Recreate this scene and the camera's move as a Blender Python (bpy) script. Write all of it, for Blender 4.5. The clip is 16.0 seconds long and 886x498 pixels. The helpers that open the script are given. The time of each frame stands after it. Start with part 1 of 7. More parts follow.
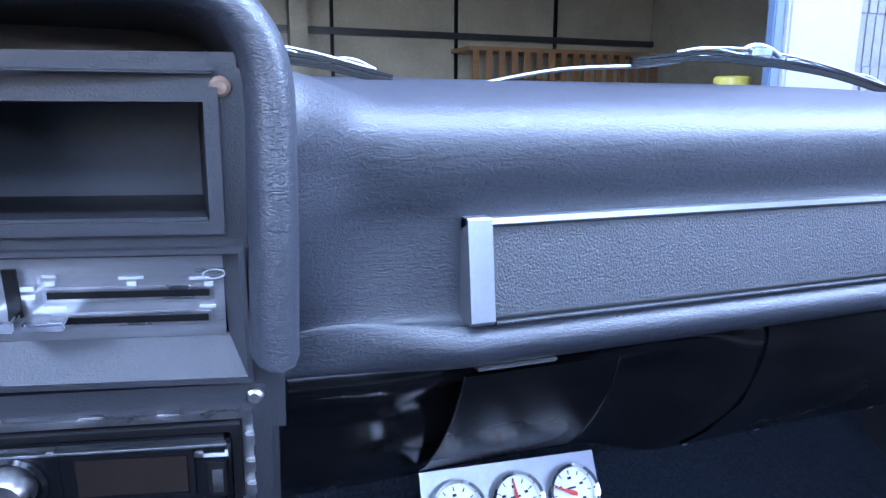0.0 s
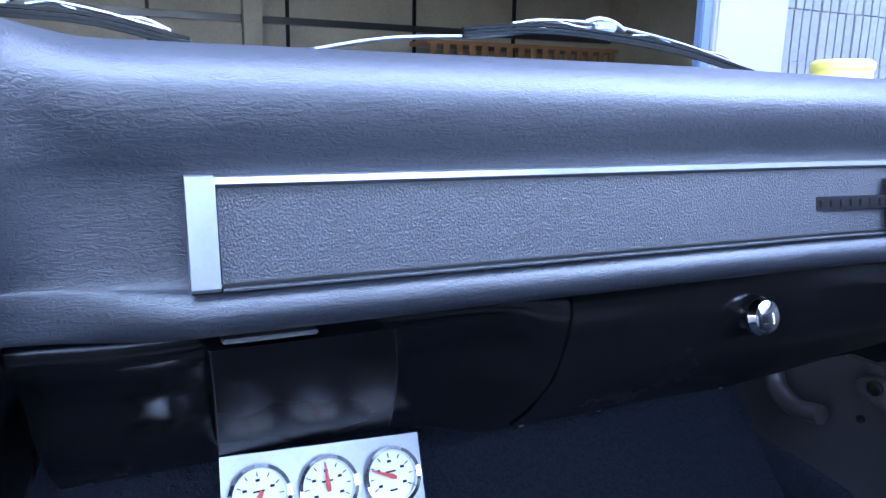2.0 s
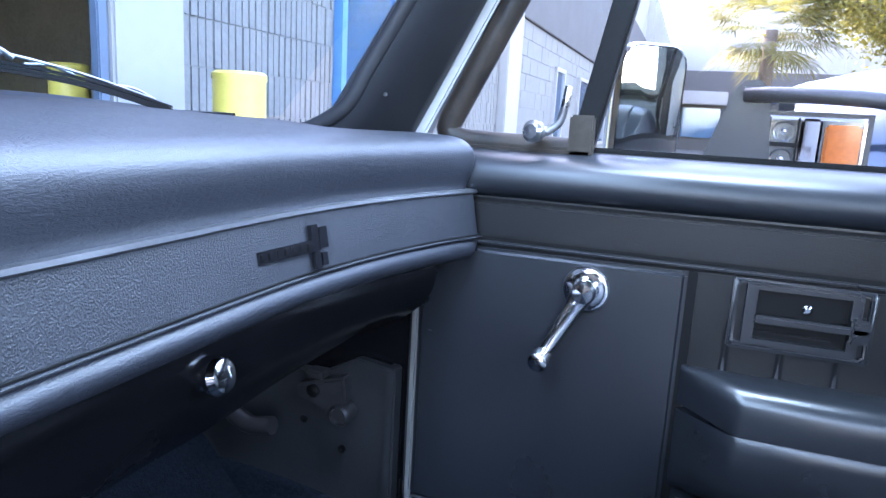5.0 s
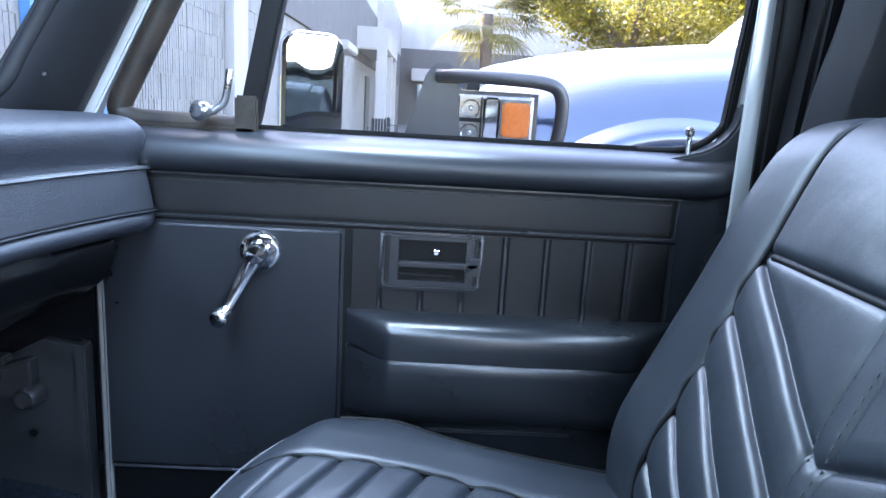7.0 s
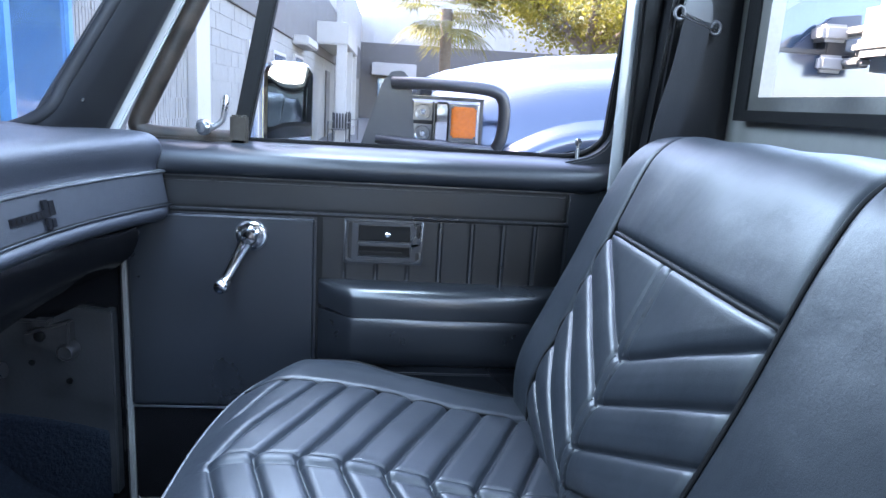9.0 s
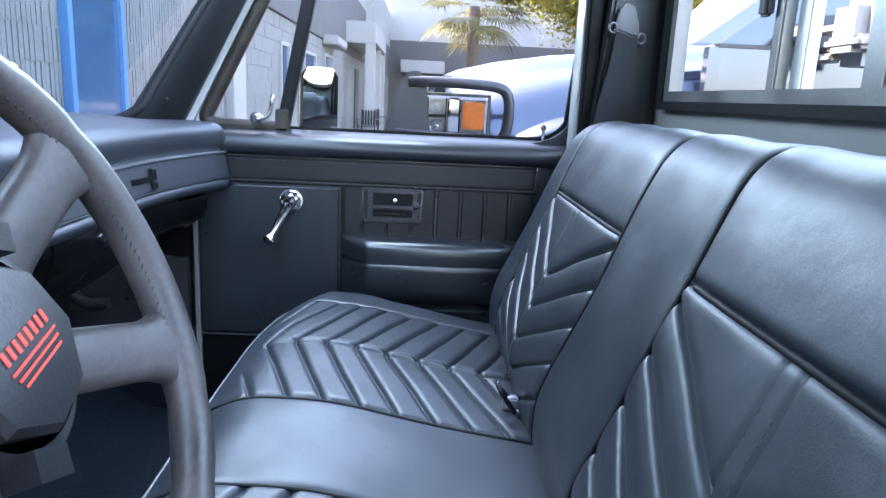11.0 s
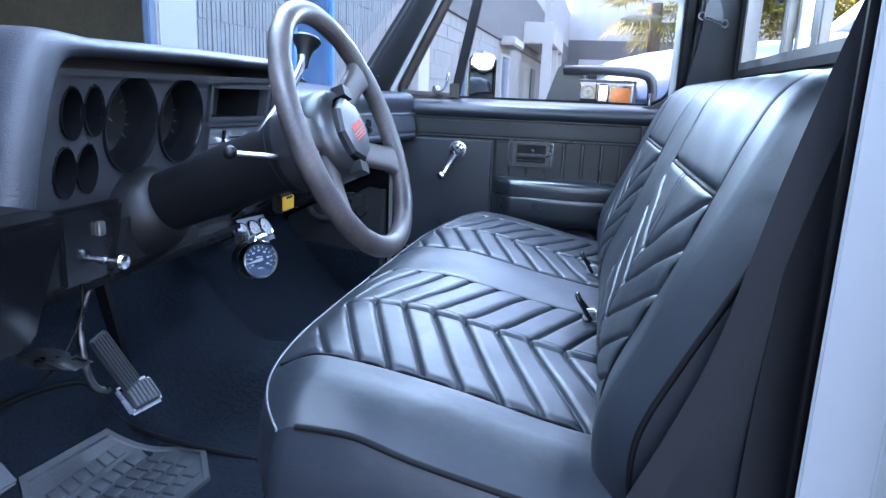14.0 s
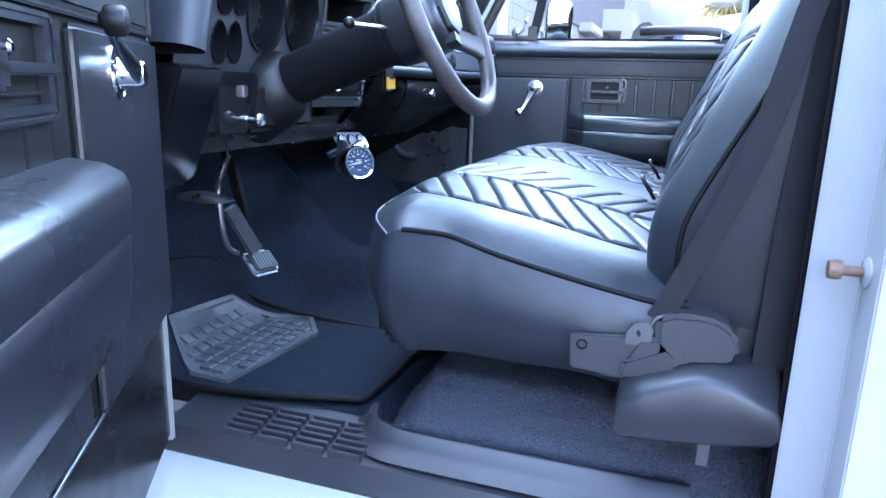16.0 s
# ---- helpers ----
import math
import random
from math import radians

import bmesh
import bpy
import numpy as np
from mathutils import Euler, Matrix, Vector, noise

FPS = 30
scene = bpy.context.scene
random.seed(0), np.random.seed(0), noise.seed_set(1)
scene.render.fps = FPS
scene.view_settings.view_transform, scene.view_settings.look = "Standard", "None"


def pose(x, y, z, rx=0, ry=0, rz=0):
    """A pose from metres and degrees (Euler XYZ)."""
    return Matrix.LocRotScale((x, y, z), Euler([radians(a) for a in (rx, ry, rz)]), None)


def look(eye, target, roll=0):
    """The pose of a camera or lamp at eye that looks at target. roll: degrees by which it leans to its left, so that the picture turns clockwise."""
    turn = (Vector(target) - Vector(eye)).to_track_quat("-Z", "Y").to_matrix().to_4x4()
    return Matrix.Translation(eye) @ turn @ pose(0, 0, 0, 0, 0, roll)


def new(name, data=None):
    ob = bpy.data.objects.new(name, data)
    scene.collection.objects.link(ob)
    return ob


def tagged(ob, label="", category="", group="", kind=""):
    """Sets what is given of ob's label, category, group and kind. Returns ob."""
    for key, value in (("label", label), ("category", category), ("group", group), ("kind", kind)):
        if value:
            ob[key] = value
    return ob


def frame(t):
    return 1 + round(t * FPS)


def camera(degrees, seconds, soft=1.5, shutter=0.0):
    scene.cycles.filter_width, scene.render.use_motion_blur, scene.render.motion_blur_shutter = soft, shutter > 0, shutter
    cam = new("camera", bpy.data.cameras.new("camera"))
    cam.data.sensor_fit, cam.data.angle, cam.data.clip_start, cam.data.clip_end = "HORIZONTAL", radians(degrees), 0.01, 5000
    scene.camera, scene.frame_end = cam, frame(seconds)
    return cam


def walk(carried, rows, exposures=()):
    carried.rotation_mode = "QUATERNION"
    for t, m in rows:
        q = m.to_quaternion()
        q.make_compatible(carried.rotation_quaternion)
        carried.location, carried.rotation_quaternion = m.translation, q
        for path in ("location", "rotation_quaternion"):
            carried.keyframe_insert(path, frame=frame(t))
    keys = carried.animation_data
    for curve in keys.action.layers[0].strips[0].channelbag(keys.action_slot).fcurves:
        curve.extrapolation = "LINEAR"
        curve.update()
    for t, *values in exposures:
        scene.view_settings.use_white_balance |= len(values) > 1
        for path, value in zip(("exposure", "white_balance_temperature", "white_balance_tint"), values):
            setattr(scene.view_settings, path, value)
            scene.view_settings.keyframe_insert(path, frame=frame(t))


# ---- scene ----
cam = camera(66.2, 16.0)
METRES, EYE, TILT, LEAN, TURN = 2.0, 1.27, -12.0, 0.0, -15.0
PATH = [
    (0, (-0.174, 0.457, 1.246), (0.521, 2.289, 0.845), 0.2),
    (0.5, (-0.136, 0.455, 1.228), (0.554, 2.287, 0.819), 0.5),
    (1, (-0.111, 0.448, 1.211), (0.581, 2.278, 0.797), 0.5),
    (1.5, (-0.069, 0.435, 1.216), (0.648, 2.254, 0.8), 0.7),
    (2, (-0.046, 0.427, 1.225), (0.741, 2.219, 0.811), 0.9),
    (2.5, (-0.025, 0.428, 1.237), (0.864, 2.172, 0.828), 1.2),
    (3, (-0.003, 0.438, 1.241), (1.029, 2.1, 0.828), 1.5),
    (3.5, (0.004, 0.444, 1.255), (1.3, 1.91, 0.84), 2.1),
    (4, (0.004, 0.46, 1.264), (1.542, 1.672, 0.856), 2.6),
    (4.5, (0.002, 0.481, 1.271), (1.696, 1.467, 0.872), 3.0),
    (5, (-0.011, 0.483, 1.275), (1.84, 1.136, 0.89), 3.2),
    (5.2, (-0.018, 0.482, 1.27), (1.879, 0.988, 0.89), 3.3),
    (7.3, (-0.139, 0.344, 1.295), (1.816, 0.254, 0.882), 3.3),
    (7.5, (-0.159, 0.34, 1.307), (1.795, 0.228, 0.894), 3.3),
    (8, (-0.228, 0.35, 1.329), (1.723, 0.202, 0.914), 3.4),
    (8.5, (-0.316, 0.342, 1.33), (1.633, 0.179, 0.91), 3.4),
    (9, (-0.41, 0.343, 1.329), (1.538, 0.174, 0.907), 3.4),
    (9.2, (-0.444, 0.341, 1.322), (1.502, 0.175, 0.894), 3.3),
    (11.3, (-0.85, 0.276, 1.336), (1.102, 0.21, 0.904), 2.9),
    (11.5, (-0.889, 0.268, 1.341), (1.064, 0.213, 0.911), 3.0),
    (12, (-0.991, 0.258, 1.343), (0.961, 0.225, 0.91), 3.0),
    (12.5, (-1.078, 0.246, 1.322), (0.874, 0.245, 0.885), 3.0),
    (13, (-1.176, 0.223, 1.305), (0.774, 0.267, 0.865), 2.9),
    (13.5, (-1.286, 0.177, 1.288), (0.659, 0.321, 0.845), 2.8),
    (14, (-1.397, 0.144, 1.26), (0.507, 0.555, 0.807), 2.3),
    (14.5, (-1.481, 0.143, 1.212), (0.382, 0.71, 0.755), 1.9),
    (15, (-1.542, 0.131, 1.15), (0.306, 0.743, 0.689), 1.7),
    (15.5, (-1.585, 0.115, 1.112), (0.258, 0.734, 0.643), 1.7),
    (16, (-1.616, 0.095, 1.077), (0.227, 0.712, 0.607), 1.7),
]
walk(cam, [(t, look(eye, target, roll)) for t, eye, target, roll in PATH], exposures=[(0.0, 5.0, 6250, 31), (3.0, 4.82, 6350, 31), (5.0, 4.65, 6600, 25), (7.5, 4.55, 6850, 22), (9.0, 4.5, 6850, 22), (12.5, 4.0, 6950, 22), (14.0, 4.32, 6400, 24), (16.0, 4.8, 6150, 24)])

# ---- world, sun, exposure ----
SUN_AZ, SUN_EL = radians(25), radians(52)
world = bpy.data.worlds.new("sky")
scene.world = world
world.use_nodes = True
wn = world.node_tree
bg = wn.nodes["Background"]
sky = wn.nodes.new("ShaderNodeTexSky")
sky.sky_type, sky.sun_disc = "NISHITA", False
sky.sun_elevation, sky.sun_rotation = SUN_EL, SUN_AZ
sky.air_density, sky.dust_density, sky.ozone_density = 1.0, 1.5, 1.5
wn.links.new(sky.outputs[0], bg.inputs[0])
bg.inputs[1].default_value = 0.15
sun = new("sun", bpy.data.lights.new("sun", "SUN"))
sun.data.energy, sun.data.angle, sun.data.color = 2.0, radians(0.6), (1.0, 0.94, 0.84)
sun_from = Vector((math.sin(SUN_AZ) * math.cos(SUN_EL), math.cos(SUN_AZ) * math.cos(SUN_EL), math.sin(SUN_EL)))
sun.matrix_world = look(sun_from * 60, (0, 0, 0))



def sky_lamp(at, to, w, h, watts):
    """Stands in for the sky's light in an opening of the cab."""
    l = new("sky_light", bpy.data.lights.new("sky_light", "AREA"))
    l.data.shape, l.data.size, l.data.size_y, l.data.energy, l.data.color = "RECTANGLE", w, h, watts, (0.48, 0.75, 1.0)
    l.matrix_world = look(at, to)
    return l


sky_lamp((0.0, 0.70, 1.63), (0.0, 0.56, 0.92), 1.25, 0.24, 1.3)
sky_lamp((0.835, 0.45, 1.67), (0.3, 0.42, 0.85), 0.36, 0.14, 0.95)
sky_lamp((-0.90, 0.48, 1.67), (-0.42, 0.42, 0.80), 0.36, 0.14, 0.55)
sky_lamp((0.0, -0.20, 1.61), (0.0, 0.8, 1.1), 1.2, 0.07, 0.85)

# ---- materials ----


def material(name, base, rough=0.5, metal=0.0, vary=0.12, vscale=6.0, rvary=0.08, grain=0.0, gscale=400.0, gkind="noise", coarse=0.0, cscale=30.0, spec=0.5, coat=0.0, stretch=(1, 1, 1), tint=None):
    """Principled surface with two scales of colour and roughness variation and a bump."""
    m = bpy.data.materials.new(name)
    m.use_nodes = True
    nt = m.node_tree
    b = nt.nodes["Principled BSDF"]
    b.inputs["Metallic"].default_value = metal
    b.inputs["Specular IOR Level"].default_value = spec
    b.inputs["Coat Weight"].default_value = coat
    b.inputs["Coat Roughness"].default_value = 0.06
    tc = nt.nodes.new("ShaderNodeTexCoord")
    mp = nt.nodes.new("ShaderNodeMapping")
    mp.inputs["Scale"].default_value = stretch
    nt.links.new(tc.outputs["Object"], mp.inputs[0])
    n1 = nt.nodes.new("ShaderNodeTexNoise")
    n1.inputs["Scale"].default_value, n1.inputs["Detail"].default_value = vscale, 5
    nt.links.new(mp.outputs[0], n1.inputs["Vector"])
    n2 = nt.nodes.new("ShaderNodeTexNoise")
    n2.inputs["Scale"].default_value, n2.inputs["Detail"].default_value = vscale * 14, 3
    nt.links.new(mp.outputs[0], n2.inputs["Vector"])
    add = nt.nodes.new("ShaderNodeMath")
    add.operation = "MULTIPLY_ADD"
    nt.links.new(n2.outputs["Fac"], add.inputs[0])
    add.inputs[1].default_value = 0.5
    nt.links.new(n1.outputs["Fac"], add.inputs[2])
    ramp = nt.nodes.new("ShaderNodeMapRange")
    ramp.inputs[1].default_value, ramp.inputs[2].default_value = 0.45, 1.05
    nt.links.new(add.outputs[0], ramp.inputs[0])
    mix = nt.nodes.new("ShaderNodeMix")
    mix.data_type = "RGBA"
    t = tint or base
    mix.inputs["A"].default_value = [max(0, c * (1 - vary)) for c in base] + [1]
    mix.inputs["B"].default_value = [min(1, c * (1 + vary)) for c in t] + [1]
    nt.links.new(ramp.outputs[0], mix.inputs["Factor"])
    nt.links.new(mix.outputs["Result"], b.inputs["Base Color"])
    rr = nt.nodes.new("ShaderNodeMapRange")
    rr.inputs[1].default_value, rr.inputs[2].default_value = 0.3, 0.7
    rr.inputs[3].default_value, rr.inputs[4].default_value = max(0.02, rough - rvary), min(1, rough + rvary)
    nt.links.new(n1.outputs["Fac"], rr.inputs[0])
    nt.links.new(rr.outputs[0], b.inputs["Roughness"])
    if grain or coarse:
        bump = nt.nodes.new("ShaderNodeBump")
        bump.inputs["Strength"].default_value = grain or 0.001
        bump.inputs["Distance"].default_value = 0.002
        if gkind == "cells":
            g = nt.nodes.new("ShaderNodeTexVoronoi")
            g.feature = "DISTANCE_TO_EDGE"
            g.inputs["Scale"].default_value = gscale
            warp = nt.nodes.new("ShaderNodeMix")
            warp.data_type = "VECTOR"
            warp.inputs["Factor"].default_value = 0.02
            nz = nt.nodes.new("ShaderNodeTexNoise")
            nz.inputs["Scale"].default_value = gscale * 0.4
            nt.links.new(mp.outputs[0], nz.inputs["Vector"])
            nt.links.new(mp.outputs[0], warp.inputs["A"])
            nt.links.new(nz.outputs["Color"], warp.inputs["B"])
            nt.links.new(warp.outputs["Result"], g.inputs["Vector"])
            out = g.outputs["Distance"]
            lim = nt.nodes.new("ShaderNodeMapRange")
            lim.inputs[1].default_value, lim.inputs[2].default_value = 0.0, 0.25
            nt.links.new(out, lim.inputs[0])
            out = lim.outputs[0]
        elif gkind == "crease":
            g = nt.nodes.new("ShaderNodeTexNoise")
            g.inputs["Scale"].default_value, g.inputs["Detail"].default_value, g.inputs["Distortion"].default_value = gscale, 3, 1.2
            nt.links.new(mp.outputs[0], g.inputs["Vector"])
            half = nt.nodes.new("ShaderNodeMath")
            half.operation = "SUBTRACT"
            half.inputs[1].default_value = 0.5
            nt.links.new(g.outputs["Fac"], half.inputs[0])
            ab = nt.nodes.new("ShaderNodeMath")
            ab.operation = "ABSOLUTE"
            nt.links.new(half.outputs[0], ab.inputs[0])
            lim = nt.nodes.new("ShaderNodeMapRange")
            lim.inputs[1].default_value, lim.inputs[2].default_value = 0.0, 0.12
            nt.links.new(ab.outputs[0], lim.inputs[0])
            out = lim.outputs[0]
        else:
            g = nt.nodes.new("ShaderNodeTexNoise")
            g.inputs["Scale"].default_value, g.inputs["Detail"].default_value = gscale, 4
            nt.links.new(mp.outputs[0], g.inputs["Vector"])
            out = g.outputs["Fac"]
        nt.links.new(out, bump.inputs["Height"])
        last = bump
        if coarse:
            b2 = nt.nodes.new("ShaderNodeBump")
            b2.inputs["Strength"].default_value, b2.inputs["Distance"].default_value = coarse, 0.01
            c = nt.nodes.new("ShaderNodeTexNoise")
            c.inputs["Scale"].default_value, c.inputs["Detail"].default_value = cscale, 2
            nt.links.new(mp.outputs[0], c.inputs["Vector"])
            nt.links.new(c.outputs["Fac"], b2.inputs["Height"])
            nt.links.new(bump.outputs[0], b2.inputs["Normal"])
            last = b2
        nt.links.new(last.outputs[0], b.inputs["Normal"])
    return m


def glass(name, tint=(1, 1, 1), rough=0.0):
    """A thin clear sheet: it lets light through unbent and shines at a slant."""
    m = bpy.data.materials.new(name)
    m.use_nodes = True
    nt = m.node_tree
    nt.nodes.remove(nt.nodes["Principled BSDF"])
    tr = nt.nodes.new("ShaderNodeBsdfTransparent")
    tr.inputs[0].default_value = (*tint, 1)
    gl = nt.nodes.new("ShaderNodeBsdfGlossy")
    gl.inputs["Roughness"].default_value = rough
    lw = nt.nodes.new("ShaderNodeLayerWeight")
    pw = nt.nodes.new("ShaderNodeMath")
    pw.operation = "POWER"
    pw.inputs[1].default_value = 5.0
    nt.links.new(lw.outputs["Facing"], pw.inputs[0])
    mr = nt.nodes.new("ShaderNodeMapRange")
    mr.inputs[3].default_value, mr.inputs[4].default_value = 0.003, 0.3
    nt.links.new(pw.outputs[0], mr.inputs[0])
    mx = nt.nodes.new("ShaderNodeMixShader")
    nt.links.new(mr.outputs[0], mx.inputs[0])
    nt.links.new(tr.outputs[0], mx.inputs[1])
    nt.links.new(gl.outputs[0], mx.inputs[2])
    nt.links.new(mx.outputs[0], nt.nodes["Material Output"].inputs[0])
    return m


PAD = material("grained_dash_vinyl", (0.0142, 0.0160, 0.0215), 0.48, vary=0.2, vscale=5, rvary=0.07, spec=0.42, grain=0.2, gscale=210, gkind="crease", coarse=0.06, cscale=38, stretch=(0.45, 0.8, 1.5))
TRIMP = material("pebbled_panel_vinyl", (0.0108, 0.0122, 0.0162), 0.48, spec=0.4, grain=0.6, gscale=700, vary=0.2, vscale=60)
BEZEL = material("bezel_plastic", (0.0175, 0.0185, 0.0225), 0.48, grain=0.14, gscale=330, gkind="crease", vary=0.15)
DOORV = material("door_plastic", (0.0092, 0.0106, 0.0132), 0.29, spec=0.58, grain=0.07, gscale=260, gkind="crease", vary=0.15, rvary=0.03, coarse=0.03, cscale=14)
SILLP = material("black_sill_paint", (0.010, 0.0115, 0.0145), 0.38, spec=0.34, vary=0.15, rvary=0.05, coarse=0.04, cscale=14, grain=0.03, gscale=240)
DOORI = material("door_insert_vinyl", (0.0030, 0.0032, 0.0038), 0.38, spec=0.34, grain=0.12, gscale=240, gkind="crease", vary=0.15)
SEATV = material("seat_vinyl", (0.0098, 0.0130, 0.0176), 0.45, spec=0.48, grain=0.1, gscale=250, gkind="crease", vary=0.15, vscale=4, rvary=0.06, coarse=0.16, cscale=20)
# Lit copy of the welt piping: the front edge's highlight as colour.
PALEP = material("lit_piping", (0.07, 0.072, 0.078), 0.45)
# Seat vinyl again, darkened: the backrest side's shade is in the colour.
SIDEV = material("shaded_side_vinyl", (0.0065, 0.0085, 0.0115), 0.5, spec=0.3, grain=0.1, gscale=250, gkind="crease", vary=0.15, vscale=4, coarse=0.1, cscale=20)
PIPING = material("seat_piping", (0.0025, 0.0026, 0.003), 0.6, spec=0.15)
BLACKM = material("black_painted_metal", (0.004, 0.004, 0.0046), 0.22, spec=0.22, rvary=0.08, vary=0.3, vscale=9, grain=0.05, gscale=250, coarse=0.1, cscale=12)
GAUGEP = material("dull_chrome_plate", (0.17, 0.178, 0.195), 0.42, metal=0.8, vary=0.15, vscale=20)
PLATEB = material("black_bracket_paint", (0.003, 0.003, 0.0035), 0.3, spec=0.09, rvary=0.08, vary=0.3)
BROWNV = material("brown_black_vinyl", (0.020, 0.013, 0.010), 0.5, vary=0.3, vscale=20, grain=0.1, gscale=260)
CUBBYB = material("grey_cubby_plastic", (0.030, 0.032, 0.036), 0.42, vary=0.25, vscale=14, grain=0.08, gscale=300)
BLACKG = material("gloss_black", (0.005, 0.0052, 0.0064), 0.2, spec=0.35, rvary=0.05, vary=0.3)
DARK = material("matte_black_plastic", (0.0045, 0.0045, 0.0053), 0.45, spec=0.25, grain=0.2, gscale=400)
RUBBER = material("black_rubber", (0.0035, 0.0035, 0.0038), 0.6, spec=0.12, grain=0.15, gscale=300, vary=0.3)
SEALR = material("worn_seal_rubber", (0.004, 0.0036, 0.0034), 0.55, vary=0.6, vscale=30, spec=0.25, grain=0.2, gscale=200, tint=(0.020, 0.014, 0.010))
CHROME = material("chrome", (0.75, 0.76, 0.78), 0.08, metal=1, rvary=0.05, vary=0.06)
SILVER = material("silver_trim", (0.34, 0.35, 0.37), 0.36, metal=1, vary=0.06, rvary=0.08)
ALU = material("aged_aluminium", (0.15, 0.147, 0.138), 0.42, metal=0.9, vary=0.15, vscale=12, grain=0.1, gscale=200)
# Lighter copy of the frame aluminium, with sunlight put into its colour.
PALEAL = material("sunlit_aluminium", (0.5, 0.5, 0.49), 0.4, metal=0.5, vary=0.1, vscale=12)
STEEL = material("worn_steel", (0.35, 0.35, 0.36), 0.35, metal=1, vary=0.25, vscale=40, rvary=0.15)
BRONZE = material("aged_bracket_metal", (0.035, 0.03, 0.025), 0.4, metal=0.7, vary=0.4, vscale=60)
DKGREY = material("dark_grey_metal", (0.07, 0.07, 0.075), 0.4, metal=0.4)
RUST = material("rusty_screw", (0.13, 0.075, 0.05), 0.7, vary=0.4, vscale=200)
WHITEP = material("white_car_paint", (0.29, 0.298, 0.305), 0.24, vary=0.04, vscale=3, rvary=0.05, coat=0.5)
GREYP = material("grey_cab_paint", (0.15, 0.15, 0.143), 0.4, vary=0.1, vscale=4, grain=0.05, gscale=200)
CARPET = material("black_carpet", (0.0088, 0.0120, 0.0172), 0.95, vary=0.5, vscale=220, grain=1.0, gscale=420, coarse=0.5, cscale=90, spec=0.06)
MATRUB = material("worn_rubber_mat", (0.040, 0.043, 0.048), 0.5, vary=0.5, vscale=18, grain=0.2, gscale=300, rvary=0.15)
WHEELM = material("worn_wheel_leather", (0.022, 0.0205, 0.022), 0.46, vary=0.35, vscale=16, rvary=0.14, grain=0.06, gscale=260, gkind="crease", tint=(0.045, 0.036, 0.034), spec=0.35)
BRUSHED = material("brushed_control_plate", (0.27, 0.275, 0.29), 0.36, metal=0.85, vary=0.2, vscale=30, rvary=0.1, stretch=(0.3, 1, 6))
KICKG = material("scuffed_grey_board", (0.0095, 0.0105, 0.0125), 0.6, vary=0.4, vscale=14, grain=0.15, gscale=200)
STEELD = material("dull_grey_steel", (0.04, 0.04, 0.043), 0.5, metal=0.6, vary=0.3, vscale=60)
COVER = material("grey_black_plastic", (0.016, 0.0172, 0.020), 0.45, grain=0.08, gscale=300, gkind="crease")
UNDERC = material("deep_pile_carpet", (0.040, 0.045, 0.056), 0.95, vary=0.5, vscale=330, grain=1.0, gscale=620, coarse=0.6, cscale=300, spec=0.1)
DIALB = material("blue_grey_dial", (0.03, 0.045, 0.075), 0.3, vary=0.15)
BELT = material("belt_webbing", (0.011, 0.0115, 0.013), 0.7, spec=0.2, grain=0.15, gscale=900, vary=0.2, stretch=(1, 1, 0.25))
SCREEN = material("dark_display", (0.016, 0.012, 0.010), 0.12, vary=0.2, spec=0.7)
FACE = material("gauge_face_white", (0.45, 0.46, 0.46), 0.4, vary=0.05)
FACEB = material("gauge_face_black", (0.005, 0.005, 0.0055), 0.35, vary=0.2)
RED = material("red_paint", (0.6, 0.05, 0.03), 0.4)
# Also the flat black that stands in for shade in grooves and hollows.
INK = material("black_ink_and_shade", (0.003, 0.003, 0.0032), 0.5, spec=0.15)
PALE = material("pale_ink", (0.35, 0.36, 0.38), 0.5)
YEL = material("yellow_label", (0.75, 0.42, 0.02), 0.5)
GLASS = glass("clear_glass", (0.97, 0.99, 0.98))
GLASSB = glass("tinted_glass", (0.80, 0.90, 0.95))
LENS = glass("lamp_lens", (0.95, 0.97, 1.0), 0.02)
AMBER = material("amber_lens", (0.46, 0.105, 0.006), 0.15, coat=0.6, vary=0.15, vscale=60)
TRUCKP = material("silver_blue_truck_paint", (0.035, 0.051, 0.080), 0.16, metal=0.4, vary=0.05, coat=0.6, rvary=0.03)
GUARD = material("black_powder_coat", (0.02, 0.021, 0.023), 0.38, grain=0.1, gscale=300, vary=0.2)
BLOCK = material("concrete_block", (0.145, 0.138, 0.125), 0.85, vary=0.22, vscale=3, grain=0.6, gscale=120, coarse=0.5, cscale=40)
STUCCO = material("grey_stucco", (0.066, 0.06, 0.056), 0.85, vary=0.1, vscale=2, grain=0.3, gscale=90)
WHITEW = material("white_wall_paint", (0.25, 0.235, 0.22), 0.6, vary=0.08, vscale=1.5, grain=0.1, gscale=60)
BLUEP = material("blue_window_frame", (0.05, 0.15, 0.28), 0.4, vary=0.15)
YELP = material("yellow_bollard_paint", (0.60, 0.47, 0.09), 0.45, vary=0.2, vscale=9, grain=0.1, gscale=80)
ASPH = material("asphalt", (0.065, 0.062, 0.058), 0.9, vary=0.3, vscale=2, grain=0.8, gscale=90)
GARW = material("garage_block", (0.30, 0.26, 0.20), 0.85, vary=0.25, vscale=1.5, grain=0.3, gscale=60)
TRACK = material("track_steel", (0.07, 0.10, 0.14), 0.5, vary=0.15)
WOOD = material("shelf_wood", (0.25, 0.12, 0.05), 0.6, vary=0.3, vscale=6, stretch=(1, 8, 8))
BARK = material("bark", (0.11, 0.085, 0.065), 0.9, vary=0.4, vscale=14, grain=0.8, gscale=60, coarse=0.6, cscale=20)


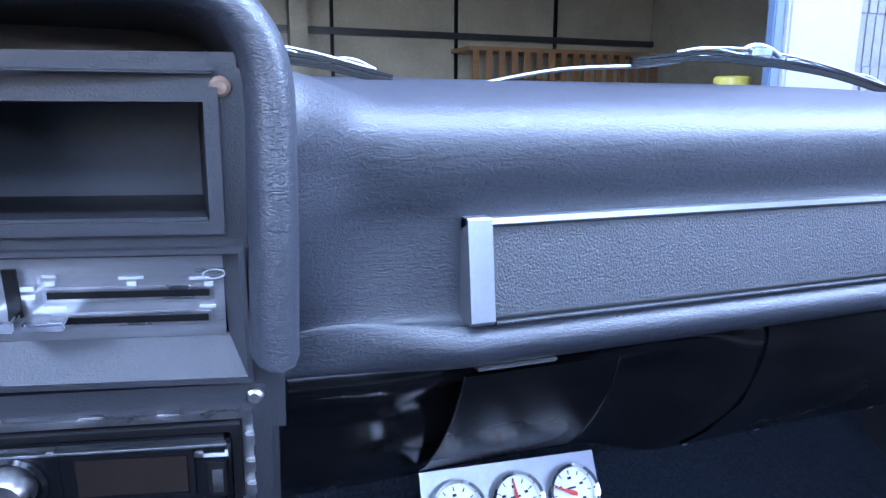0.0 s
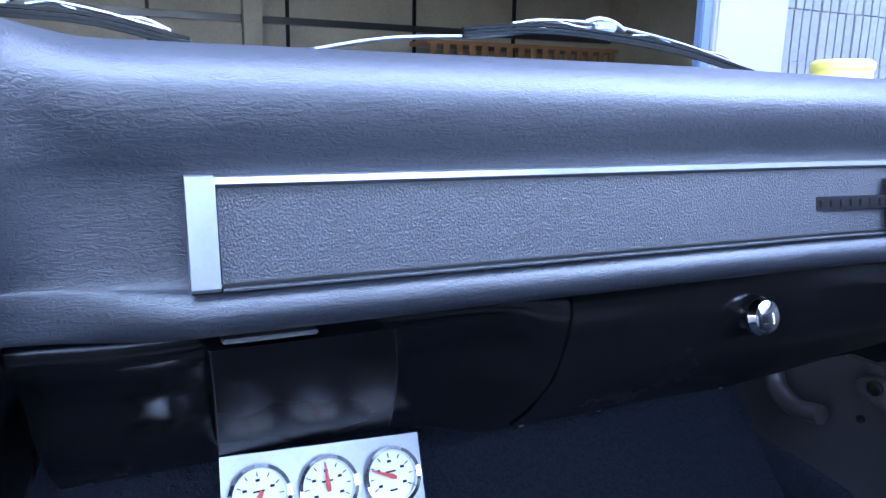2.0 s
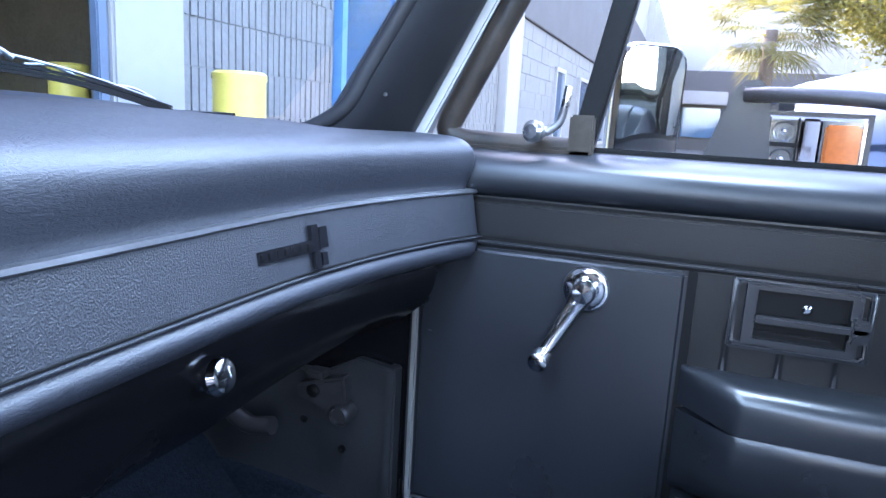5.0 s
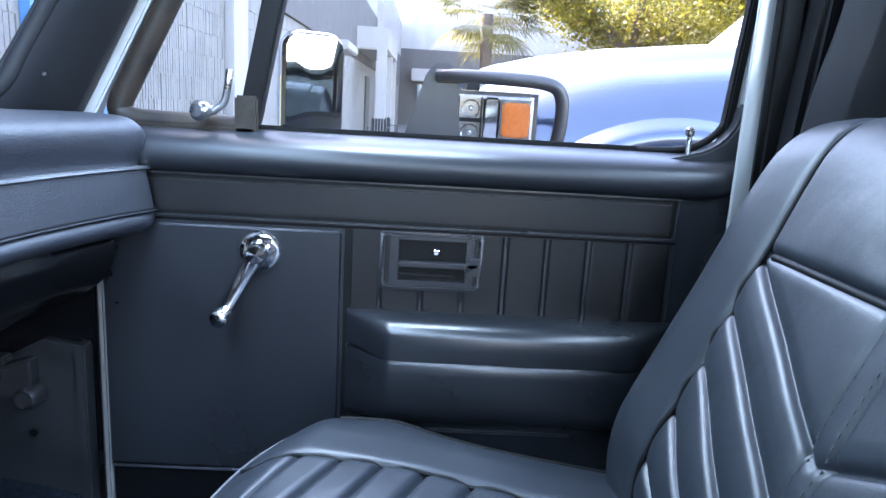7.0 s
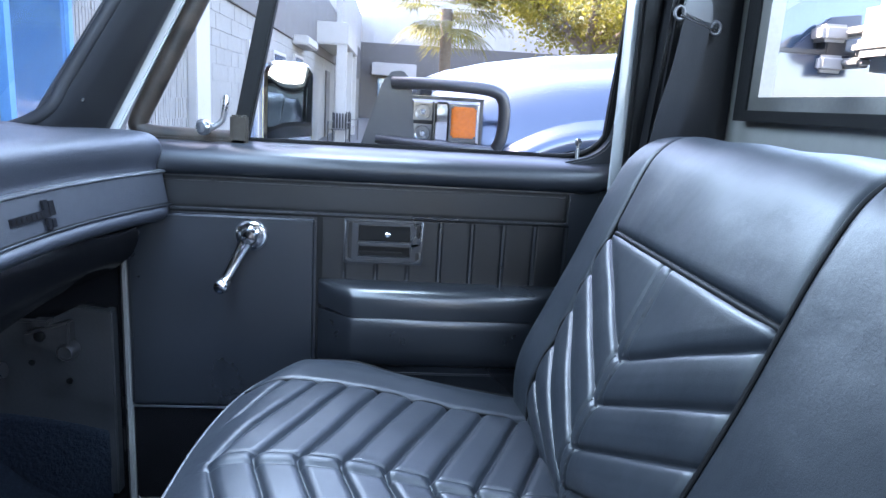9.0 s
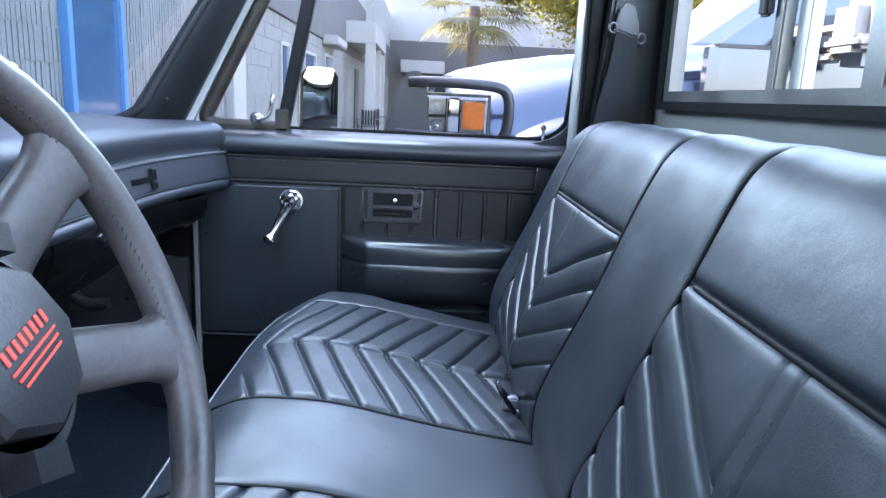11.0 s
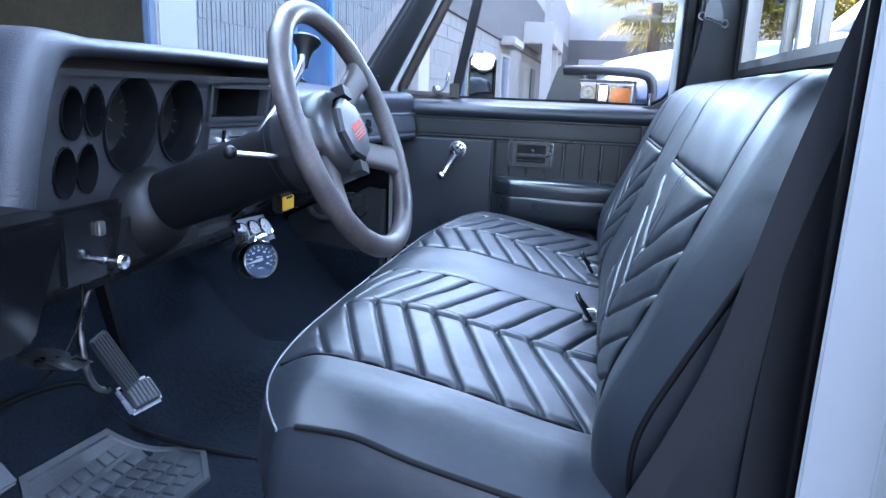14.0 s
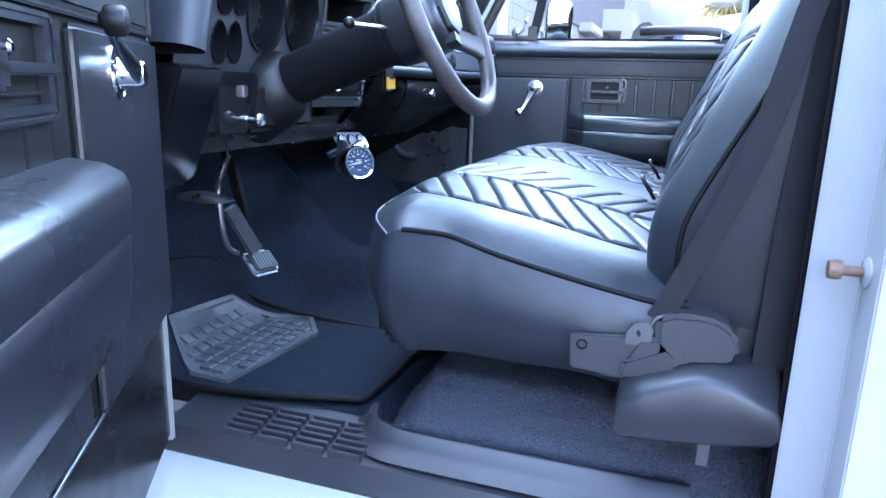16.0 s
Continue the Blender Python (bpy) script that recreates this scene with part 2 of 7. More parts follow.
def leafy(name, a, b):
    m = material(name, a, 0.5, vary=0.3, vscale=2.2, tint=b)
    m.node_tree.nodes["Principled BSDF"].inputs["Transmission Weight"].default_value = 0.0
    nt = m.node_tree
    p = nt.nodes["Principled BSDF"]
    tr = nt.nodes.new("ShaderNodeBsdfTranslucent")
    tr.inputs[0].default_value = (*[min(1, c * 1.3) for c in b], 1)
    mx = nt.nodes.new("ShaderNodeMixShader")
    mx.inputs[0].default_value = 0.5
    nt.links.new(p.outputs[0], mx.inputs[1])
    nt.links.new(tr.outputs[0], mx.inputs[2])
    nt.links.new(mx.outputs[0], nt.nodes["Material Output"].inputs[0])
    return m


LEAF = leafy("oak_leaves", (0.036, 0.048, 0.006), (0.14, 0.125, 0.016))
FROND = leafy("palm_fronds", (0.045, 0.058, 0.010), (0.105, 0.095, 0.018))

# ---- building helpers ----


def thing(name, at, label, category, group="", kind=""):
    e = new(name)
    e.location = at
    e.empty_display_size = 0.05
    return tagged(e, label, category, group, kind)


def hang(ob, parent):
    """Parent without moving; the parts are modelled in world coordinates."""
    ob.parent = parent
    if parent.type == "EMPTY":
        ob.matrix_parent_inverse = Matrix.Translation(-parent.location)
    return ob


def done(me, mat, smooth=True, angle=35):
    me.materials.append(mat)
    if smooth:
        me.shade_smooth()
        me.set_sharp_from_angle(angle=radians(angle))
    return me


def part(name, bm, mat, parent=None, label="", smooth=True, angle=35):
    me = bpy.data.meshes.new(name)
    bmesh.ops.recalc_face_normals(bm, faces=bm.faces)
    bm.to_mesh(me)
    bm.free()
    ob = new(name, done(me, mat, smooth, angle))
    if parent:
        hang(ob, parent)
    return tagged(ob, label)


def bx(x0, x1, y0, y1, z0, z1, bevel=0.0, seg=2, bm=None, rot=None, turn=None):
    """A box, bevelled, in a bmesh; turn: a matrix about the box's centre."""
    bm = bm or bmesh.new()
    c = Vector(((x0 + x1) / 2, (y0 + y1) / 2, (z0 + z1) / 2))
    m = Matrix.Translation(c) @ (turn or Matrix()) @ Matrix.Diagonal((abs(x1 - x0), abs(y1 - y0), abs(z1 - z0), 1))
    g = bmesh.ops.create_cube(bm, size=1, matrix=m)
    if bevel:
        es = {e for v in g["verts"] for e in v.link_edges}
        bmesh.ops.bevel(bm, geom=list(es), offset=bevel, segments=seg, affect="EDGES", clamp_overlap=True)
    return bm


def cyl(a, b, r0, r1=None, n=20, bm=None, caps=True):
    bm = bm or bmesh.new()
    a, b = Vector(a), Vector(b)
    d = b - a
    m = Matrix.Translation((a + b) / 2) @ d.to_track_quat("Z", "Y").to_matrix().to_4x4()
    bmesh.ops.create_cone(bm, cap_ends=caps, segments=n, radius1=r0, radius2=r0 if r1 is None else r1, depth=d.length, matrix=m)
    return bm


def ball(c, r, bm=None, n=16, scale=(1, 1, 1)):
    bm = bm or bmesh.new()
    bmesh.ops.create_uvsphere(bm, u_segments=n, v_segments=n // 2 + 2, radius=r, matrix=Matrix.Translation(c) @ Matrix.Diagonal((*scale, 1)))
    return bm


def lathe(axis_at, axis, prof, n=28, bm=None):
    """Turn (radius, along) pairs about an axis."""
    bm = bm or bmesh.new()
    q = Vector(axis).to_track_quat("Z", "Y").to_matrix()
    rings = []
    for r, h in prof:
        rings.append([bm.verts.new(Vector(axis_at) + q @ Vector((r * math.cos(2 * math.pi * i / n), r * math.sin(2 * math.pi * i / n), h))) for i in range(n)])
    for a, b in zip(rings, rings[1:]):
        for i in range(n):
            bm.faces.new((a[i], a[(i + 1) % n], b[(i + 1) % n], b[i]))
    return bm


def sheet(rows, mat, name, parent=None, label="", loop=False, angle=40):
    """A smooth surface through a grid of points, (n, m, 3)."""
    g = np.asarray(rows, float)
    n, m = g.shape[:2]
    idx = np.arange(n * m).reshape(n, m)
    f = np.stack([idx[:-1, :-1], idx[:-1, 1:], idx[1:, 1:], idx[1:, :-1]], -1).reshape(-1, 4)
    if loop:
        f = np.concatenate([f, np.stack([idx[:-1, -1], idx[:-1, 0], idx[1:, 0], idx[1:, -1]], -1)])
    me = bpy.data.meshes.new(name)
    me.from_pydata(g.reshape(-1, 3).tolist(), [], f.tolist())
    me.update()
    ob = new(name, done(me, mat, True, angle))
    if parent:
        hang(ob, parent)
    return tagged(ob, label)


def tube(pts, r, mat, name, parent=None, label="", n=10, flat=1.0, closed=False):
    """A round or flattened bar along a smooth line."""
    p = np.asarray(pts, float)
    if len(p) > 2:
        p = smooth_line(p, 6, closed)
    m = len(p)
    tan = np.roll(p, -1, 0) - np.roll(p, 1, 0) if closed else np.gradient(p, axis=0)
    tan /= np.linalg.norm(tan, axis=1)[:, None]
    up = np.array([0, 0, 1.0]) if abs(tan[0][2]) < 0.9 else np.array([1.0, 0, 0])
    rows = []
    for i in range(m):
        s = np.cross(tan[i], up)
        s /= np.linalg.norm(s)
        up = np.cross(s, tan[i])
        a = np.arange(n) * 2 * math.pi / n
        rad = r[min(i * len(r) // m, len(r) - 1)] if isinstance(r, (list, tuple)) else r
        rows.append(p[i] + rad * (np.cos(a)[:, None] * s + flat * np.sin(a)[:, None] * up))
    if closed:
        rows.append(rows[0])
    else:
        rows = [np.repeat(p[:1], n, 0)] + rows + [np.repeat(p[-1:], n, 0)]
    return sheet(rows, mat, name, parent, label, loop=True, angle=60)


def smooth_line(p, k, closed=False):
    p = np.asarray(p, float)
    if closed:
        q = np.vstack([p[-1:], p, p[:2]])
    else:
        q = np.vstack([2 * p[0] - p[1], p, 2 * p[-1] - p[-2]])
    out = []
    for i in range(1, len(q) - 2):
        for j in range(k):
            t = j / k
            a, b, c, d = q[i - 1:i + 3]
            out.append(0.5 * (2 * b + (c - a) * t + (2 * a - 5 * b + 4 * c - d) * t * t + (3 * b - a - 3 * c + d) * t ** 3))
    if not closed:
        out.append(p[-1])
    return np.array(out)


def strap(pts, width, across, mat, name, parent=None, label="", thick=0.0015):
    """A flat band along a line; across: the direction of its width."""
    p = smooth_line(pts, 6) if len(pts) > 2 else np.asarray(pts, float)
    w = np.array(across, float)
    tan = np.gradient(p, axis=0)
    rows = []
    for i in range(len(p)):
        a = w - tan[i] * (w @ tan[i]) / (tan[i] @ tan[i])
        a /= np.linalg.norm(a)
        nn = np.cross(tan[i], a)
        nn /= np.linalg.norm(nn)
        h, t = a * width / 2, nn * thick
        rows.append([p[i] - h + t, p[i] + h + t, p[i] + h - t, p[i] - h - t])
    return sheet(rows, mat, name, parent, label, loop=True, angle=30)


def prism(poly, d0, d1, axis="x", bevel=0.0):
    """A flat polygon pushed from d0 to d1 along an axis; poly in the other two axes, in order."""
    bm = bmesh.new()
    k = "xyz".index(axis)

    def at(p, d):
        v = list(p)
        v.insert(k, d)
        return v
    a = [bm.verts.new(at(p, d0)) for p in poly]
    b = [bm.verts.new(at(p, d1)) for p in poly]
    bm.faces.new(a)
    bm.faces.new(b)
    for i in range(len(poly)):
        j = (i + 1) % len(poly)
        bm.faces.new((a[i], a[j], b[j], b[i]))
    if bevel:
        bmesh.ops.recalc_face_normals(bm, faces=bm.faces)
        bmesh.ops.bevel(bm, geom=list(bm.edges), offset=bevel, segments=2, affect="EDGES", clamp_overlap=True)
    return bm


def framed(outer, inner, d0, d1, axis="x"):
    """A flat ring between two polygons of equal count, pushed along an axis."""
    bm = bmesh.new()
    k = "xyz".index(axis)

    def at(p, d):
        v = list(p)
        v.insert(k, d)
        return bm.verts.new(v)
    o0, o1 = [at(p, d0) for p in outer], [at(p, d1) for p in outer]
    i0, i1 = [at(p, d0) for p in inner], [at(p, d1) for p in inner]
    n = len(outer)
    for i in range(n):
        j = (i + 1) % n
        for q in ((o0[i], o0[j], i0[j], i0[i]), (o1[i], i1[i], i1[j], o1[j]), (o0[i], o1[i], o1[j], o0[j]), (i0[i], i0[j], i1[j], i1[i])):
            bm.faces.new(q)
    return bm


def sstep(x, a, b):
    t = np.clip((np.asarray(x, float) - a) / (b - a), 0, 1)
    return t * t * (3 - 2 * t)


def words(text, size, m, mat, name, parent, depth=0.0004, align="CENTER"):
    c = bpy.data.curves.new(name, "FONT")
    c.body, c.size, c.extrude, c.align_x, c.align_y = text, size, depth, align, "CENTER"
    ob = new(name, c)
    dg = bpy.context.evaluated_depsgraph_get()
    me = bpy.data.meshes.new_from_object(ob.evaluated_get(dg))
    bpy.data.objects.remove(ob)
    me.transform(m)
    me.materials.clear()
    me.materials.append(mat)
    o = new(name, me)
    return hang(o, parent) if parent else o

# ---- cab shell ----
FLOOR = 0.53
JAMB = -0.104
cab = thing("cab_shell", (0, 0.4, FLOOR), "white pickup truck cab with black interior, driver door open", "truck cab", kind="structure")


def floor_pan():
    xs = np.linspace(-0.66, 0.84, 61)
    ys = np.concatenate([np.linspace(-0.25, 0.9, 24), np.linspace(0.93, 1.32, 14)])
    rows = []
    for y in ys:
        toe = 0.30 * sstep(y, 0.92, 1.30)
        row = []
        for x in xs:
            hump = 0.10 * float(np.exp(-((x - 0.02) / 0.17) ** 4)) * float(sstep(y, 0.3, 0.8))
            z = FLOOR + toe + hump + 0.004 * noise.noise((x * 9, y * 9, 0))
            row.append((x, y, z))
        rows.append(row)
    sheet(rows, CARPET, "carpet", cab, "black cut-pile carpet over the floor and toe board")


floor_pan()
part("floor_plate", bx(-0.65, 0.65, -0.26, 1.36, FLOOR - 0.05, FLOOR - 0.012), BLACKM, cab)
part("firewall", bx(-0.86, 0.86, 1.30, 1.34, FLOOR - 0.04, 1.262, 0.004), BLACKM, cab)
part("cowl", bx(-0.84, 0.84, 1.10, 1.345, 1.232, 1.262, 0.01), DARK, cab)
# back wall under and round the rear window
WIN = [(-0.66, 1.335), (0.66, 1.335), (0.66, 1.66), (-0.66, 1.66)]
part("back_wall", framed([(-0.86, FLOOR - 0.04), (0.86, FLOOR - 0.04), (0.86, 1.80), (-0.86, 1.80)], WIN, -0.26, -0.235, "y"), GREYP, cab)
part("roof", bx(-0.89, 0.89, -0.27, 0.62, 1.787, 1.83, 0.014, 3), WHITEP, cab, "white painted cab roof")
part("headliner", bx(-0.80, 0.80, -0.22, 0.60, 1.735, 1.755, 0.006), DARK, cab)


def side(sx):
    """Kick panel, sill, pillars of one side; sx is -1 or 1."""
    def X(a, b):
        return (a * sx, b * sx) if sx > 0 else (b * sx, a * sx)
    # A pillar: black inner cover, white outer
    base_f, base_b = Vector((0.845 * sx, 0.965, 1.225)), Vector((0.866 * sx, 0.855, 1.225))
    top_f, top_b = Vector((0.815 * sx, 0.595, 1.78)), Vector((0.83 * sx, 0.549, 1.78))
    bm = bmesh.new()
    inn = Vector((-0.03 * sx, 0, 0))
    ring = []
    for f, b in ((base_f, base_b), (top_f, top_b)):
        ring.append([bm.verts.new(v) for v in (f + inn + Vector((0, 0.012, 0)), (f + b) / 2 + inn * 1.5, b + inn * 0.8, b, f)])
    for i in range(5):
        j = (i + 1) % 5
        bm.faces.new((ring[0][i], ring[0][j], ring[1][j], ring[1][i]))
    bm.faces.new(ring[0])
    bm.faces.new(ring[1])
    part("pillar_cover", bm, COVER, cab, "black textured windshield pillar cover", angle=80)
    lo, hi = (base_f + base_b) / 2 + inn * 1.5, (top_f + top_b) / 2 + inn * 1.5
    at = lo.lerp(hi, 0.13).lerp((base_b + inn * 0.8).lerp(top_b + inn * 0.8, 0.13), 0.06)
    part("cover_screw", lathe(at, (-1.0 * sx, -0.5, 0.1), [(0.0036, -0.001), (0.0036, 0.001), (0.0022, 0.002), (0, 0.002)], 12), DARK, cab, "small steel cover screw")
    fl, fh = base_f + inn + Vector((-0.002 * sx, -0.008, 0)), top_f + inn + Vector((-0.002 * sx, -0.004, 0))
    run = [tuple(fh.lerp(fl, k)) for k in (0, 0.3, 0.6, 0.8, 0.9)] + [(fl.x, fl.y + 0.022, fl.z + 0.022), (fl.x + 0.004 * sx, fl.y + 0.075, fl.z + 0.012)]
    tube(smooth_line(run, 4), 0.011, COVER, "cover_bead", cab, "rounded black pillar edge", n=12)
    part("front_pillar", prism([(0.878, 1.22), (0.955, 1.22), (0.60, 1.80), (0.578, 1.80)], *X(0.868, 0.888)), WHITEP, cab)
    # B pillar
    part("door_seal", bx(*X(0.776, 0.797), -0.112, -0.052 if sx < 0 else -0.074, FLOOR - 0.02, 1.78, 0.008), RUBBER, cab, "black rubber door seal")
    part("rear_pillar", bx(*X(0.80, 0.885), -0.262, -0.105, FLOOR - 0.1, 1.80, 0.012), WHITEP, cab, "white painted door pillar")
    part("pillar_trim", prism([(-0.238, 0.60), (-0.108, 0.60), (-0.095, 1.24), (-0.13, 1.76), (-0.238, 1.76)], *X(0.735, 0.80), bevel=0.008), DARK, cab, "black plastic pillar trim")
    jamb = [(0.798 * sx, -0.056), (0.803 * sx, -0.056), (0.836 * sx, -0.101), (0.886 * sx, -0.1035), (0.886 * sx, -0.12), (0.798 * sx, -0.12)]
    part("door_jamb", prism(jamb, FLOOR - 0.1, 1.785, "z", bevel=0.002), WHITEP, cab, "white painted door jamb")
    # kick panel ahead of the door
    part("kick_panel", bx(*X(0.845, 0.87), 0.83, 1.30, FLOOR - 0.04, 1.24, 0.004), BLACKM, cab)
    # sill
    part("door_sill", prism([(0.64, FLOOR - 0.016), (0.67, FLOOR - 0.022), (0.762, FLOOR - 0.036), (0.774, FLOOR - 0.057), (0.84, FLOOR - 0.06), (0.885, FLOOR - 0.08), (0.885, FLOOR - 0.30), (0.64, FLOOR - 0.30)] if sx > 0 else
                           [(-0.64, FLOOR - 0.016), (-0.67, FLOOR - 0.022), (-0.762, FLOOR - 0.036), (-0.774, FLOOR - 0.057), (-0.84, FLOOR - 0.06), (-0.885, FLOOR - 0.08), (-0.885, FLOOR - 0.30), (-0.64, FLOOR - 0.30)], -0.12, 0.86, "y"), WHITEP, cab, "white painted door sill")


# the sill polygon lies in x and z
side(1)
side(-1)

# windshield glass
bm = bmesh.new()
vs = [bm.verts.new(v) for v in ((-0.84, 1.04, 1.262), (0.84, 1.04, 1.262), (0.81, 0.60, 1.775), (-0.81, 0.60, 1.775))]
bm.faces.new(vs)
ws = part("windshield", bm, GLASSB, cab, "clear laminated windshield glass")
ws.visible_shadow = False

# ---- dashboard ----
dash = thing("dashboard", (0, 0.95, 1.0), "black grained vinyl dashboard with silver trim strips and instrument hood", "dashboard")


def face_y(x):
    x = np.asarray(x, float)
    return 0.812 - 0.075 * np.clip((x - 0.42) / 0.40, 0, 1) ** 2.2


PROF = [(0.29, 1.276), (0.20, 1.270), (0.10, 1.261), (0.045, 1.254), (0.02, 1.251), (0.006, 1.247), (-0.004, 1.240), (-0.009, 1.230), (-0.008, 1.215), (-0.003, 1.197), (0.0, 1.187),
        (0.002, 1.17), (0.002, 1.14), (0.0, 1.127), (-0.010, 1.1235), (-0.017, 1.117), (-0.018, 1.109), (-0.012, 1.100), (0.004, 1.095), (0.04, 1.094)]


def pad():
    pr = smooth_line([(a, b, 0) for a, b in PROF], 3)
    xs = np.concatenate([np.linspace(-0.141, 0.1, 34), np.linspace(0.12, 0.80, 46), [0.812, 0.82, 0.823]])
    rows = []
    for x in xs:
        y0 = float(face_y(x))
        pull = -0.036 * float(sstep(x, -0.075, -0.135)) ** 1.4
        flat_ = float(sstep(x, -0.02, -0.10))
        end = float(sstep(x, 0.80, 0.823))
        row = []
        for a, z, _ in pr:
            keep = 1 - float(sstep(a, 0.0, 0.25))
            yy = y0 + (a * (1 - 0.85 * flat_) if z < 1.127 and a < 0 else a) + pull * keep * float(sstep(z, 1.10, 1.19))
            zz = z + 0.014 * float(sstep(x, -0.06, -0.13)) * keep * (1 if z > 1.2 else 0) + 0.006 * float(sstep(x, -0.03, -0.12)) * (1 if z < 1.127 else 0)
            zz -= 0.018 * float(sstep(x, 0.45, 0.82)) * float(sstep(a, 0.0, 0.2))
            yy += end * 0.012 * (1 if a < 0.02 else 0)
            zz -= end * 0.006 * (1 if z > 1.2 else -0.6)
            row.append((x, yy, zz))
        rows.append(row)
    sheet(rows, PAD, "pad", dash, "black grained vinyl dash pad with rounded lip", angle=60)


pad()


def along(x0, x1, prof, mat, name, label="", n=40):
    """A moulding that follows the dash face; prof is a closed section of (dy, z)."""
    rows = []
    for x in np.linspace(x0, x1, n):
        rows.append([(x, float(face_y(x)) + a, z) for a, z in prof])
    rows = [[np.mean(rows[0], 0)] * len(prof)] + rows + [[np.mean(rows[-1], 0)] * len(prof)]
    return sheet(rows, mat, name, dash, label, loop=True, angle=30)


along(-0.012, 0.812, [(-0.0035, 1.1795), (-0.0125, 1.1285), (0.01, 1.1285), (0.01, 1.1795)], TRIMP, "insert_panel", "pebbled black vinyl insert panel")
along(-0.028, 0.816, [(-0.006, 1.1855), (-0.0065, 1.182), (-0.003, 1.1795), (0.01, 1.1795), (0.01, 1.1865)], SILVER, "upper_trim_strip", "bright silver trim strip")
along(-0.014, 0.816, [(-0.0115, 1.1290), (-0.0140, 1.1285), (-0.0142, 1.1270), (0.0, 1.1265), (0.0, 1.1290)], INK, "lower_trim_bead", "black trim bead")
along(-0.012, 0.816, [(-0.0140, 1.1266), (-0.0158, 1.1258), (-0.0158, 1.1248), (0.0, 1.1240), (0.0, 1.1266)], TRIMP, "lower_trim_strip", "thin black trim strip")
along(-0.0280, -0.0130, [(-0.0075, 1.1866), (-0.0095, 1.1852), (-0.0165, 1.1272), (-0.0150, 1.1250), (0.01, 1.1250), (0.01, 1.1866)], GAUGEP, "trim_end_cap", "brushed silver end cap", n=6)

# badge on the insert panel: a long plate with a small upright mark
def badge():
    a = radians(-5)
    m = Matrix.Translation((0.49, float(face_y(0.49)) - 0.0098, 1.152)) @ Matrix.Rotation(a, 4, "Z") @ Matrix.Rotation(radians(-10), 4, "X")
    bm = bmesh.new()
    bmesh.ops.create_cube(bm, size=1, matrix=m @ Matrix.Diagonal((0.088, 0.003, 0.011, 1)))
    b = part("badge", bm, BLACKG, dash, "dark badge plate with raised lettering")
    for i in range(7):
        bm = bmesh.new()
        bmesh.ops.create_cube(bm, size=1, matrix=m @ Matrix.Translation((-0.037 + i * 0.0105, -0.002, 0)) @ Matrix.Diagonal((0.006, 0.0015, 0.006, 1)))
        part("letter_bar", bm, BLACKM, b)
    for dx, dz, w, h in ((0.035, 0.012, 0.010, 0.014), (0.048, 0.006, 0.012, 0.02), (0.036, -0.014, 0.008, 0.016), (0.047, -0.014, 0.008, 0.012)):
        bm = bmesh.new()
        bmesh.ops.create_cube(bm, size=1, matrix=m @ Matrix.Translation((dx, -0.001, dz)) @ Matrix.Diagonal((w, 0.004, h, 1)))
        part("badge_mark", bm, BLACKG, b)


badge()

# painted metal below the pad
LOW = [(0.045, 1.10), (0.032, 1.075), (0.036, 1.05), (0.052, 1.01), (0.09, 0.965), (0.125, 0.935), (0.142, 0.922), (0.155, 0.924), (0.17, 0.94)]


def lower_panel():
    pr = smooth_line([(a, b, 0) for a, b in LOW], 4)
    rows = []
    for x in np.linspace(-0.125, 0.80, 60):
        y0 = float(face_y(x)) + 0.0
        bulge = -0.012 * math.exp(-((x + 0.06) / 0.05) ** 2)
        rise = 0.05 * float(sstep(x, 0.5, 0.8))
        back = 0.04 * float(sstep(x, 0.235, 0.17))
        rows.append([(x, y0 + a + back * float(sstep(z, 1.09, 1.03)) + bulge * math.sin(math.pi * min(1, max(0, (1.1 - z) / 0.18))), z + rise * max(0, (1.05 - z)) / 0.13) for a, z, _ in pr])
    sheet(rows, BLACKM, "lower_panel", dash, "glossy black painted steel lower dash", angle=60)


lower_panel()
# glove box door and its knob
rows = []
for x in np.linspace(0.245, 0.70, 24):
    rise = 0.05 * float(sstep(x, 0.5, 0.8))
    rows.append([(x, float(face_y(x)) + a - 0.003, z + rise * max(0, (1.05 - z)) / 0.13) for a, z in ((0.05, 1.088), (0.034, 1.086), (0.032, 1.07), (0.036, 1.05), (0.052, 1.01), (0.088, 0.967), (0.12, 0.938), (0.13, 0.942))])
glove = sheet(rows, BLACKM, "glove_box_door", dash, "black glove box door", angle=60)
part("knob", lathe((0.436, 0.845, 1.047), (0.0, -1, 0.25), [(0.0, -0.01), (0.012, -0.008), (0.012, 0.004), (0.016, 0.006), (0.017, 0.012), (0.014, 0.018), (0.008, 0.02), (0, 0.02)]), CHROME, glove, "chrome push knob")
for x in (0.269, 0.36, 0.52, 0.63):
    part("screw", ball((x, float(face_y(x)) + 0.140, 0.926 + 0.05 * float(sstep(x, 0.5, 0.8))), 0.004, n=8), STEEL, dash)

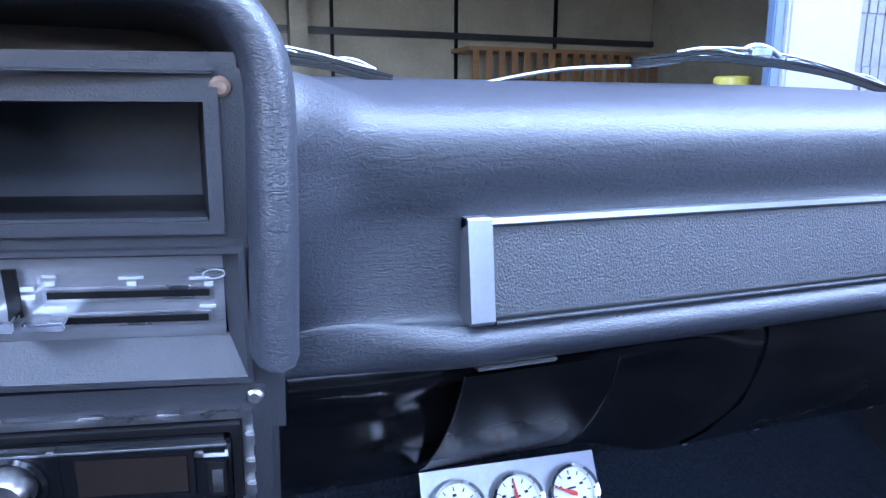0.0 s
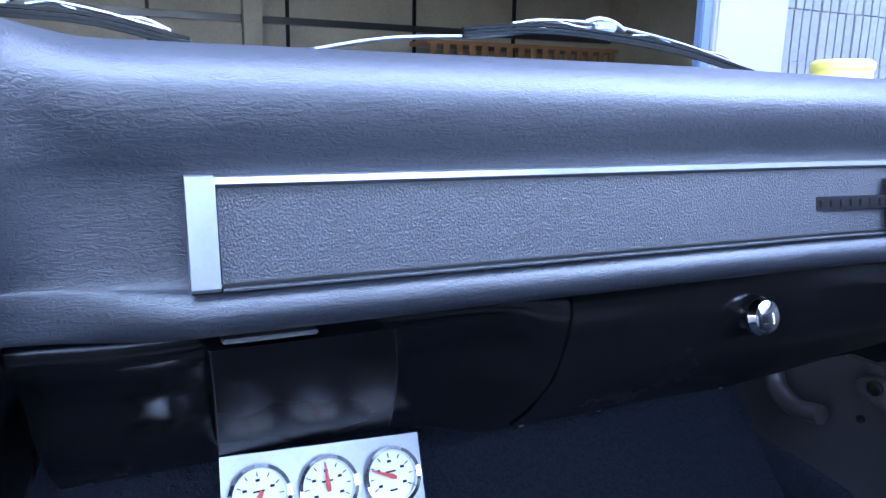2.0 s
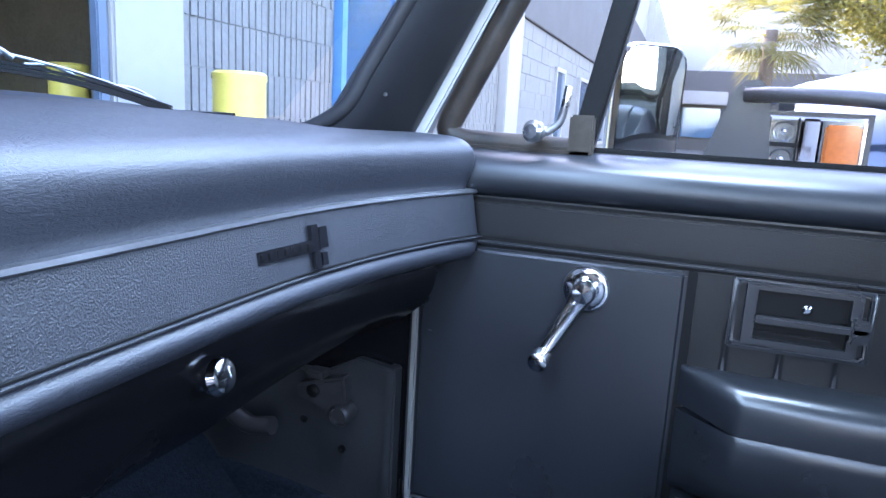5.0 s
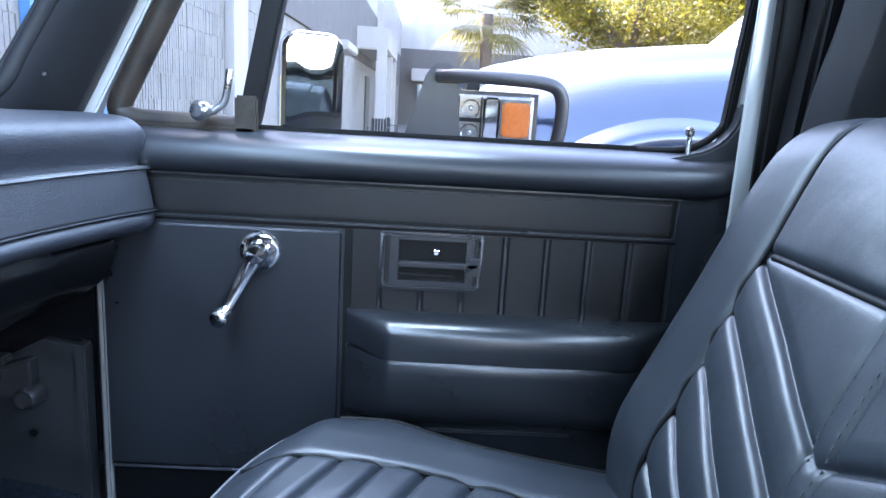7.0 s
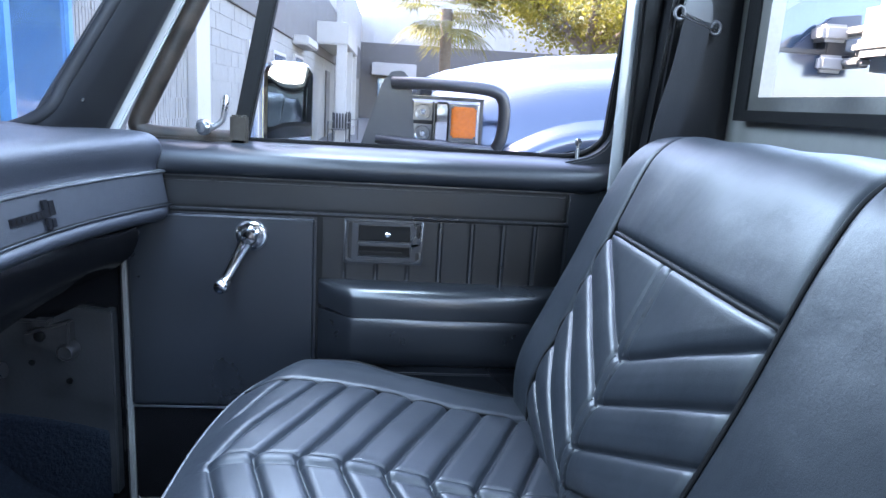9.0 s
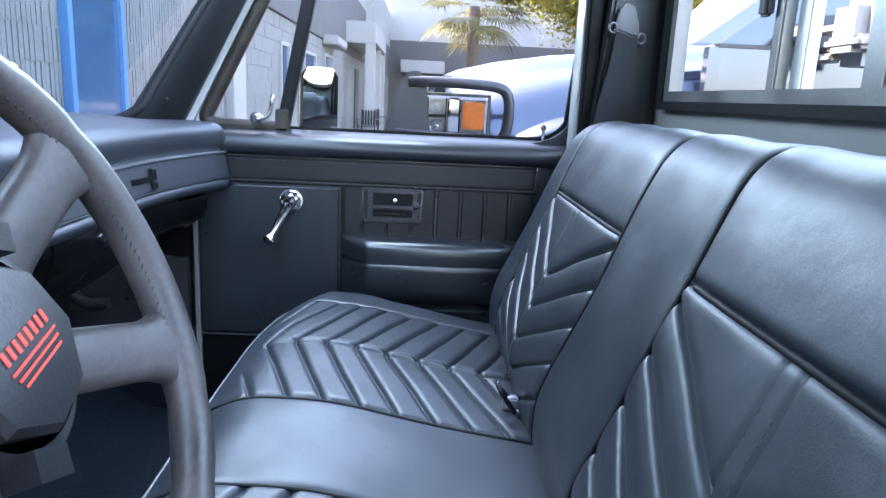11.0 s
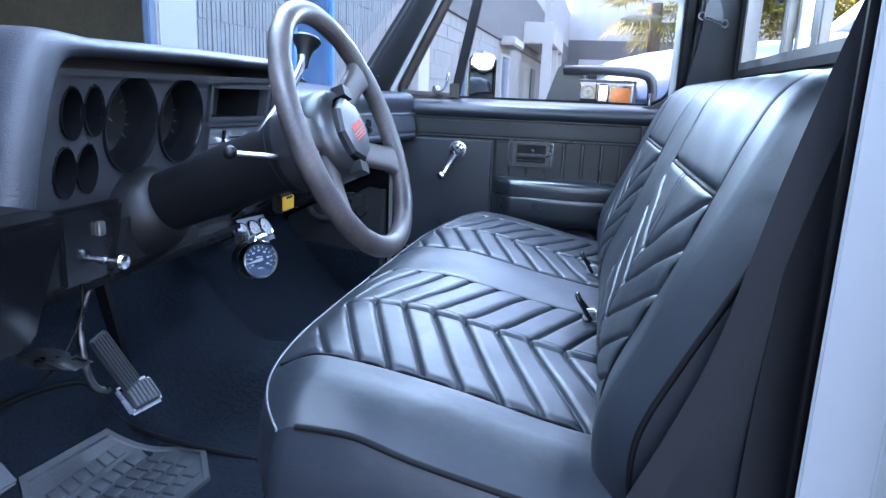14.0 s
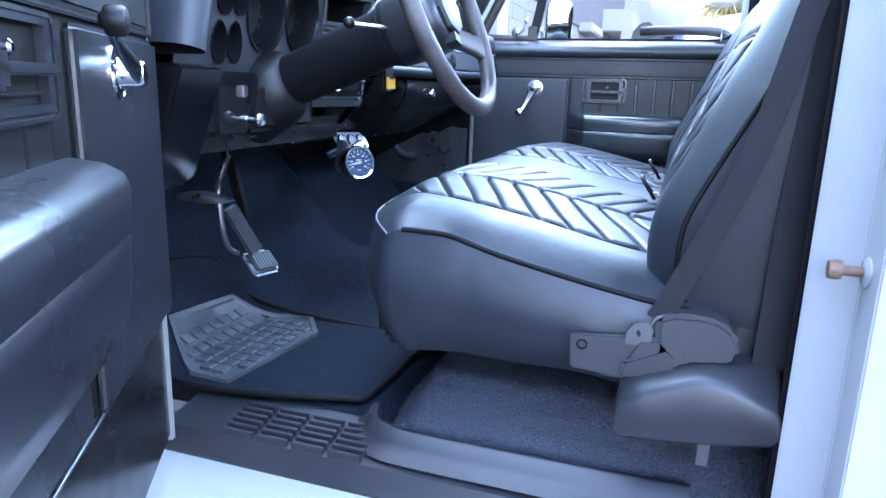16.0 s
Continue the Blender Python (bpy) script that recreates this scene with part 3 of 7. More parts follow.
# instrument hood
def hood():
    path = [(-0.151, 1.134), (-0.149, 1.19), (-0.148, 1.262), (-0.155, 1.279), (-0.175, 1.285), (-0.40, 1.287), (-0.665, 1.284), (-0.695, 1.278), (-0.708, 1.255), (-0.735, 1.18), (-0.752, 1.108)]
    q = np.array(path)
    run = np.concatenate([[0], np.cumsum(np.hypot(*np.diff(q, axis=0).T))])
    even = np.linspace(0, run[-1], 400)
    p = np.stack([np.interp(even, run, q[:, 0]), np.interp(even, run, q[:, 1])], 1)
    k = np.hanning(25)
    for c in (0, 1):
        ends = np.concatenate([2 * p[0, c] - p[12:0:-1, c], p[:, c], 2 * p[-1, c] - p[-2:-14:-1, c]])
        p[:, c] = np.convolve(ends, k / k.sum(), "valid")
    p = p[::2]
    t = np.gradient(p, axis=0)
    nrm = np.stack([-t[:, 1], t[:, 0]], 1)
    nrm /= np.linalg.norm(nrm, axis=1)[:, None]
    if nrm[3][0] < 0:
        nrm = -nrm
    sec = [(0.0, 0.87), (0.0, 0.80), (0.0, 0.765), (0.08, 0.752), (0.25, 0.744), (0.5, 0.742), (0.75, 0.748), (0.93, 0.762), (1.0, 0.785), (1.03, 0.83), (1.03, 1.0)]
    rows = []
    for (x, z), n in zip(p, nrm):
        wide = 0.023 + (0.037 * abs(n[0]) if x < -0.4 else 0.0)
        lean = 0.12 * (1.285 - z) * (1 if x < -0.4 else 0.25)
        rows.append([(x + n[0] * wide * s, y + lean * 0.2, z + n[1] * wide * s) for s, y in sec])
    sheet(rows, PAD, "instrument_hood", dash, "padded black vinyl hood round the instruments", angle=70)


hood()


def by(z, x=-0.5):
    """The leaning instrument face; its centre stack is turned towards the driver."""
    return 0.805 + (1.257 - z) * 0.17 - 0.25 * max(0.0, x + 0.31)


TURNED = (-0.25, -1, -0.17)


def leaned(bm):
    """Lay geometry modelled on y = 0 with z up onto the leaning instrument face."""
    for v in bm.verts:
        v.co.y += by(v.co.z, v.co.x)
    return bm


def plate_with_holes(x0, x1, z0, z1, rects, discs, thick):
    """A face plate cut by rectangles and discs, from a fine grid."""
    n, m = 180, 66
    xs, zs = np.linspace(x0, x1, n), np.linspace(z0, z1, m)
    bm = bmesh.new()
    keep = {}
    vs = {}

    def hole(x, z):
        return (x > -0.17 and z > 1.262 and math.hypot(x + 0.17, z - 1.262) > 0.021) or (z > 1.15 and x > -0.1475) or z > 1.2685 or any(a < x < b and c < z < d for a, b, c, d in rects) or any((x - a) ** 2 + ((z - c) / k) ** 2 < r * r for a, c, r, k in discs)

    def vert(i, j):
        if (i, j) not in vs:
            vs[i, j] = bm.verts.new((xs[i], by(zs[j], xs[i]), zs[j]))
        return vs[i, j]
    for i in range(n - 1):
        for j in range(m - 1):
            if not hole((xs[i] + xs[i + 1]) / 2, (zs[j] + zs[j + 1]) / 2):
                bm.faces.new((vert(i, j), vert(i + 1, j), vert(i + 1, j + 1), vert(i, j + 1)))
    return bm


BIG = [(-0.503, 1.194, 0.0565, 1.20), (-0.378, 1.195, 0.0565, 1.16)]
SMALL = [(-0.625, 1.213, 0.0185, 1.8), (-0.584, 1.215, 0.0185, 1.8), (-0.631, 1.135, 0.0185, 1.8), (-0.590, 1.137, 0.0185, 1.8)]


def bezel():
    rects = [(-0.300, -0.160, 1.193, 1.252), (-0.300, -0.153, 1.120, 1.181)]
    b = part("bezel", plate_with_holes(-0.735, -0.134, 1.086, 1.288, rects, [(x, z, r * 1.04, k) for x, z, r, k in BIG + SMALL], 0), BEZEL, dash, "grained black plastic instrument bezel")
    def oval(bm, c, k):
        for v in bm.verts:
            v.co.z = c.z + (v.co.z - c.z) * k
        return bm

    for x, z, r, kz in BIG + SMALL:
        c = Vector((x, by(z), z))
        ax = Vector((0, -1, -0.17)).normalized()
        part("gauge_ring", oval(lathe(c, ax, [(r * 0.84, -0.05), (r * 0.9, -0.03), (r * 0.98, -0.002), (r * 1.02, 0.004), (r * 1.06, 0.004), (r * 1.08, -0.001)], 44), c, kz), BLACKG, b)
        part("gauge_face", oval(lathe(c, ax, [(0, -0.046), (r * 0.88, -0.046)], 32), c, kz), FACEB, b)
        for k in range(11 if r > 0.04 else 0):
            a = radians(-130 + k * (26 if r > 0.04 else 65))
            q = c + ax * -0.0385 + Vector((math.sin(a), 0, math.cos(a))) * r * 0.72
            bm = bmesh.new()
            bmesh.ops.create_cube(bm, size=1, matrix=Matrix.Translation(q) @ Matrix.Rotation(a, 4, "Y") @ Matrix.Diagonal((r * 0.03, 0.0006, r * 0.16, 1)))
            part("tick", bm, DKGREY, b)
        bm = bmesh.new()
        bmesh.ops.create_cube(bm, size=1, matrix=Matrix.Translation(c + ax * -0.036) @ Matrix.Rotation(radians(-60), 4, "Y") @ Matrix.Translation((0, 0, r * 0.3)) @ Matrix.Diagonal((r * 0.04, 0.001, r * 0.8, 1)))
        part("needle", bm, DKGREY, b)
    # open cubby with a moulded rim
    def rim(x0, x1, z0, z1, w, name, depth, mat):
        o = [(x0 - w, z0 - w), (x1 + w, z0 - w), (x1 + w, z1 + w), (x0 - w, z1 + w)]
        i = [(x0, z0), (x1, z0), (x1, z1), (x0, z1)]
        bm = framed(o, i, -0.006, depth, "y")
        return part(name, leaned(bm), mat, b, angle=20)
    rim(-0.300, -0.165, 1.197, 1.249, 0.006, "cubby_rim", 0.012, BEZEL)
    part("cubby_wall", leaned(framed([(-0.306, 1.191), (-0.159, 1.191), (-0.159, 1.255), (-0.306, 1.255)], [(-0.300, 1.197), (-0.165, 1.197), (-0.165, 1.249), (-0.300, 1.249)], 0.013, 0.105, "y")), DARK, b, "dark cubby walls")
    part("cubby_sill", leaned(bx(-0.300, -0.165, -0.004, 0.020, 1.1945, 1.1985, 0.001)), BEZEL, b, "worn cubby edge")
    part("top_ridge", leaned(bx(-0.70, -0.160, -0.005, 0.004, 1.2605, 1.2645, 0.001)), BEZEL, b)
    part("glare_recess", bx(-0.70, -0.16, 0.85, 0.856, 1.25, 1.30), BROWNV, b, "brown-black recess under the hood")
    part("cubby_back", leaned(bx(-0.31, -0.155, 0.098, 0.104, 1.18, 1.262)), CUBBYB, b, "grey plastic back of the open cubby")
    # heater control: bevelled surround, brushed plate, two slots and a lever
    o_ = [(-0.302, 1.118), (-0.152, 1.118), (-0.154, 1.182), (-0.302, 1.182)]
    i_ = [(-0.300, 1.138), (-0.159, 1.138), (-0.161, 1.178), (-0.300, 1.178)]
    bm = bmesh.new()
    ov, iv = [bm.verts.new((x, -0.006, z)) for x, z in o_], [bm.verts.new((x, 0.008, z)) for x, z in i_]
    back_ = [bm.verts.new((x, 0.012, z)) for x, z in o_]
    for k in range(4):
        j = (k + 1) % 4
        bm.faces.new((ov[k], ov[j], iv[j], iv[k]))
        bm.faces.new((ov[k], back_[k], back_[j], ov[j]))
    part("control_surround", leaned(bm), BEZEL, b, "bevelled black surround", angle=15)
    part("surround_ridge", leaned(framed([(-0.304, 1.1155), (-0.1495, 1.1155), (-0.1515, 1.1845), (-0.304, 1.1845)], [(-0.302, 1.118), (-0.152, 1.118), (-0.154, 1.182), (-0.302, 1.182)], -0.008, 0.004, "y")), BEZEL, b)
    part("heater_control", leaned(bx(-0.299, -0.160, 0.006, 0.010, 1.137, 1.179, 0.0005)), BRUSHED, b, "brushed silver heater control plate")
    for x0, x1, z in ((-0.238, -0.167, 1.1605), (-0.236, -0.168, 1.1475)):
        part("slot_bezel", leaned(bx(x0 - 0.002, x1 + 0.002, 0.0048, 0.0075, z - 0.0036, z + 0.0036, 0.0006)), STEEL, b)
        part("slider_slot", leaned(bx(x0, x1, 0.0035, 0.0070, z - 0.0017, z + 0.0017)), INK, b)
    part("mode_slot", leaned(bx(-0.2555, -0.2495, 0.0035, 0.0075, 1.150, 1.174)), INK, b, "dark upright slot")
    part("slider_knob", leaned(bx(-0.248, -0.230, -0.010, 0.006, 1.1465, 1.1505, 0.001)), CHROME, b, "chrome slider knob")
    part("mode_lever", leaned(bx(-0.262, -0.250, -0.014, 0.006, 1.1475, 1.1535, 0.001)), CHROME, b, "bright mode lever")
    for x, w, h, z in ((-0.236, 0.006, 0.0012, 1.1700), (-0.236, 0.004, 0.0022, 1.1665), (-0.201, 0.011, 0.0012, 1.1685), (-0.201, 0.004, 0.0022, 1.1655), (-0.171, 0.009, 0.0012, 1.1675), (-0.167, 0.004, 0.0022, 1.1645), (-0.235, 0.009, 0.0012, 1.1545), (-0.168, 0.007, 0.0012, 1.1530), (-0.246, 0.006, 0.0022, 1.1640), (-0.246, 0.006, 0.0022, 1.1600)):
        part("label_bar", leaned(bx(x - w / 2, x + w / 2, 0.0042, 0.0065, z - h / 2, z + h / 2)), PALE, b)
    ring = [(-0.1645 + 0.005 * math.cos(q), by(1.1695, -0.1645) + 0.0045, 1.1695 + 0.0022 * math.sin(q)) for q in np.arange(12) * math.pi / 6]
    tube(ring, 0.0004, PALE, "defrost_mark", b, n=6, closed=True)
    part("screw", lathe((-0.1575, by(1.2555, -0.1575) - 0.001, 1.2555), TURNED, [(0.0045, 0), (0.0045, 0.0015), (0.003, 0.003), (0, 0.003)], 12), RUST, b, "rusty screw head")
    part("warning_light_bar", leaned(bx(-0.475, -0.44, -0.002, 0.004, 1.103, 1.113, 0.002)), DARK, b)
    for x, z in ((-0.49, 1.108), (-0.42, 1.106)):
        part("reset_knob", lathe((x, by(z), z), (0, -1, -0.17), [(0.008, 0), (0.008, 0.008), (0.005, 0.01), (0, 0.01)], 14), DARK, b)


bezel()

# panel with the radio under the bezel
radio_panel = part("radio_panel", leaned(bx(-0.345, -0.137, 0.0, 0.012, 1.022, 1.116, 0.004)), BEZEL, dash, "black plastic radio panel")
for z, x in ((1.1055, -0.1485), (1.040, -0.1545)):
    part("screw", lathe((x, by(z, x) - 0.001, z), TURNED, [(0.0045, 0), (0.0045, 0.002), (0.003, 0.0035), (0, 0.0035)], 12), STEEL, radio_panel, "bright screw head")
radio = thing("car_radio", (-0.24, by(1.06, -0.24), 1.044), "black single-slot car radio with silver volume knob in the dashboard", "radio")
part("cage", leaned(framed([(-0.338, 1.042), (-0.1505, 1.042), (-0.1505, 1.0975), (-0.338, 1.0975)], [(-0.334, 1.046), (-0.1555, 1.046), (-0.1555, 1.0935), (-0.334, 1.0935)], -0.004, 0.01, "y")), STEEL, radio, "bare metal mounting cage")
for x in (-0.27, -0.225, -0.19):
    part("cage_tab", leaned(bx(x - 0.006, x + 0.006, -0.007, 0.0, 1.0955, 1.099, 0.0008)), STEEL, radio)
for z in (1.052, 1.066, 1.082):
    part("cage_tab", leaned(bx(-0.1545, -0.1500, -0.008, 0.0, z - 0.004, z + 0.004, 0.0008)), STEEL, radio)
part("trim_ring", leaned(framed([(-0.332, 1.0445), (-0.157, 1.0445), (-0.157, 1.0925), (-0.332, 1.0925)], [(-0.328, 1.048), (-0.161, 1.048), (-0.161, 1.0885), (-0.328, 1.0885)], -0.009, 0.006, "y")), DARK, radio, "black plastic trim ring")
part("face", leaned(bx(-0.327, -0.162, -0.016, 0.004, 1.0485, 1.0880, 0.003)), BLACKG, radio, "black plastic faceplate")
part("display", leaned(bx(-0.240, -0.182, -0.0175, -0.010, 1.0585, 1.0815, 0.001)), SCREEN, radio, "dark glossy display")
part("display_edge", leaned(framed([(-0.2425, 1.056), (-0.1795, 1.056), (-0.1795, 1.084), (-0.2425, 1.084)], [(-0.240, 1.0585), (-0.182, 1.0585), (-0.182, 1.0815), (-0.240, 1.0815)], -0.0180, -0.012, "y")), BLACKG, radio)
part("usb_cover", leaned(bx(-0.1735, -0.1645, -0.018, -0.010, 1.055, 1.0765, 0.001)), DARK, radio)
part("usb_slot", leaned(bx(-0.1715, -0.1665, -0.0186, -0.012, 1.0585, 1.0715)), STEEL, radio)
part("label_bar", leaned(bx(-0.1755, -0.1635, -0.0168, -0.012, 1.0785, 1.0803)), PALE, radio)
c = Vector((-0.261, by(1.069, -0.261) - 0.016, 1.069))
part("volume_ring", lathe(c, TURNED, [(0.0165, 0), (0.0165, 0.003), (0.0145, 0.0045), (0.0125, 0.003)], 36), BLACKG, radio, "gloss black knob ring")
part("volume_knob", lathe(c, TURNED, [(0.0115, 0.001), (0.0115, 0.012), (0.010, 0.0145), (0.0085, 0.0135), (0, 0.0135)], 30), STEEL, radio, "chrome ringed volume knob")
part("trim_line", leaned(bx(-0.326, -0.164, -0.0168, -0.012, 1.0842, 1.0856, 0.0004)), SILVER, radio, "thin bright trim line")
for i in range(11):
    part("button", leaned(bx(-0.236 + i * 0.0062, -0.2318 + i * 0.0062, -0.0182, -0.012, 1.0495, 1.0525, 0.0007)), DARK, radio)
for x, z in ((-0.243, 1.0845), (-0.177, 1.0805), (-0.1775, 1.0515)):
    part("small_button", leaned(bx(x - 0.0022, x + 0.0022, -0.0178, -0.012, z - 0.0018, z + 0.0018, 0.0006)), STEEL, radio)

# switch panel and dash end at the driver's side
sw = part("switch_panel", bx(-0.745, -0.345, 0.812, 0.83, 0.985, 1.088, 0.006), BLACKM, dash, "black switch panel")
part("switch_plate", bx(-0.665, -0.585, 0.806, 0.814, 0.985, 1.085, 0.003), BLACKG, sw, "black plate with switches")
part("lamp_switch", lathe((-0.594, 0.812, 1.010), (0, -1, 0), [(0.007, 0), (0.007, 0.012), (0.004, 0.014), (0.004, 0.03), (0.010, 0.032), (0.012, 0.038), (0.010, 0.042), (0, 0.043)], 20), CHROME, sw, "chrome headlight pull knob")
part("wiper_switch", bx(-0.606, -0.592, 0.798, 0.808, 1.046, 1.066, 0.002), STEEL, sw, "worn metal wiper switch")
part("dash_end", prism([(0.765, 1.094), (0.80, 1.098), (0.86, 1.09), (0.86, 0.90), (0.83, 0.925)], -0.80, -0.695, bevel=0.006), BLACKG, dash, "glossy black dash end cap")
part("under_dash", bx(-0.74, -0.13, 0.84, 1.1, 0.95, 1.0, 0.02), BLACKM, dash, "black under-dash panel")
part("column_cover", prism([(-0.58, 0.985), (-0.36, 0.985), (-0.39, 1.075), (-0.55, 1.075)], 0.80, 0.86, "y", bevel=0.012), DARK, dash)
# ---- steering column and wheel ----
AX = Vector((0, -math.cos(radians(22.6)), math.sin(radians(22.6))))
WC = Vector((-0.4724, 0.4855, 1.1994))
column = thing("steering_column", (-0.4724, 0.83, 1.0), "black steering column with shift lever and turn signal stalk", "steering column")
part("tube", lathe(WC, AX, [(0.0, -0.46), (0.047, -0.455), (0.047, -0.24), (0.050, -0.235), (0.050, -0.12), (0.060, -0.10), (0.060, -0.055), (0.055, -0.045), (0.03, -0.04)], 36), DARK, column, "matte black column tube")
part("collar", lathe(WC, AX, [(0.084, -0.43), (0.079, -0.385), (0.070, -0.35), (0.060, -0.328), (0.050, -0.318), (0.046, -0.316)], 36), DARK, column)
up, right = Vector((0, math.sin(radians(22.6)), math.cos(radians(22.6)))), Vector((1, 0, 0))
b0 = WC - AX * 0.10
tube([tuple(b0 - right * 0.05 + up * 0.0), tuple(b0 - right * 0.075 + AX * 0.01), (-0.572, 0.617, 1.169)], 0.0035, STEEL, "signal_stalk", column)
part("stalk_knob", ball((-0.577, 0.614, 1.17), 0.0095), DARK, column)
lever = tube([(-0.49, 0.62, 1.185), (-0.475, 0.605, 1.212), (-0.43, 0.60, 1.248), (-0.385, 0.60, 1.285), (-0.375, 0.60, 1.305)], 0.0068, SILVER, "shift_lever", column, "bright metal shift lever")
kn = Vector((-0.377, 0.60, 1.288))
part("shift_knob", lathe(kn, (0.42, 0, 1), [(0.0, -0.002), (0.0085, 0), (0.0095, 0.014), (0.013, 0.028), (0.021, 0.040), (0.023, 0.044), (0.020, 0.048), (0, 0.049)], 24), DARK, lever, "black flared shift knob")

tag = part("label_bracket", bx(-0.43, -0.385, 0.615, 0.63, 1.062, 1.125, 0.004), DARK, column)
part("warning_label", bx(-0.424, -0.386, 0.612, 0.6145, 1.066, 1.088, 0.001), YEL, tag, "orange-yellow warning label")
part("label_bar", bx(-0.414, -0.393, 0.611, 0.6118, 1.084, 1.088), INK, tag)
wheel = thing("steering_wheel", tuple(WC), "black leather-wrapped four-spoke steering wheel with worn rim", "steering wheel")


def rim():
    n, R, r = 72, 0.172, 0.0155
    rows = []
    for i in range(n + 1):
        a = 2 * math.pi * i / n
        c = WC + R * (math.cos(a) * right + math.sin(a) * up)
        o = math.cos(a) * right + math.sin(a) * up
        rr = r * (0.93 if i % 18 in (7, 11) else 1.0)
        rows.append([tuple(c + rr * (math.cos(b) * o + math.sin(b) * AX * 0.95)) for b in np.arange(16) * 2 * math.pi / 16])
    return sheet(rows, WHEELM, "rim", wheel, "worn leather-wrapped rim", loop=True, angle=70)


rim_ob = rim()


def stitched(a0, a1):
    """Stitches along the inner side of a rim stretch."""
    n = int(abs(a1 - a0) / 0.035)
    bm = bmesh.new()
    for i in range(n):
        a = a0 + (a1 - a0) * i / n
        o = math.cos(a) * right + math.sin(a) * up
        c = WC + (0.172 - 0.0148) * o + AX * 0.005
        tan = -math.sin(a) * right + math.cos(a) * up
        q = (tan * 0.8 + AX * 0.6).to_track_quat("Z", "Y").to_matrix().to_4x4()
        bmesh.ops.create_cube(bm, size=1, matrix=Matrix.Translation(c) @ q @ Matrix.Diagonal((0.001, 0.001, 0.004, 1)))
    part("stitching", bm, STEELG, rim_ob, "grey seam stitching")


HORN = material("horn_pad_plastic", (0.010, 0.010, 0.0115), 0.36, grain=0.15, gscale=500)
STEELG = material("grey_thread", (0.03, 0.03, 0.032), 0.7)
for a in (6, 60, 148, 200, 255):
    stitched(radians(a - 22), radians(a + 22))


def spoke(deg):
    """A flat padded arm that flares where it meets the hub and the rim."""
    a = radians(deg)
    o = math.cos(a) * right + math.sin(a) * up
    s = -math.sin(a) * right + math.cos(a) * up
    rows = []
    for t in np.linspace(0, 1, 22):
        d = 0.040 + t * 0.130
        w = 0.0205 + 0.017 * max(0, t - 0.72) ** 2 / 0.0784 + 0.010 * max(0, 0.4 - t) ** 2 / 0.16
        h = -0.034 + 0.036 * t ** 1.3
        th = 0.0105 - 0.002 * t
        ring = []
        for b in np.arange(20) * 2 * math.pi / 20:
            cb, sb = math.cos(b), math.sin(b)
            ring.append(tuple(WC + o * d + s * w * math.copysign(abs(cb) ** 0.45, cb) + AX * (h + th * math.copysign(abs(sb) ** 0.6, sb))))
        rows.append(ring)
    sheet(rows, WHEELM, "spoke", wheel, "", loop=True, angle=60)


for d in (33, -21, 174, -140):
    spoke(d)
hub = part("hub", lathe(WC, AX, [(0.045, -0.115), (0.058, -0.105), (0.064, -0.07), (0.067, -0.035), (0.066, -0.016), (0.060, -0.006), (0.050, 0.0)], 40), HORN, wheel, "black hub pad")
part("horn_cap", lathe(WC, AX, [(0.047, -0.004), (0.047, 0.005), (0.043, 0.010), (0.028, 0.0125), (0, 0.013)], 8), HORN, hub, "satin black eight-sided horn cap", angle=20)
q = Matrix.Translation(WC + AX * 0.0133) @ Matrix((right, up, AX)).transposed().to_4x4() @ Matrix.Rotation(radians(13), 4, "Z")
for k in range(3):
    bm = bmesh.new()
    bmesh.ops.create_cube(bm, size=1, matrix=q @ Matrix.Translation((0, -0.004 - k * 0.0042, 0)) @ Matrix.Diagonal((0.046 - k * 0.003, 0.0014, 0.0006, 1)))
    part("emblem_bar", bm, RED, hub, "red emblem stripe")
for k in range(8):
    bm = bmesh.new()
    bmesh.ops.create_cube(bm, size=1, matrix=q @ Matrix.Translation((-0.0205 + k * 0.0058, 0.0042, 0)) @ Matrix.Diagonal((0.0026, 0.0072, 0.0006, 1)))
    part("emblem_mark", bm, RED, hub)
for d in (70, -110):
    a = radians(d)
    o = math.cos(a) * right + math.sin(a) * up
    bm = bmesh.new()
    q = Matrix((right, up, AX)).transposed().to_4x4() @ Matrix.Rotation(a, 4, "Z")
    bmesh.ops.create_cube(bm, size=1, matrix=Matrix.Translation(WC + o * 0.058 + AX * 0.0) @ q @ Matrix.Diagonal((0.016, 0.024, 0.02, 1)))
    part("hub_clip", bm, DARK, hub)

# ---- bench seat ----
seat = thing("bench_seat", (0, 0.3, FLOOR), "black vinyl bench seat with herringbone pleated inserts", "seat")


def dist_seg(px, py, ax, ay, bx_, by_):
    dx, dy = bx_ - ax, by_ - ay
    t = np.clip(((px - ax) * dx + (py - ay) * dy) / (dx * dx + dy * dy), 0, 1)
    return np.hypot(px - ax - t * dx, py - ay - t * dy)


def pleats(x, v, lines, depth, width):
    """Sunken seams along lines, with puffed pads between them."""
    d = np.full(x.shape, 1.0)
    for l in lines:
        d = np.minimum(d, dist_seg(x, v, *l))
    return -depth * np.exp(-(d / width) ** 1.3), d


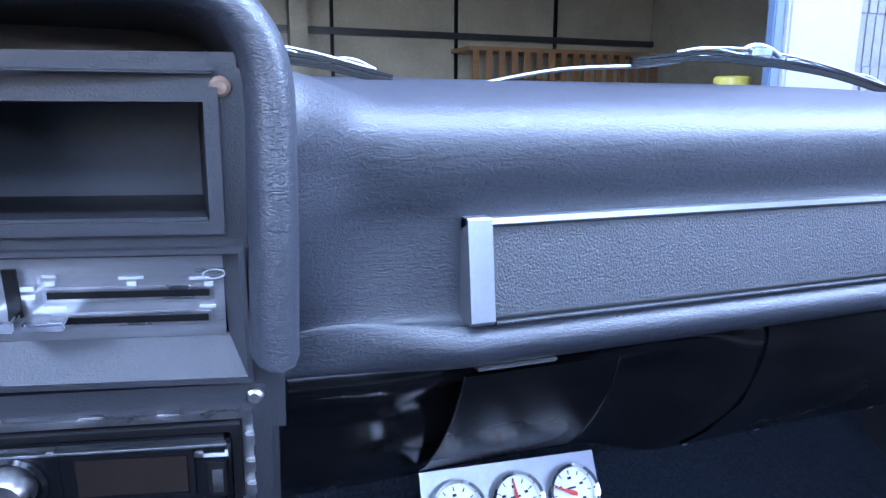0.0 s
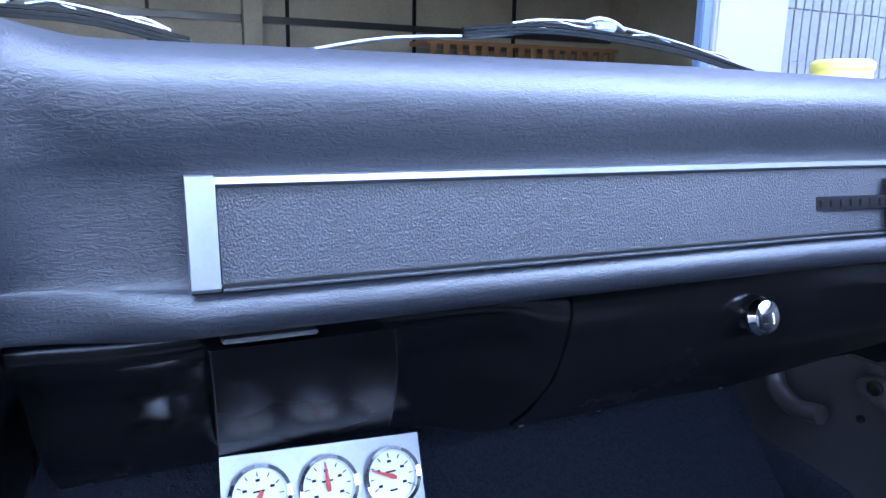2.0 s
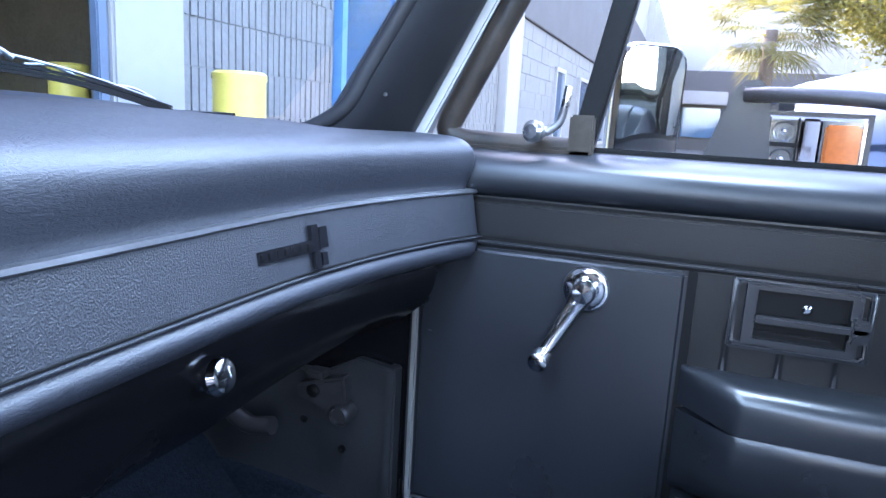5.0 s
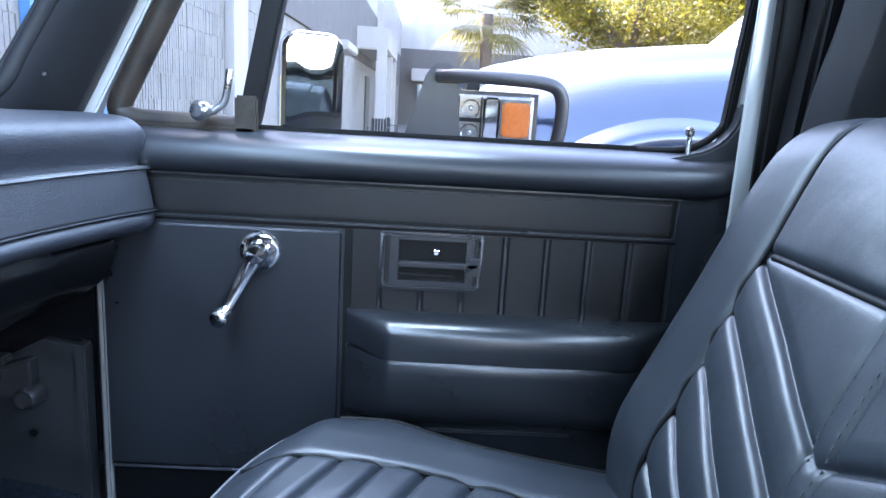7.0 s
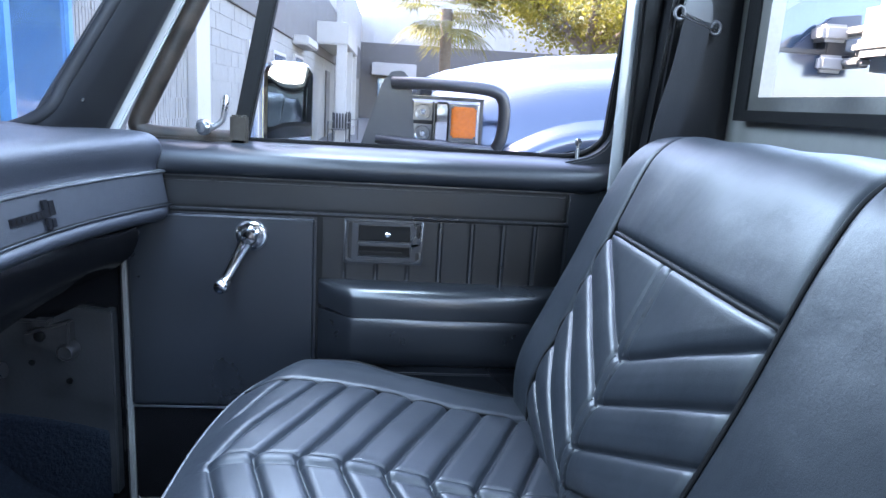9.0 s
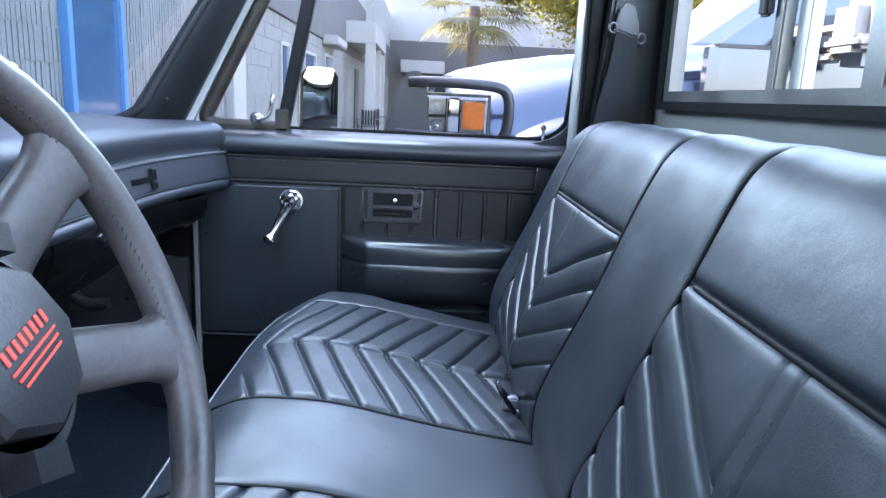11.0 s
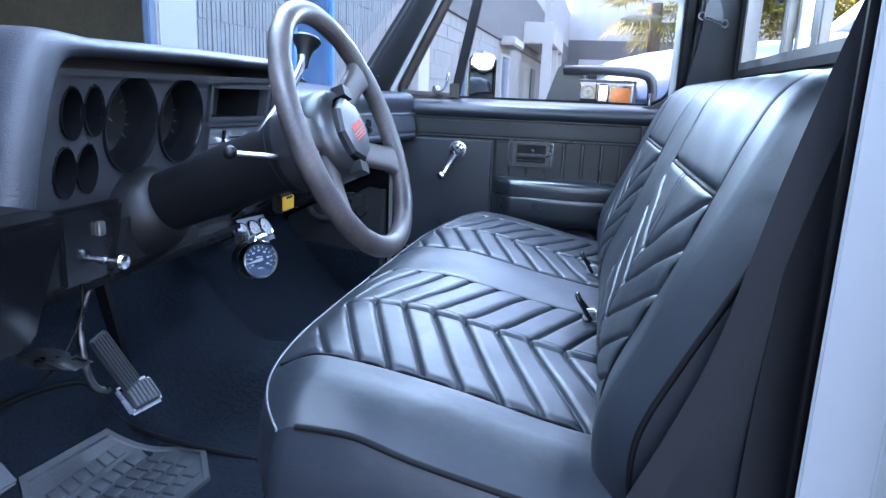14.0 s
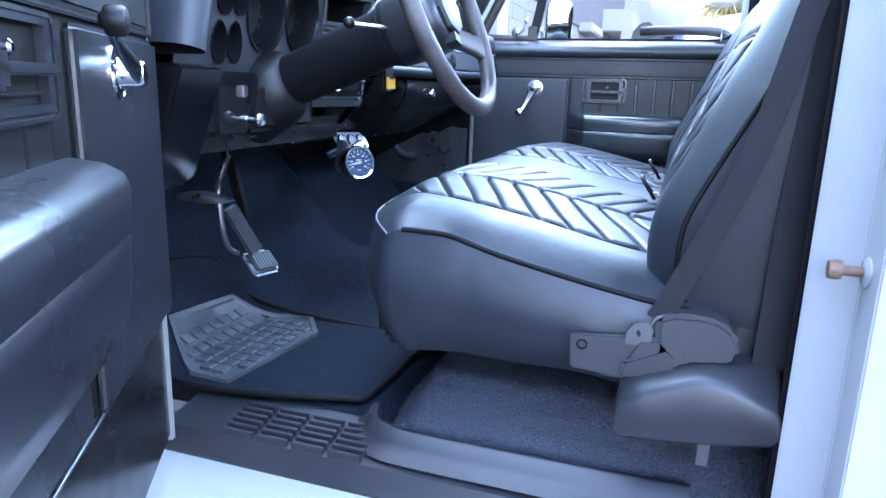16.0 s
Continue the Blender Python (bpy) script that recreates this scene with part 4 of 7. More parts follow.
def cushion():
    n, m = 760, 320
    u = np.linspace(-1, 1, n)
    x = 0.725 * np.sign(u) * (1 - (1 - np.abs(u)) ** 1.12)
    yy = np.linspace(0.04, 0.60, m)

    X, Y = np.meshgrid(x, yy)
    z = 0.845 + (Y - 0.12) * 0.125
    z += 0.02 * np.exp(-((Y - 0.40) / 0.18) ** 2)
    z -= 0.004 * (np.abs(X) / 0.7) ** 2
    lines = []
    for s in (-1, 1):
        a, b, mid = 0.112 * s, 0.575 * s, 0.335 * s
        lines += [(a, 0.05, a * 1.0, 0.545), (b, 0.05, b, 0.545)]
        for y0 in np.arange(0.055, 0.62, 0.0557):
            lines += [(mid, y0, a, y0 - 0.085), (mid, y0, b, y0 - 0.100)]
    inside = (np.abs(X) > 0.112) & (np.abs(X) < 0.575)
    front = sstep(Y, 0.575, 0.53)
    g, d = pleats(X, Y, [l for l in lines if l[0] != l[2]], 0.0085, 0.0030)
    z += np.where(inside, g * front + 0.0025 * front * np.clip(d / 0.012, 0, 1), 0)
    for s in (-1, 1):
        for xx, dep in ((0.112 * s, 0.006), (0.575 * s, 0.008)):
            z -= dep * np.exp(-(np.abs(X - xx) / 0.005) ** 1.3) * sstep(Y, 0.60, 0.57)
        mid = 0.335 * s
        z += 0.004 * np.exp(-((X - mid) / 0.012) ** 2) * front - 0.004 * np.exp(-(np.abs(np.abs(X - mid) - 0.012) / 0.003) ** 1.5) * front
    # rounding at the front and the sides
    fr = np.clip((Y - 0.50) / 0.10, 0, 1)
    sd = np.clip((np.abs(X) - 0.63) / 0.095, 0, 1)
    z -= ((0.040 * fr ** 2.2) ** 4 + (0.030 * sd ** 1.8) ** 4) ** 0.25
    z += 0.0015 * np.sin(X * 31 + 3 * Y) * np.cos(Y * 23)
    # bow of the front edge in plan
    bow = -0.015 - 0.105 * (np.abs(X) / 0.725) ** 6
    Yp = Y + bow * sstep(Y, 0.3, 0.6)
    g3 = np.stack([X, Yp, z], -1)
    sheet(g3, SEATV, "cushion_top", seat, "black vinyl cushion cover with herringbone pleats", angle=180)
    edge = [tuple(p) for p in g3[:, 0][::10]] + [tuple(p) for p in g3[-1][::10]] + [tuple(p) for p in g3[:, -1][::-10]]
    side_l, fr_, side_r = g3[:, 0], g3[-1], g3[:, -1]
    tube([tuple(p) for p in fr_[::19]], 0.0019, PALEP, "front_piping", seat, "welt piping with its highlight in the colour")
    for s_ in (side_l, side_r):
        tube([tuple(p) for p in s_[::19]], 0.0042, PIPING, "piping", seat, "black welt piping")
    for xx in (-0.575, -0.112, 0.112, 0.575):
        col = int(np.argmin(np.abs(x - xx)))
        tube([tuple(q + np.array((0, 0, 0.0028))) for q in g3[::12, col]], 0.0026, PIPING, "seam_welt", seat, "black welt piping", n=8)
    # skirt
    ring = np.array(edge)
    tan = np.gradient(ring[:, :2], axis=0)
    for _ in range(12):
        tan[1:-1] = (tan[:-2] + 2 * tan[1:-1] + tan[2:]) / 4
    tan /= np.linalg.norm(tan, axis=1)[:, None]
    outw = np.stack([-tan[:, 1], tan[:, 0]], 1)
    rows = []
    nz = noise.noise
    for k, t in enumerate(np.linspace(0, 1, 14)):
        row = []
        for p, o in zip(ring, outw):
            d = 0.016 * math.sin(math.pi * t) - 0.03 * t ** 3
            d += (0.005 * nz((p[0] * 10, p[1] * 10, t * 2.5)) + 0.003 * nz((p[0] * 26, p[1] * 26, t * 4))) * t
            zb = 0.682 + 0.014 * nz((p[0] * 6, p[1] * 6, 0))
            row.append((p[0] + o[0] * d, p[1] + o[1] * d, p[2] + (zb - p[2]) * t))
        rows.append(row)
    sheet(rows, SEATV, "cushion_skirt", seat, "smooth black vinyl cushion side", angle=180)
    part("cushion_base", bx(-0.66, 0.66, 0.0, 0.53, 0.66, 0.74, 0.02), DARK, seat)


cushion()


def backrest():
    n, m = 760, 340
    u = np.linspace(-1, 1, n)
    x = 0.71 * np.sign(u) * (1 - (1 - np.abs(u)) ** 1.12)
    s = np.linspace(0, 1, m)
    # profile: up the front, over the top, down the back a little
    pr = smooth_line([(0.055, 0.765, 0), (0.092, 0.80, 0), (0.108, 0.85, 0), (0.103, 0.92, 0), (0.065, 1.01, 0), (0.032, 1.09, 0), (0.004, 1.16, 0), (-0.022, 1.225, 0), (-0.045, 1.270, 0), (-0.075, 1.296, 0), (-0.11, 1.300, 0), (-0.14, 1.285, 0), (-0.155, 1.25, 0)], 12)
    L = np.concatenate([[0], np.cumsum(np.linalg.norm(np.diff(pr, axis=0), axis=1))])
    py = np.interp(s * L[-1], L, pr[:, 0])
    pz = np.interp(s * L[-1], L, pr[:, 1])
    ty, tz = np.gradient(py), np.gradient(pz)
    ln = np.hypot(ty, tz)
    ny, nz = tz / ln, -ty / ln
    X, S = np.meshgrid(x, np.arange(m))
    Z0, Y0 = pz[S], py[S]
    lines = []
    for sg in (-1, 1):
        a, b, mid = 0.118 * sg, 0.572 * sg, 0.345 * sg
        for k in range(7):
            z0 = 1.036 - 0.0575 * k
            lines += [(mid, z0, a, z0 + 0.104), (mid, z0, b, z0 + 0.116)]
    front = (S < m * 0.78).astype(float)
    ax_ = np.abs(X)
    inside = (ax_ > 0.118) & (ax_ < 0.572) & (Z0 < 1.157)
    g, d = pleats(X, Z0, lines, 0.0085, 0.0032)
    off = np.where(inside, (g + 0.0035 * np.clip(d / 0.02, 0, 1) ** 0.6) * front, 0)
    for xx in (0.118, 0.572):
        off -= 0.007 * np.exp(-(np.abs(ax_ - xx) / 0.005) ** 1.3) * sstep(S / m, 0.96, 0.9)
    seam = (ax_ > 0.118) & (ax_ < 0.572)
    off += np.where(seam, -0.009 * np.exp(-(np.abs(Z0 - 1.158) / 0.005) ** 1.3) * front, 0)
    # double stitched band down the middle of each insert
    dm = np.abs(ax_ - 0.345)
    off += np.where(inside, np.where(dm < 0.013, -0.5 * g, 0) - 0.004 * np.exp(-(np.abs(dm - 0.013) / 0.003) ** 1.5) * front, 0)
    off += 0.006 * np.exp(-((ax_ - 0.345) / 0.2) ** 4) * np.sin(np.pi * np.clip((Z0 - 0.85) / 0.45, 0, 1))
    off += 0.012 * np.clip((ax_ - 0.572) / 0.10, 0, 1) * np.clip((0.71 - ax_) / 0.05, 0, 1)
    edge = np.clip((ax_ - 0.635) / 0.075, 0, 1)
    off -= 0.030 * edge ** 2.2
    off += 0.0012 * np.sin(X * 37) * np.cos(Z0 * 29)
    drop = 0.035 * np.clip((ax_ - 0.52) / 0.19, 0, 1) ** 2.2 * sstep(Z0, 1.0, 1.28)
    G = np.stack([X, Y0 + ny[S] * off, Z0 + nz[S] * off - drop], -1)
    sheet(G, SEATV, "backrest_front", seat, "black vinyl backrest cover with V-shaped pleats", angle=180)
    for sg in (-1, 1):
        col = 0 if sg < 0 else -1
        p = G[:, col]
        tube([tuple(q) for q in p[::17]], 0.0036, PIPING, "piping", seat)
        rows = []
        for t in np.linspace(0, 1, 8):
            rows.append([(q[0] + sg * 0.008 * math.sin(math.pi * min(1, t * 1.3)), q[1] + (-0.165 + 0.02 * (q[2] - 1.0) - q[1]) * t, q[2]) for q in p])
        sheet(rows, SIDEV, "backrest_side", seat, "black vinyl backrest side, shade in its colour", angle=180)
        # thick welt under the headrest area
        zz = 1.1575
        k = int(np.argmin(np.abs(pz[: int(m * 0.7)] - zz)))
        a, b = (np.abs(x - 0.122 * sg)).argmin(), (np.abs(x - 0.568 * sg)).argmin()
        lo, hi = min(a, b), max(a, b)
        tube([tuple(q + np.array((0, 0.006, 0.001))) for q in G[k, lo:hi:20]], 0.0042, PIPING, "seam_welt", seat, "glossy black welt")
    # welts between the inserts and the bolsters
    for xx in (-0.572, -0.118, 0.118, 0.572):
        col = int(np.argmin(np.abs(x - xx)))
        tube([tuple(q + np.array((0, 0.0035, 0.001))) for q in G[20:int(m * 0.93):14, col]], 0.0028, PIPING, "seam_welt", seat, "black welt piping", n=8)
    # twin rows of thread down the middle band of each insert
    for sg in (-1, 1):
        bm = bmesh.new()
        for off_ in (-0.009, 0.009):
            col = int(np.argmin(np.abs(x - (0.345 + off_) * sg)))
            for r in range(30, int(m * 0.56), 5):
                if pz[r] < 1.15:
                    bmesh.ops.create_cube(bm, size=1, matrix=Matrix.Translation(Vector(G[r, col])) @ Matrix.Rotation(radians(22), 4, "X") @ Matrix.Diagonal((0.0012, 0.0014, 0.0042, 1)))
        part("stitching", bm, STEELG, seat, "grey seam stitching")
    part("backrest_foot", bx(-0.70, 0.70, -0.15, 0.045, 0.70, 0.815, 0.02), SEATV, seat, "black vinyl backrest foot")
    part("backrest_shell", bx(-0.69, 0.69, -0.175, -0.13, 0.70, 1.25, 0.02), DARK, seat)


backrest()
for sg in (-1, 1):
    x0, x1 = (-0.752, -0.744) if sg < 0 else (0.744, 0.752)
    br = part("seat_bracket", prism([(0.203, 0.761), (0.200, 0.712), (0.125, 0.708), (0.05, 0.712), (0.05, 0.768), (0.127, 0.768)], x0, x1, bevel=0.003), COVER, seat, "black steel seat bracket")
    part("bolt_hole", lathe((0.7525 * sg, 0.186, 0.748), (sg, 0, 0), [(0.0075, -0.001), (0.0075, 0.001), (0.005, 0.001), (0.005, -0.003), (0, -0.003)], 14), INK, br)
    x0, x1 = (-0.757, -0.70) if sg < 0 else (0.70, 0.757)
    part("hinge_cover", prism([(0.095, 0.798), (0.075, 0.806), (0.045, 0.808), (0.020, 0.804), (0.003, 0.793), (-0.006, 0.776), (-0.004, 0.758), (0.010, 0.746), (0.035, 0.741), (0.095, 0.738)], x0, x1, bevel=0.007), COVER, seat, "black moulded recliner cover", angle=60)
    # Added filler, not a seat part: it covers the black gap by the bracket.
    part("gap_filler", bx(-0.746 if sg < 0 else 0.70, -0.70 if sg < 0 else 0.746, 0.045, 0.165, 0.703, 0.764, 0.006), COVER, seat)
    part("seat_riser", bx(-0.50 if sg < 0 else 0.40, -0.40 if sg < 0 else 0.50, 0.02, 0.40, FLOOR, 0.665, 0.01), BLACKM, seat)
for x in (-0.16, 0.19):
    bk = thing("belt_buckle", (x, 0.12, 0.87), "small black lap belt loop tucked in the seat fold", "seat belt", "lap belt loops")
    tube([(x - 0.02, 0.125, 0.862), (x - 0.022, 0.15, 0.90), (x - 0.005, 0.152, 0.905), (x + 0.02, 0.145, 0.885), (x + 0.02, 0.12, 0.858)], 0.004, BLACKG, "loop", bk)
    part("tongue", bx(x + 0.008, x + 0.026, 0.115, 0.14, 0.85, 0.872, 0.003), STEEL, bk, "metal tongue")
# ---- doors ----


def truck_door(sx):
    """A door in the closed place; sx 1: passenger side, -1: driver side. Returns its Empty at the front lower corner."""
    label = "black moulded truck door panel with chrome window crank" + (", closed" if sx > 0 else ", swung wide open")
    d = thing("truck_door", (0.83 * sx, 0.81, 0.73), label, "truck door", "cab doors")

    def X(a, b):
        return (a * sx, b * sx) if sx > 0 else (b * sx, a * sx)

    def P(name, bm, mat, parent=d, lab="", angle=35):
        return part(name, bm, mat, parent, lab, angle=angle)

    def S(rows, mat, name, lab="", angle=40, parent=d):
        r = [[(p[0] * sx, p[1], p[2]) for p in row] for row in rows]
        return sheet(r, mat, name, parent, lab, angle=angle)

    # steel shell behind the panel, white outside
    P("shell", prism([(0.83, 0.50), (0.83, 1.20), (-0.10, 1.20), (-0.10, 0.50)], *X(0.846, 0.90), bevel=0.012), WHITEP, d, "white painted steel door shell")
    P("edge_seal", bx(*X(0.832, 0.847), 0.811, 0.821, 0.52, 1.19, 0.003), GREYP, d, "pale door edge strip")
    P("panel", bx(*X(0.831, 0.85), -0.095, 0.811, 0.733, 1.19, 0.003), DOORV, d, "black moulded plastic panel")
    P("lower_trim", bx(*X(0.837, 0.85), -0.095, 0.811, 0.53, 0.728, 0.004), BLACKM, d)
    # rounded sill under the window
    prof = smooth_line([(0.834, 1.176, 0), (0.820, 1.180, 0), (0.811, 1.190, 0), (0.809, 1.203, 0), (0.814, 1.217, 0), (0.828, 1.228, 0), (0.850, 1.235, 0), (0.868, 1.237, 0), (0.868, 1.20, 0)], 4)
    rows = []
    for y in np.linspace(0.86 if sx > 0 else 0.816, -0.10, 40):
        t = float(sstep(y, -0.03, -0.10))
        rows.append([(a + 0.012 * t, y, z + 0.012 * t) for a, z, _ in prof])
    S(rows, SILLP, "window_sill", "satin black rounded window sill", 70)
    # raised border round the long insert, and the insert
    def ridge(y0, y1, z0, z1, w, h, mat, name):
        o = [(y0, z0), (y1, z0), (y1, z1), (y0, z1)]
        i = [(y0 + w, z0 + w), (y1 - w, z0 + w), (y1 - w, z1 - w), (y0 + w, z1 - w)]
        bm = framed(o, i, *X(0.83 - h, 0.834))
        bmesh.ops.bevel(bm, geom=list(bm.edges), offset=min(w, h) * 0.35, segments=2, affect="EDGES", clamp_overlap=True)
        return P(name, bm, mat, angle=60)
    ridge(0.002, 0.80, 1.115, 1.180, 0.0045, 0.007, DOORV, "insert_border")
    # Raised black strips: the shade of panel grooves, given as colour.
    P("insert_groove_shade", framed([(0.0062, 1.1192), (0.7958, 1.1192), (0.7958, 1.1758), (0.0062, 1.1758)], [(0.0117, 1.1247), (0.7903, 1.1247), (0.7903, 1.1703), (0.0117, 1.1703)], *X(0.8298, 0.834)), INK, d, "black strip as groove shade round the insert")
    P("panel_groove_shade", bx(*X(0.8298, 0.834), 0.0, 0.803, 1.1108, 1.1146), INK, d, "black strip as groove shade under the insert")
    P("field_groove_shade", bx(*X(0.8298, 0.834), 0.4585, 0.4695, 0.740, 1.1105), INK, d, "black strip as groove shade beside the crank field")
    P("upper_insert", bx(*X(0.8265, 0.834), 0.0115, 0.7905, 1.1245, 1.1705, 0.003), DOORI, d, "grained black vinyl insert")
    # crank field: a shallow step with a crisp rear edge
    P("crank_field", bx(*X(0.820, 0.834), 0.470, 0.806, 0.737, 1.110, 0.006, 3), DOORV, d)
    # pleated field behind it
    rows = []
    for z in np.linspace(0.994, 1.110, 4):
        row = []
        for y in np.linspace(0.458, 0.0, 230):
            k = min(abs((y - 0.064 - i * 0.0592)) for i in range(-1, 8))
            near = 0.262 < y < 0.43 and z > 1.02
            row.append((0.8285 + (0 if near else 0.005 * math.exp(-(k / 0.0026) ** 2)), y, z))
        rows.append(row)
    S(rows, DOORI, "pleated_field", "black vinyl field with upright pleats", 60)
    # inner handle in its recess
    ridge(0.273, 0.420, 1.028, 1.112, 0.007, 0.010, DOORV, "handle_border")
    cup = P("handle_cup", framed([(0.287, 1.036), (0.405, 1.036), (0.405, 1.106), (0.287, 1.106)], [(0.298, 1.043), (0.393, 1.043), (0.393, 1.101), (0.298, 1.101)], *X(0.819, 0.834)), DOORV, d, "recessed black handle cup", 20)
    # Ink-black back: the recess's shade is put into its colour.
    P("cup_back", bx(*X(0.8265, 0.8285), 0.298, 0.392, 1.043, 1.101), INK, cup)
    P("lever", bx(*X(0.809, 0.818), 0.280, 0.394, 1.064, 1.073, 0.002), DOORV, cup, "black pull lever")
    P("lever_end", bx(*X(0.809, 0.827), 0.278, 0.298, 1.054, 1.082, 0.003), DOORV, cup)
    P("screw", lathe((0.827 * sx, 0.340, 1.083), (-sx, 0, 0), [(0.0055, 0), (0.0055, 0.003), (0.003, 0.005), (0, 0.005)], 12), CHROME, cup, "bright screw")
    P("rib", bx(*X(0.823, 0.828), 0.312, 0.392, 1.049, 1.052, 0.001), DARK, cup)
    # armrest with a sloped front and a pocket under it
    ys = [0.465, 0.460, 0.44, 0.42, 0.406, 0.396, 0.2, 0.07, 0.045, 0.02, -0.01]
    out = [0.003, 0.010, 0.028, 0.047, 0.059, 0.063, 0.064, 0.064, 0.055, 0.03, 0.004]
    if sx < 0:
        ys = [0.446, 0.443, 0.434, 0.418, 0.39, 0.2, 0.05, 0.02, 0.0, -0.01]
        out = [0.004, 0.028, 0.048, 0.060, 0.066, 0.066, 0.066, 0.055, 0.03, 0.004]
    rows = []
    for y, o in zip(ys, out):
        k = o / 0.064
        rows.append([(0.832, y, 0.995), (0.832 - o * 0.35, y, 0.995), (0.832 - o * 0.72, y, 0.9925), (0.832 - o * 0.93, y, 0.986), (0.832 - o, y, 0.976), (0.832 - o, y, 0.962 - 0.004 * k), (0.832 - o * 0.97, y, 0.948 - 0.008 * k), (0.832, y, 0.946 - 0.01 * k)])
    S(rows, DOORV, "armrest", "satin black padded armrest", 50)
    rows = []
    for y, o in zip(ys, out):
        rows.append([(0.833, y, 0.941), (0.832 - o * 0.90, y, 0.938), (0.832 - o * 0.955, y, 0.932), (0.832 - o * 0.95, y, 0.920), (0.832 - o * 0.90, y, 0.875), (0.832 - o * 0.78, y, 0.848), (0.832 - o * 0.4, y, 0.835), (0.833, y, 0.830)])
    S(rows, DOORV, "pocket", "black plastic door pocket", 50)
    P("pocket_lip", bx(*X(0.825, 0.834), 0.0, 0.45, 0.806, 0.812, 0.002), DOORV)
    P("bottom_bead", bx(*X(0.829, 0.834), 0.30, 0.809, 0.7285, 0.7325, 0.001), SILVER, d, "thin bright edge bead")
    # window crank
    cc = Vector((0.821 * sx, 0.586, 1.074)) if sx > 0 else Vector((-0.821, 0.598, 1.068))
    crank = P("window_crank", lathe(cc, (-sx, 0, 0), [(0.029, 0), (0.029, 0.003), (0.027, 0.0055), (0.024, 0.006), (0.022, 0.0045), (0.0165, 0.005), (0.015, 0.009), (0.0145, 0.026), (0.012, 0.030), (0, 0.031)], 36), CHROME, d, "chrome window crank")
    tip = Vector((0.786 * sx, 0.628, 0.990)) if sx > 0 else Vector((0.790 * sx, 0.466, 1.112))
    a = cc + Vector((-0.024 * sx, 0, 0))
    e = Vector((tip.x, tip.y, tip.z))
    dirn = (e - a)
    rows = []
    side_v = dirn.cross(Vector((sx, 0, 0))).normalized()
    nv = side_v.cross(dirn).normalized()
    for t in np.linspace(0, 1, 9):
        w = 0.0135 - 0.0055 * t ** 0.8
        th = 0.006 - 0.001 * t
        c = a + dirn * t + nv * 0.004 * math.sin(math.pi * t)
        rows.append([tuple(c + side_v * w * math.cos(q) + nv * th * math.sin(q)) for q in np.arange(12) * 2 * math.pi / 12])
    sheet(rows, CHROME, "arm", crank, "", loop=True, angle=60)
    kl = 1.0 if sx > 0 else 0.66
    P("knob", lathe(e + Vector((0.006 * sx, 0, 0)), (-sx, 0, 0), [(0.006, -0.002), (0.008, 0.002 * kl), (0.0125, 0.005 * kl), (0.0135, 0.009 * kl), (0.0135, 0.026 * kl), (0.0115, 0.0305 * kl), (0.007, 0.033 * kl), (0, 0.033 * kl)], 18), CHROME if sx > 0 else DARK, crank, "chrome crank knob" if sx > 0 else "dark crank knob")
    # small bolt low on the panel
    P("bolt", lathe((0.83 * sx, 0.722, 0.755), (-sx, 0, 0), [(0.005, 0), (0.005, 0.004), (0.003, 0.007), (0, 0.007)], 10), STEEL)
    # lock knob
    P("lock_knob", lathe((0.850 * sx, -0.008, 1.230), (0, 0, 1), [(0.011, 0), (0.011, 0.004), (0.004, 0.006), (0.0032, 0.034), (0.006, 0.036), (0.0065, 0.044), (0.004, 0.047), (0, 0.047)], 14), STEEL, d, "metal lock pull knob")
    # window frame: front slope, top, rear upright
    def bar(p, q, wy, x0, x1, mat, name, lab="", bev=0.003):
        (y0, z0), (y1, z1) = p, q
        return P(name, prism([(y0, z0), (y0 + wy, z0), (y1 + wy, z1), (y1, z1)], *X(x0, x1), bevel=bev), mat, d, lab)
    bar((0.838, 1.225), (0.548, 1.775), 0.034, 0.862, 0.888, WHITEP, "front_frame", "white painted window frame")
    tube([(0.872 * sx, y, z) for y, z in ((0.545, 1.76), (0.66, 1.53), (0.775, 1.305), (0.793, 1.268), (0.794, 1.254), (0.780, 1.245), (0.74, 1.242), (0.60, 1.240))], 0.0165, SEALR, "vent_seal", d, "worn brown-black rubber seal")
    P("vent_rail", bx(*X(0.852, 0.884), 0.60, 0.775, 1.226, 1.244, 0.004), SEALR, d, "worn dark vent window rail")
    bar((-0.105, 1.215), (-0.150, 1.775), 0.038, 0.862, 0.888, WHITEP, "rear_frame")
    bar((-0.068, 1.225), (-0.112, 1.775), 0.013, 0.860, 0.880, RUBBER, "rear_seal")
    P("rear_corner", prism([(0.035, 1.228), (0.0, 1.2375), (-0.030, 1.246), (-0.052, 1.260), (-0.068, 1.282), (-0.075, 1.312), (-0.102, 1.315), (-0.102, 1.215), (0.035, 1.215)], *X(0.836, 0.866), bevel=0.004), SILLP, d, "rounded rear corner of the window sill")
    tube([(0.869 * sx, y, z) for y, z in ((0.06, 1.240), (0.0, 1.2435), (-0.028, 1.252), (-0.049, 1.266), (-0.064, 1.287), (-0.072, 1.32))], 0.0055, RUBBER, "corner_seal", d, "black rubber glass seal")
    P("top_frame", bx(*X(0.85, 0.888), -0.15, 0.56, 1.735, 1.785, 0.006), WHITEP)
    bar((0.603, 1.225), (0.497, 1.74), 0.030, 0.858, 0.884, RUBBER, "division_bar", "black window division bar")
    P("corner_bracket", bx(*X(0.852, 0.862), 0.598, 0.630, 1.225, 1.285, 0.003), BRONZE, d, "worn bronze-brown corner bracket")
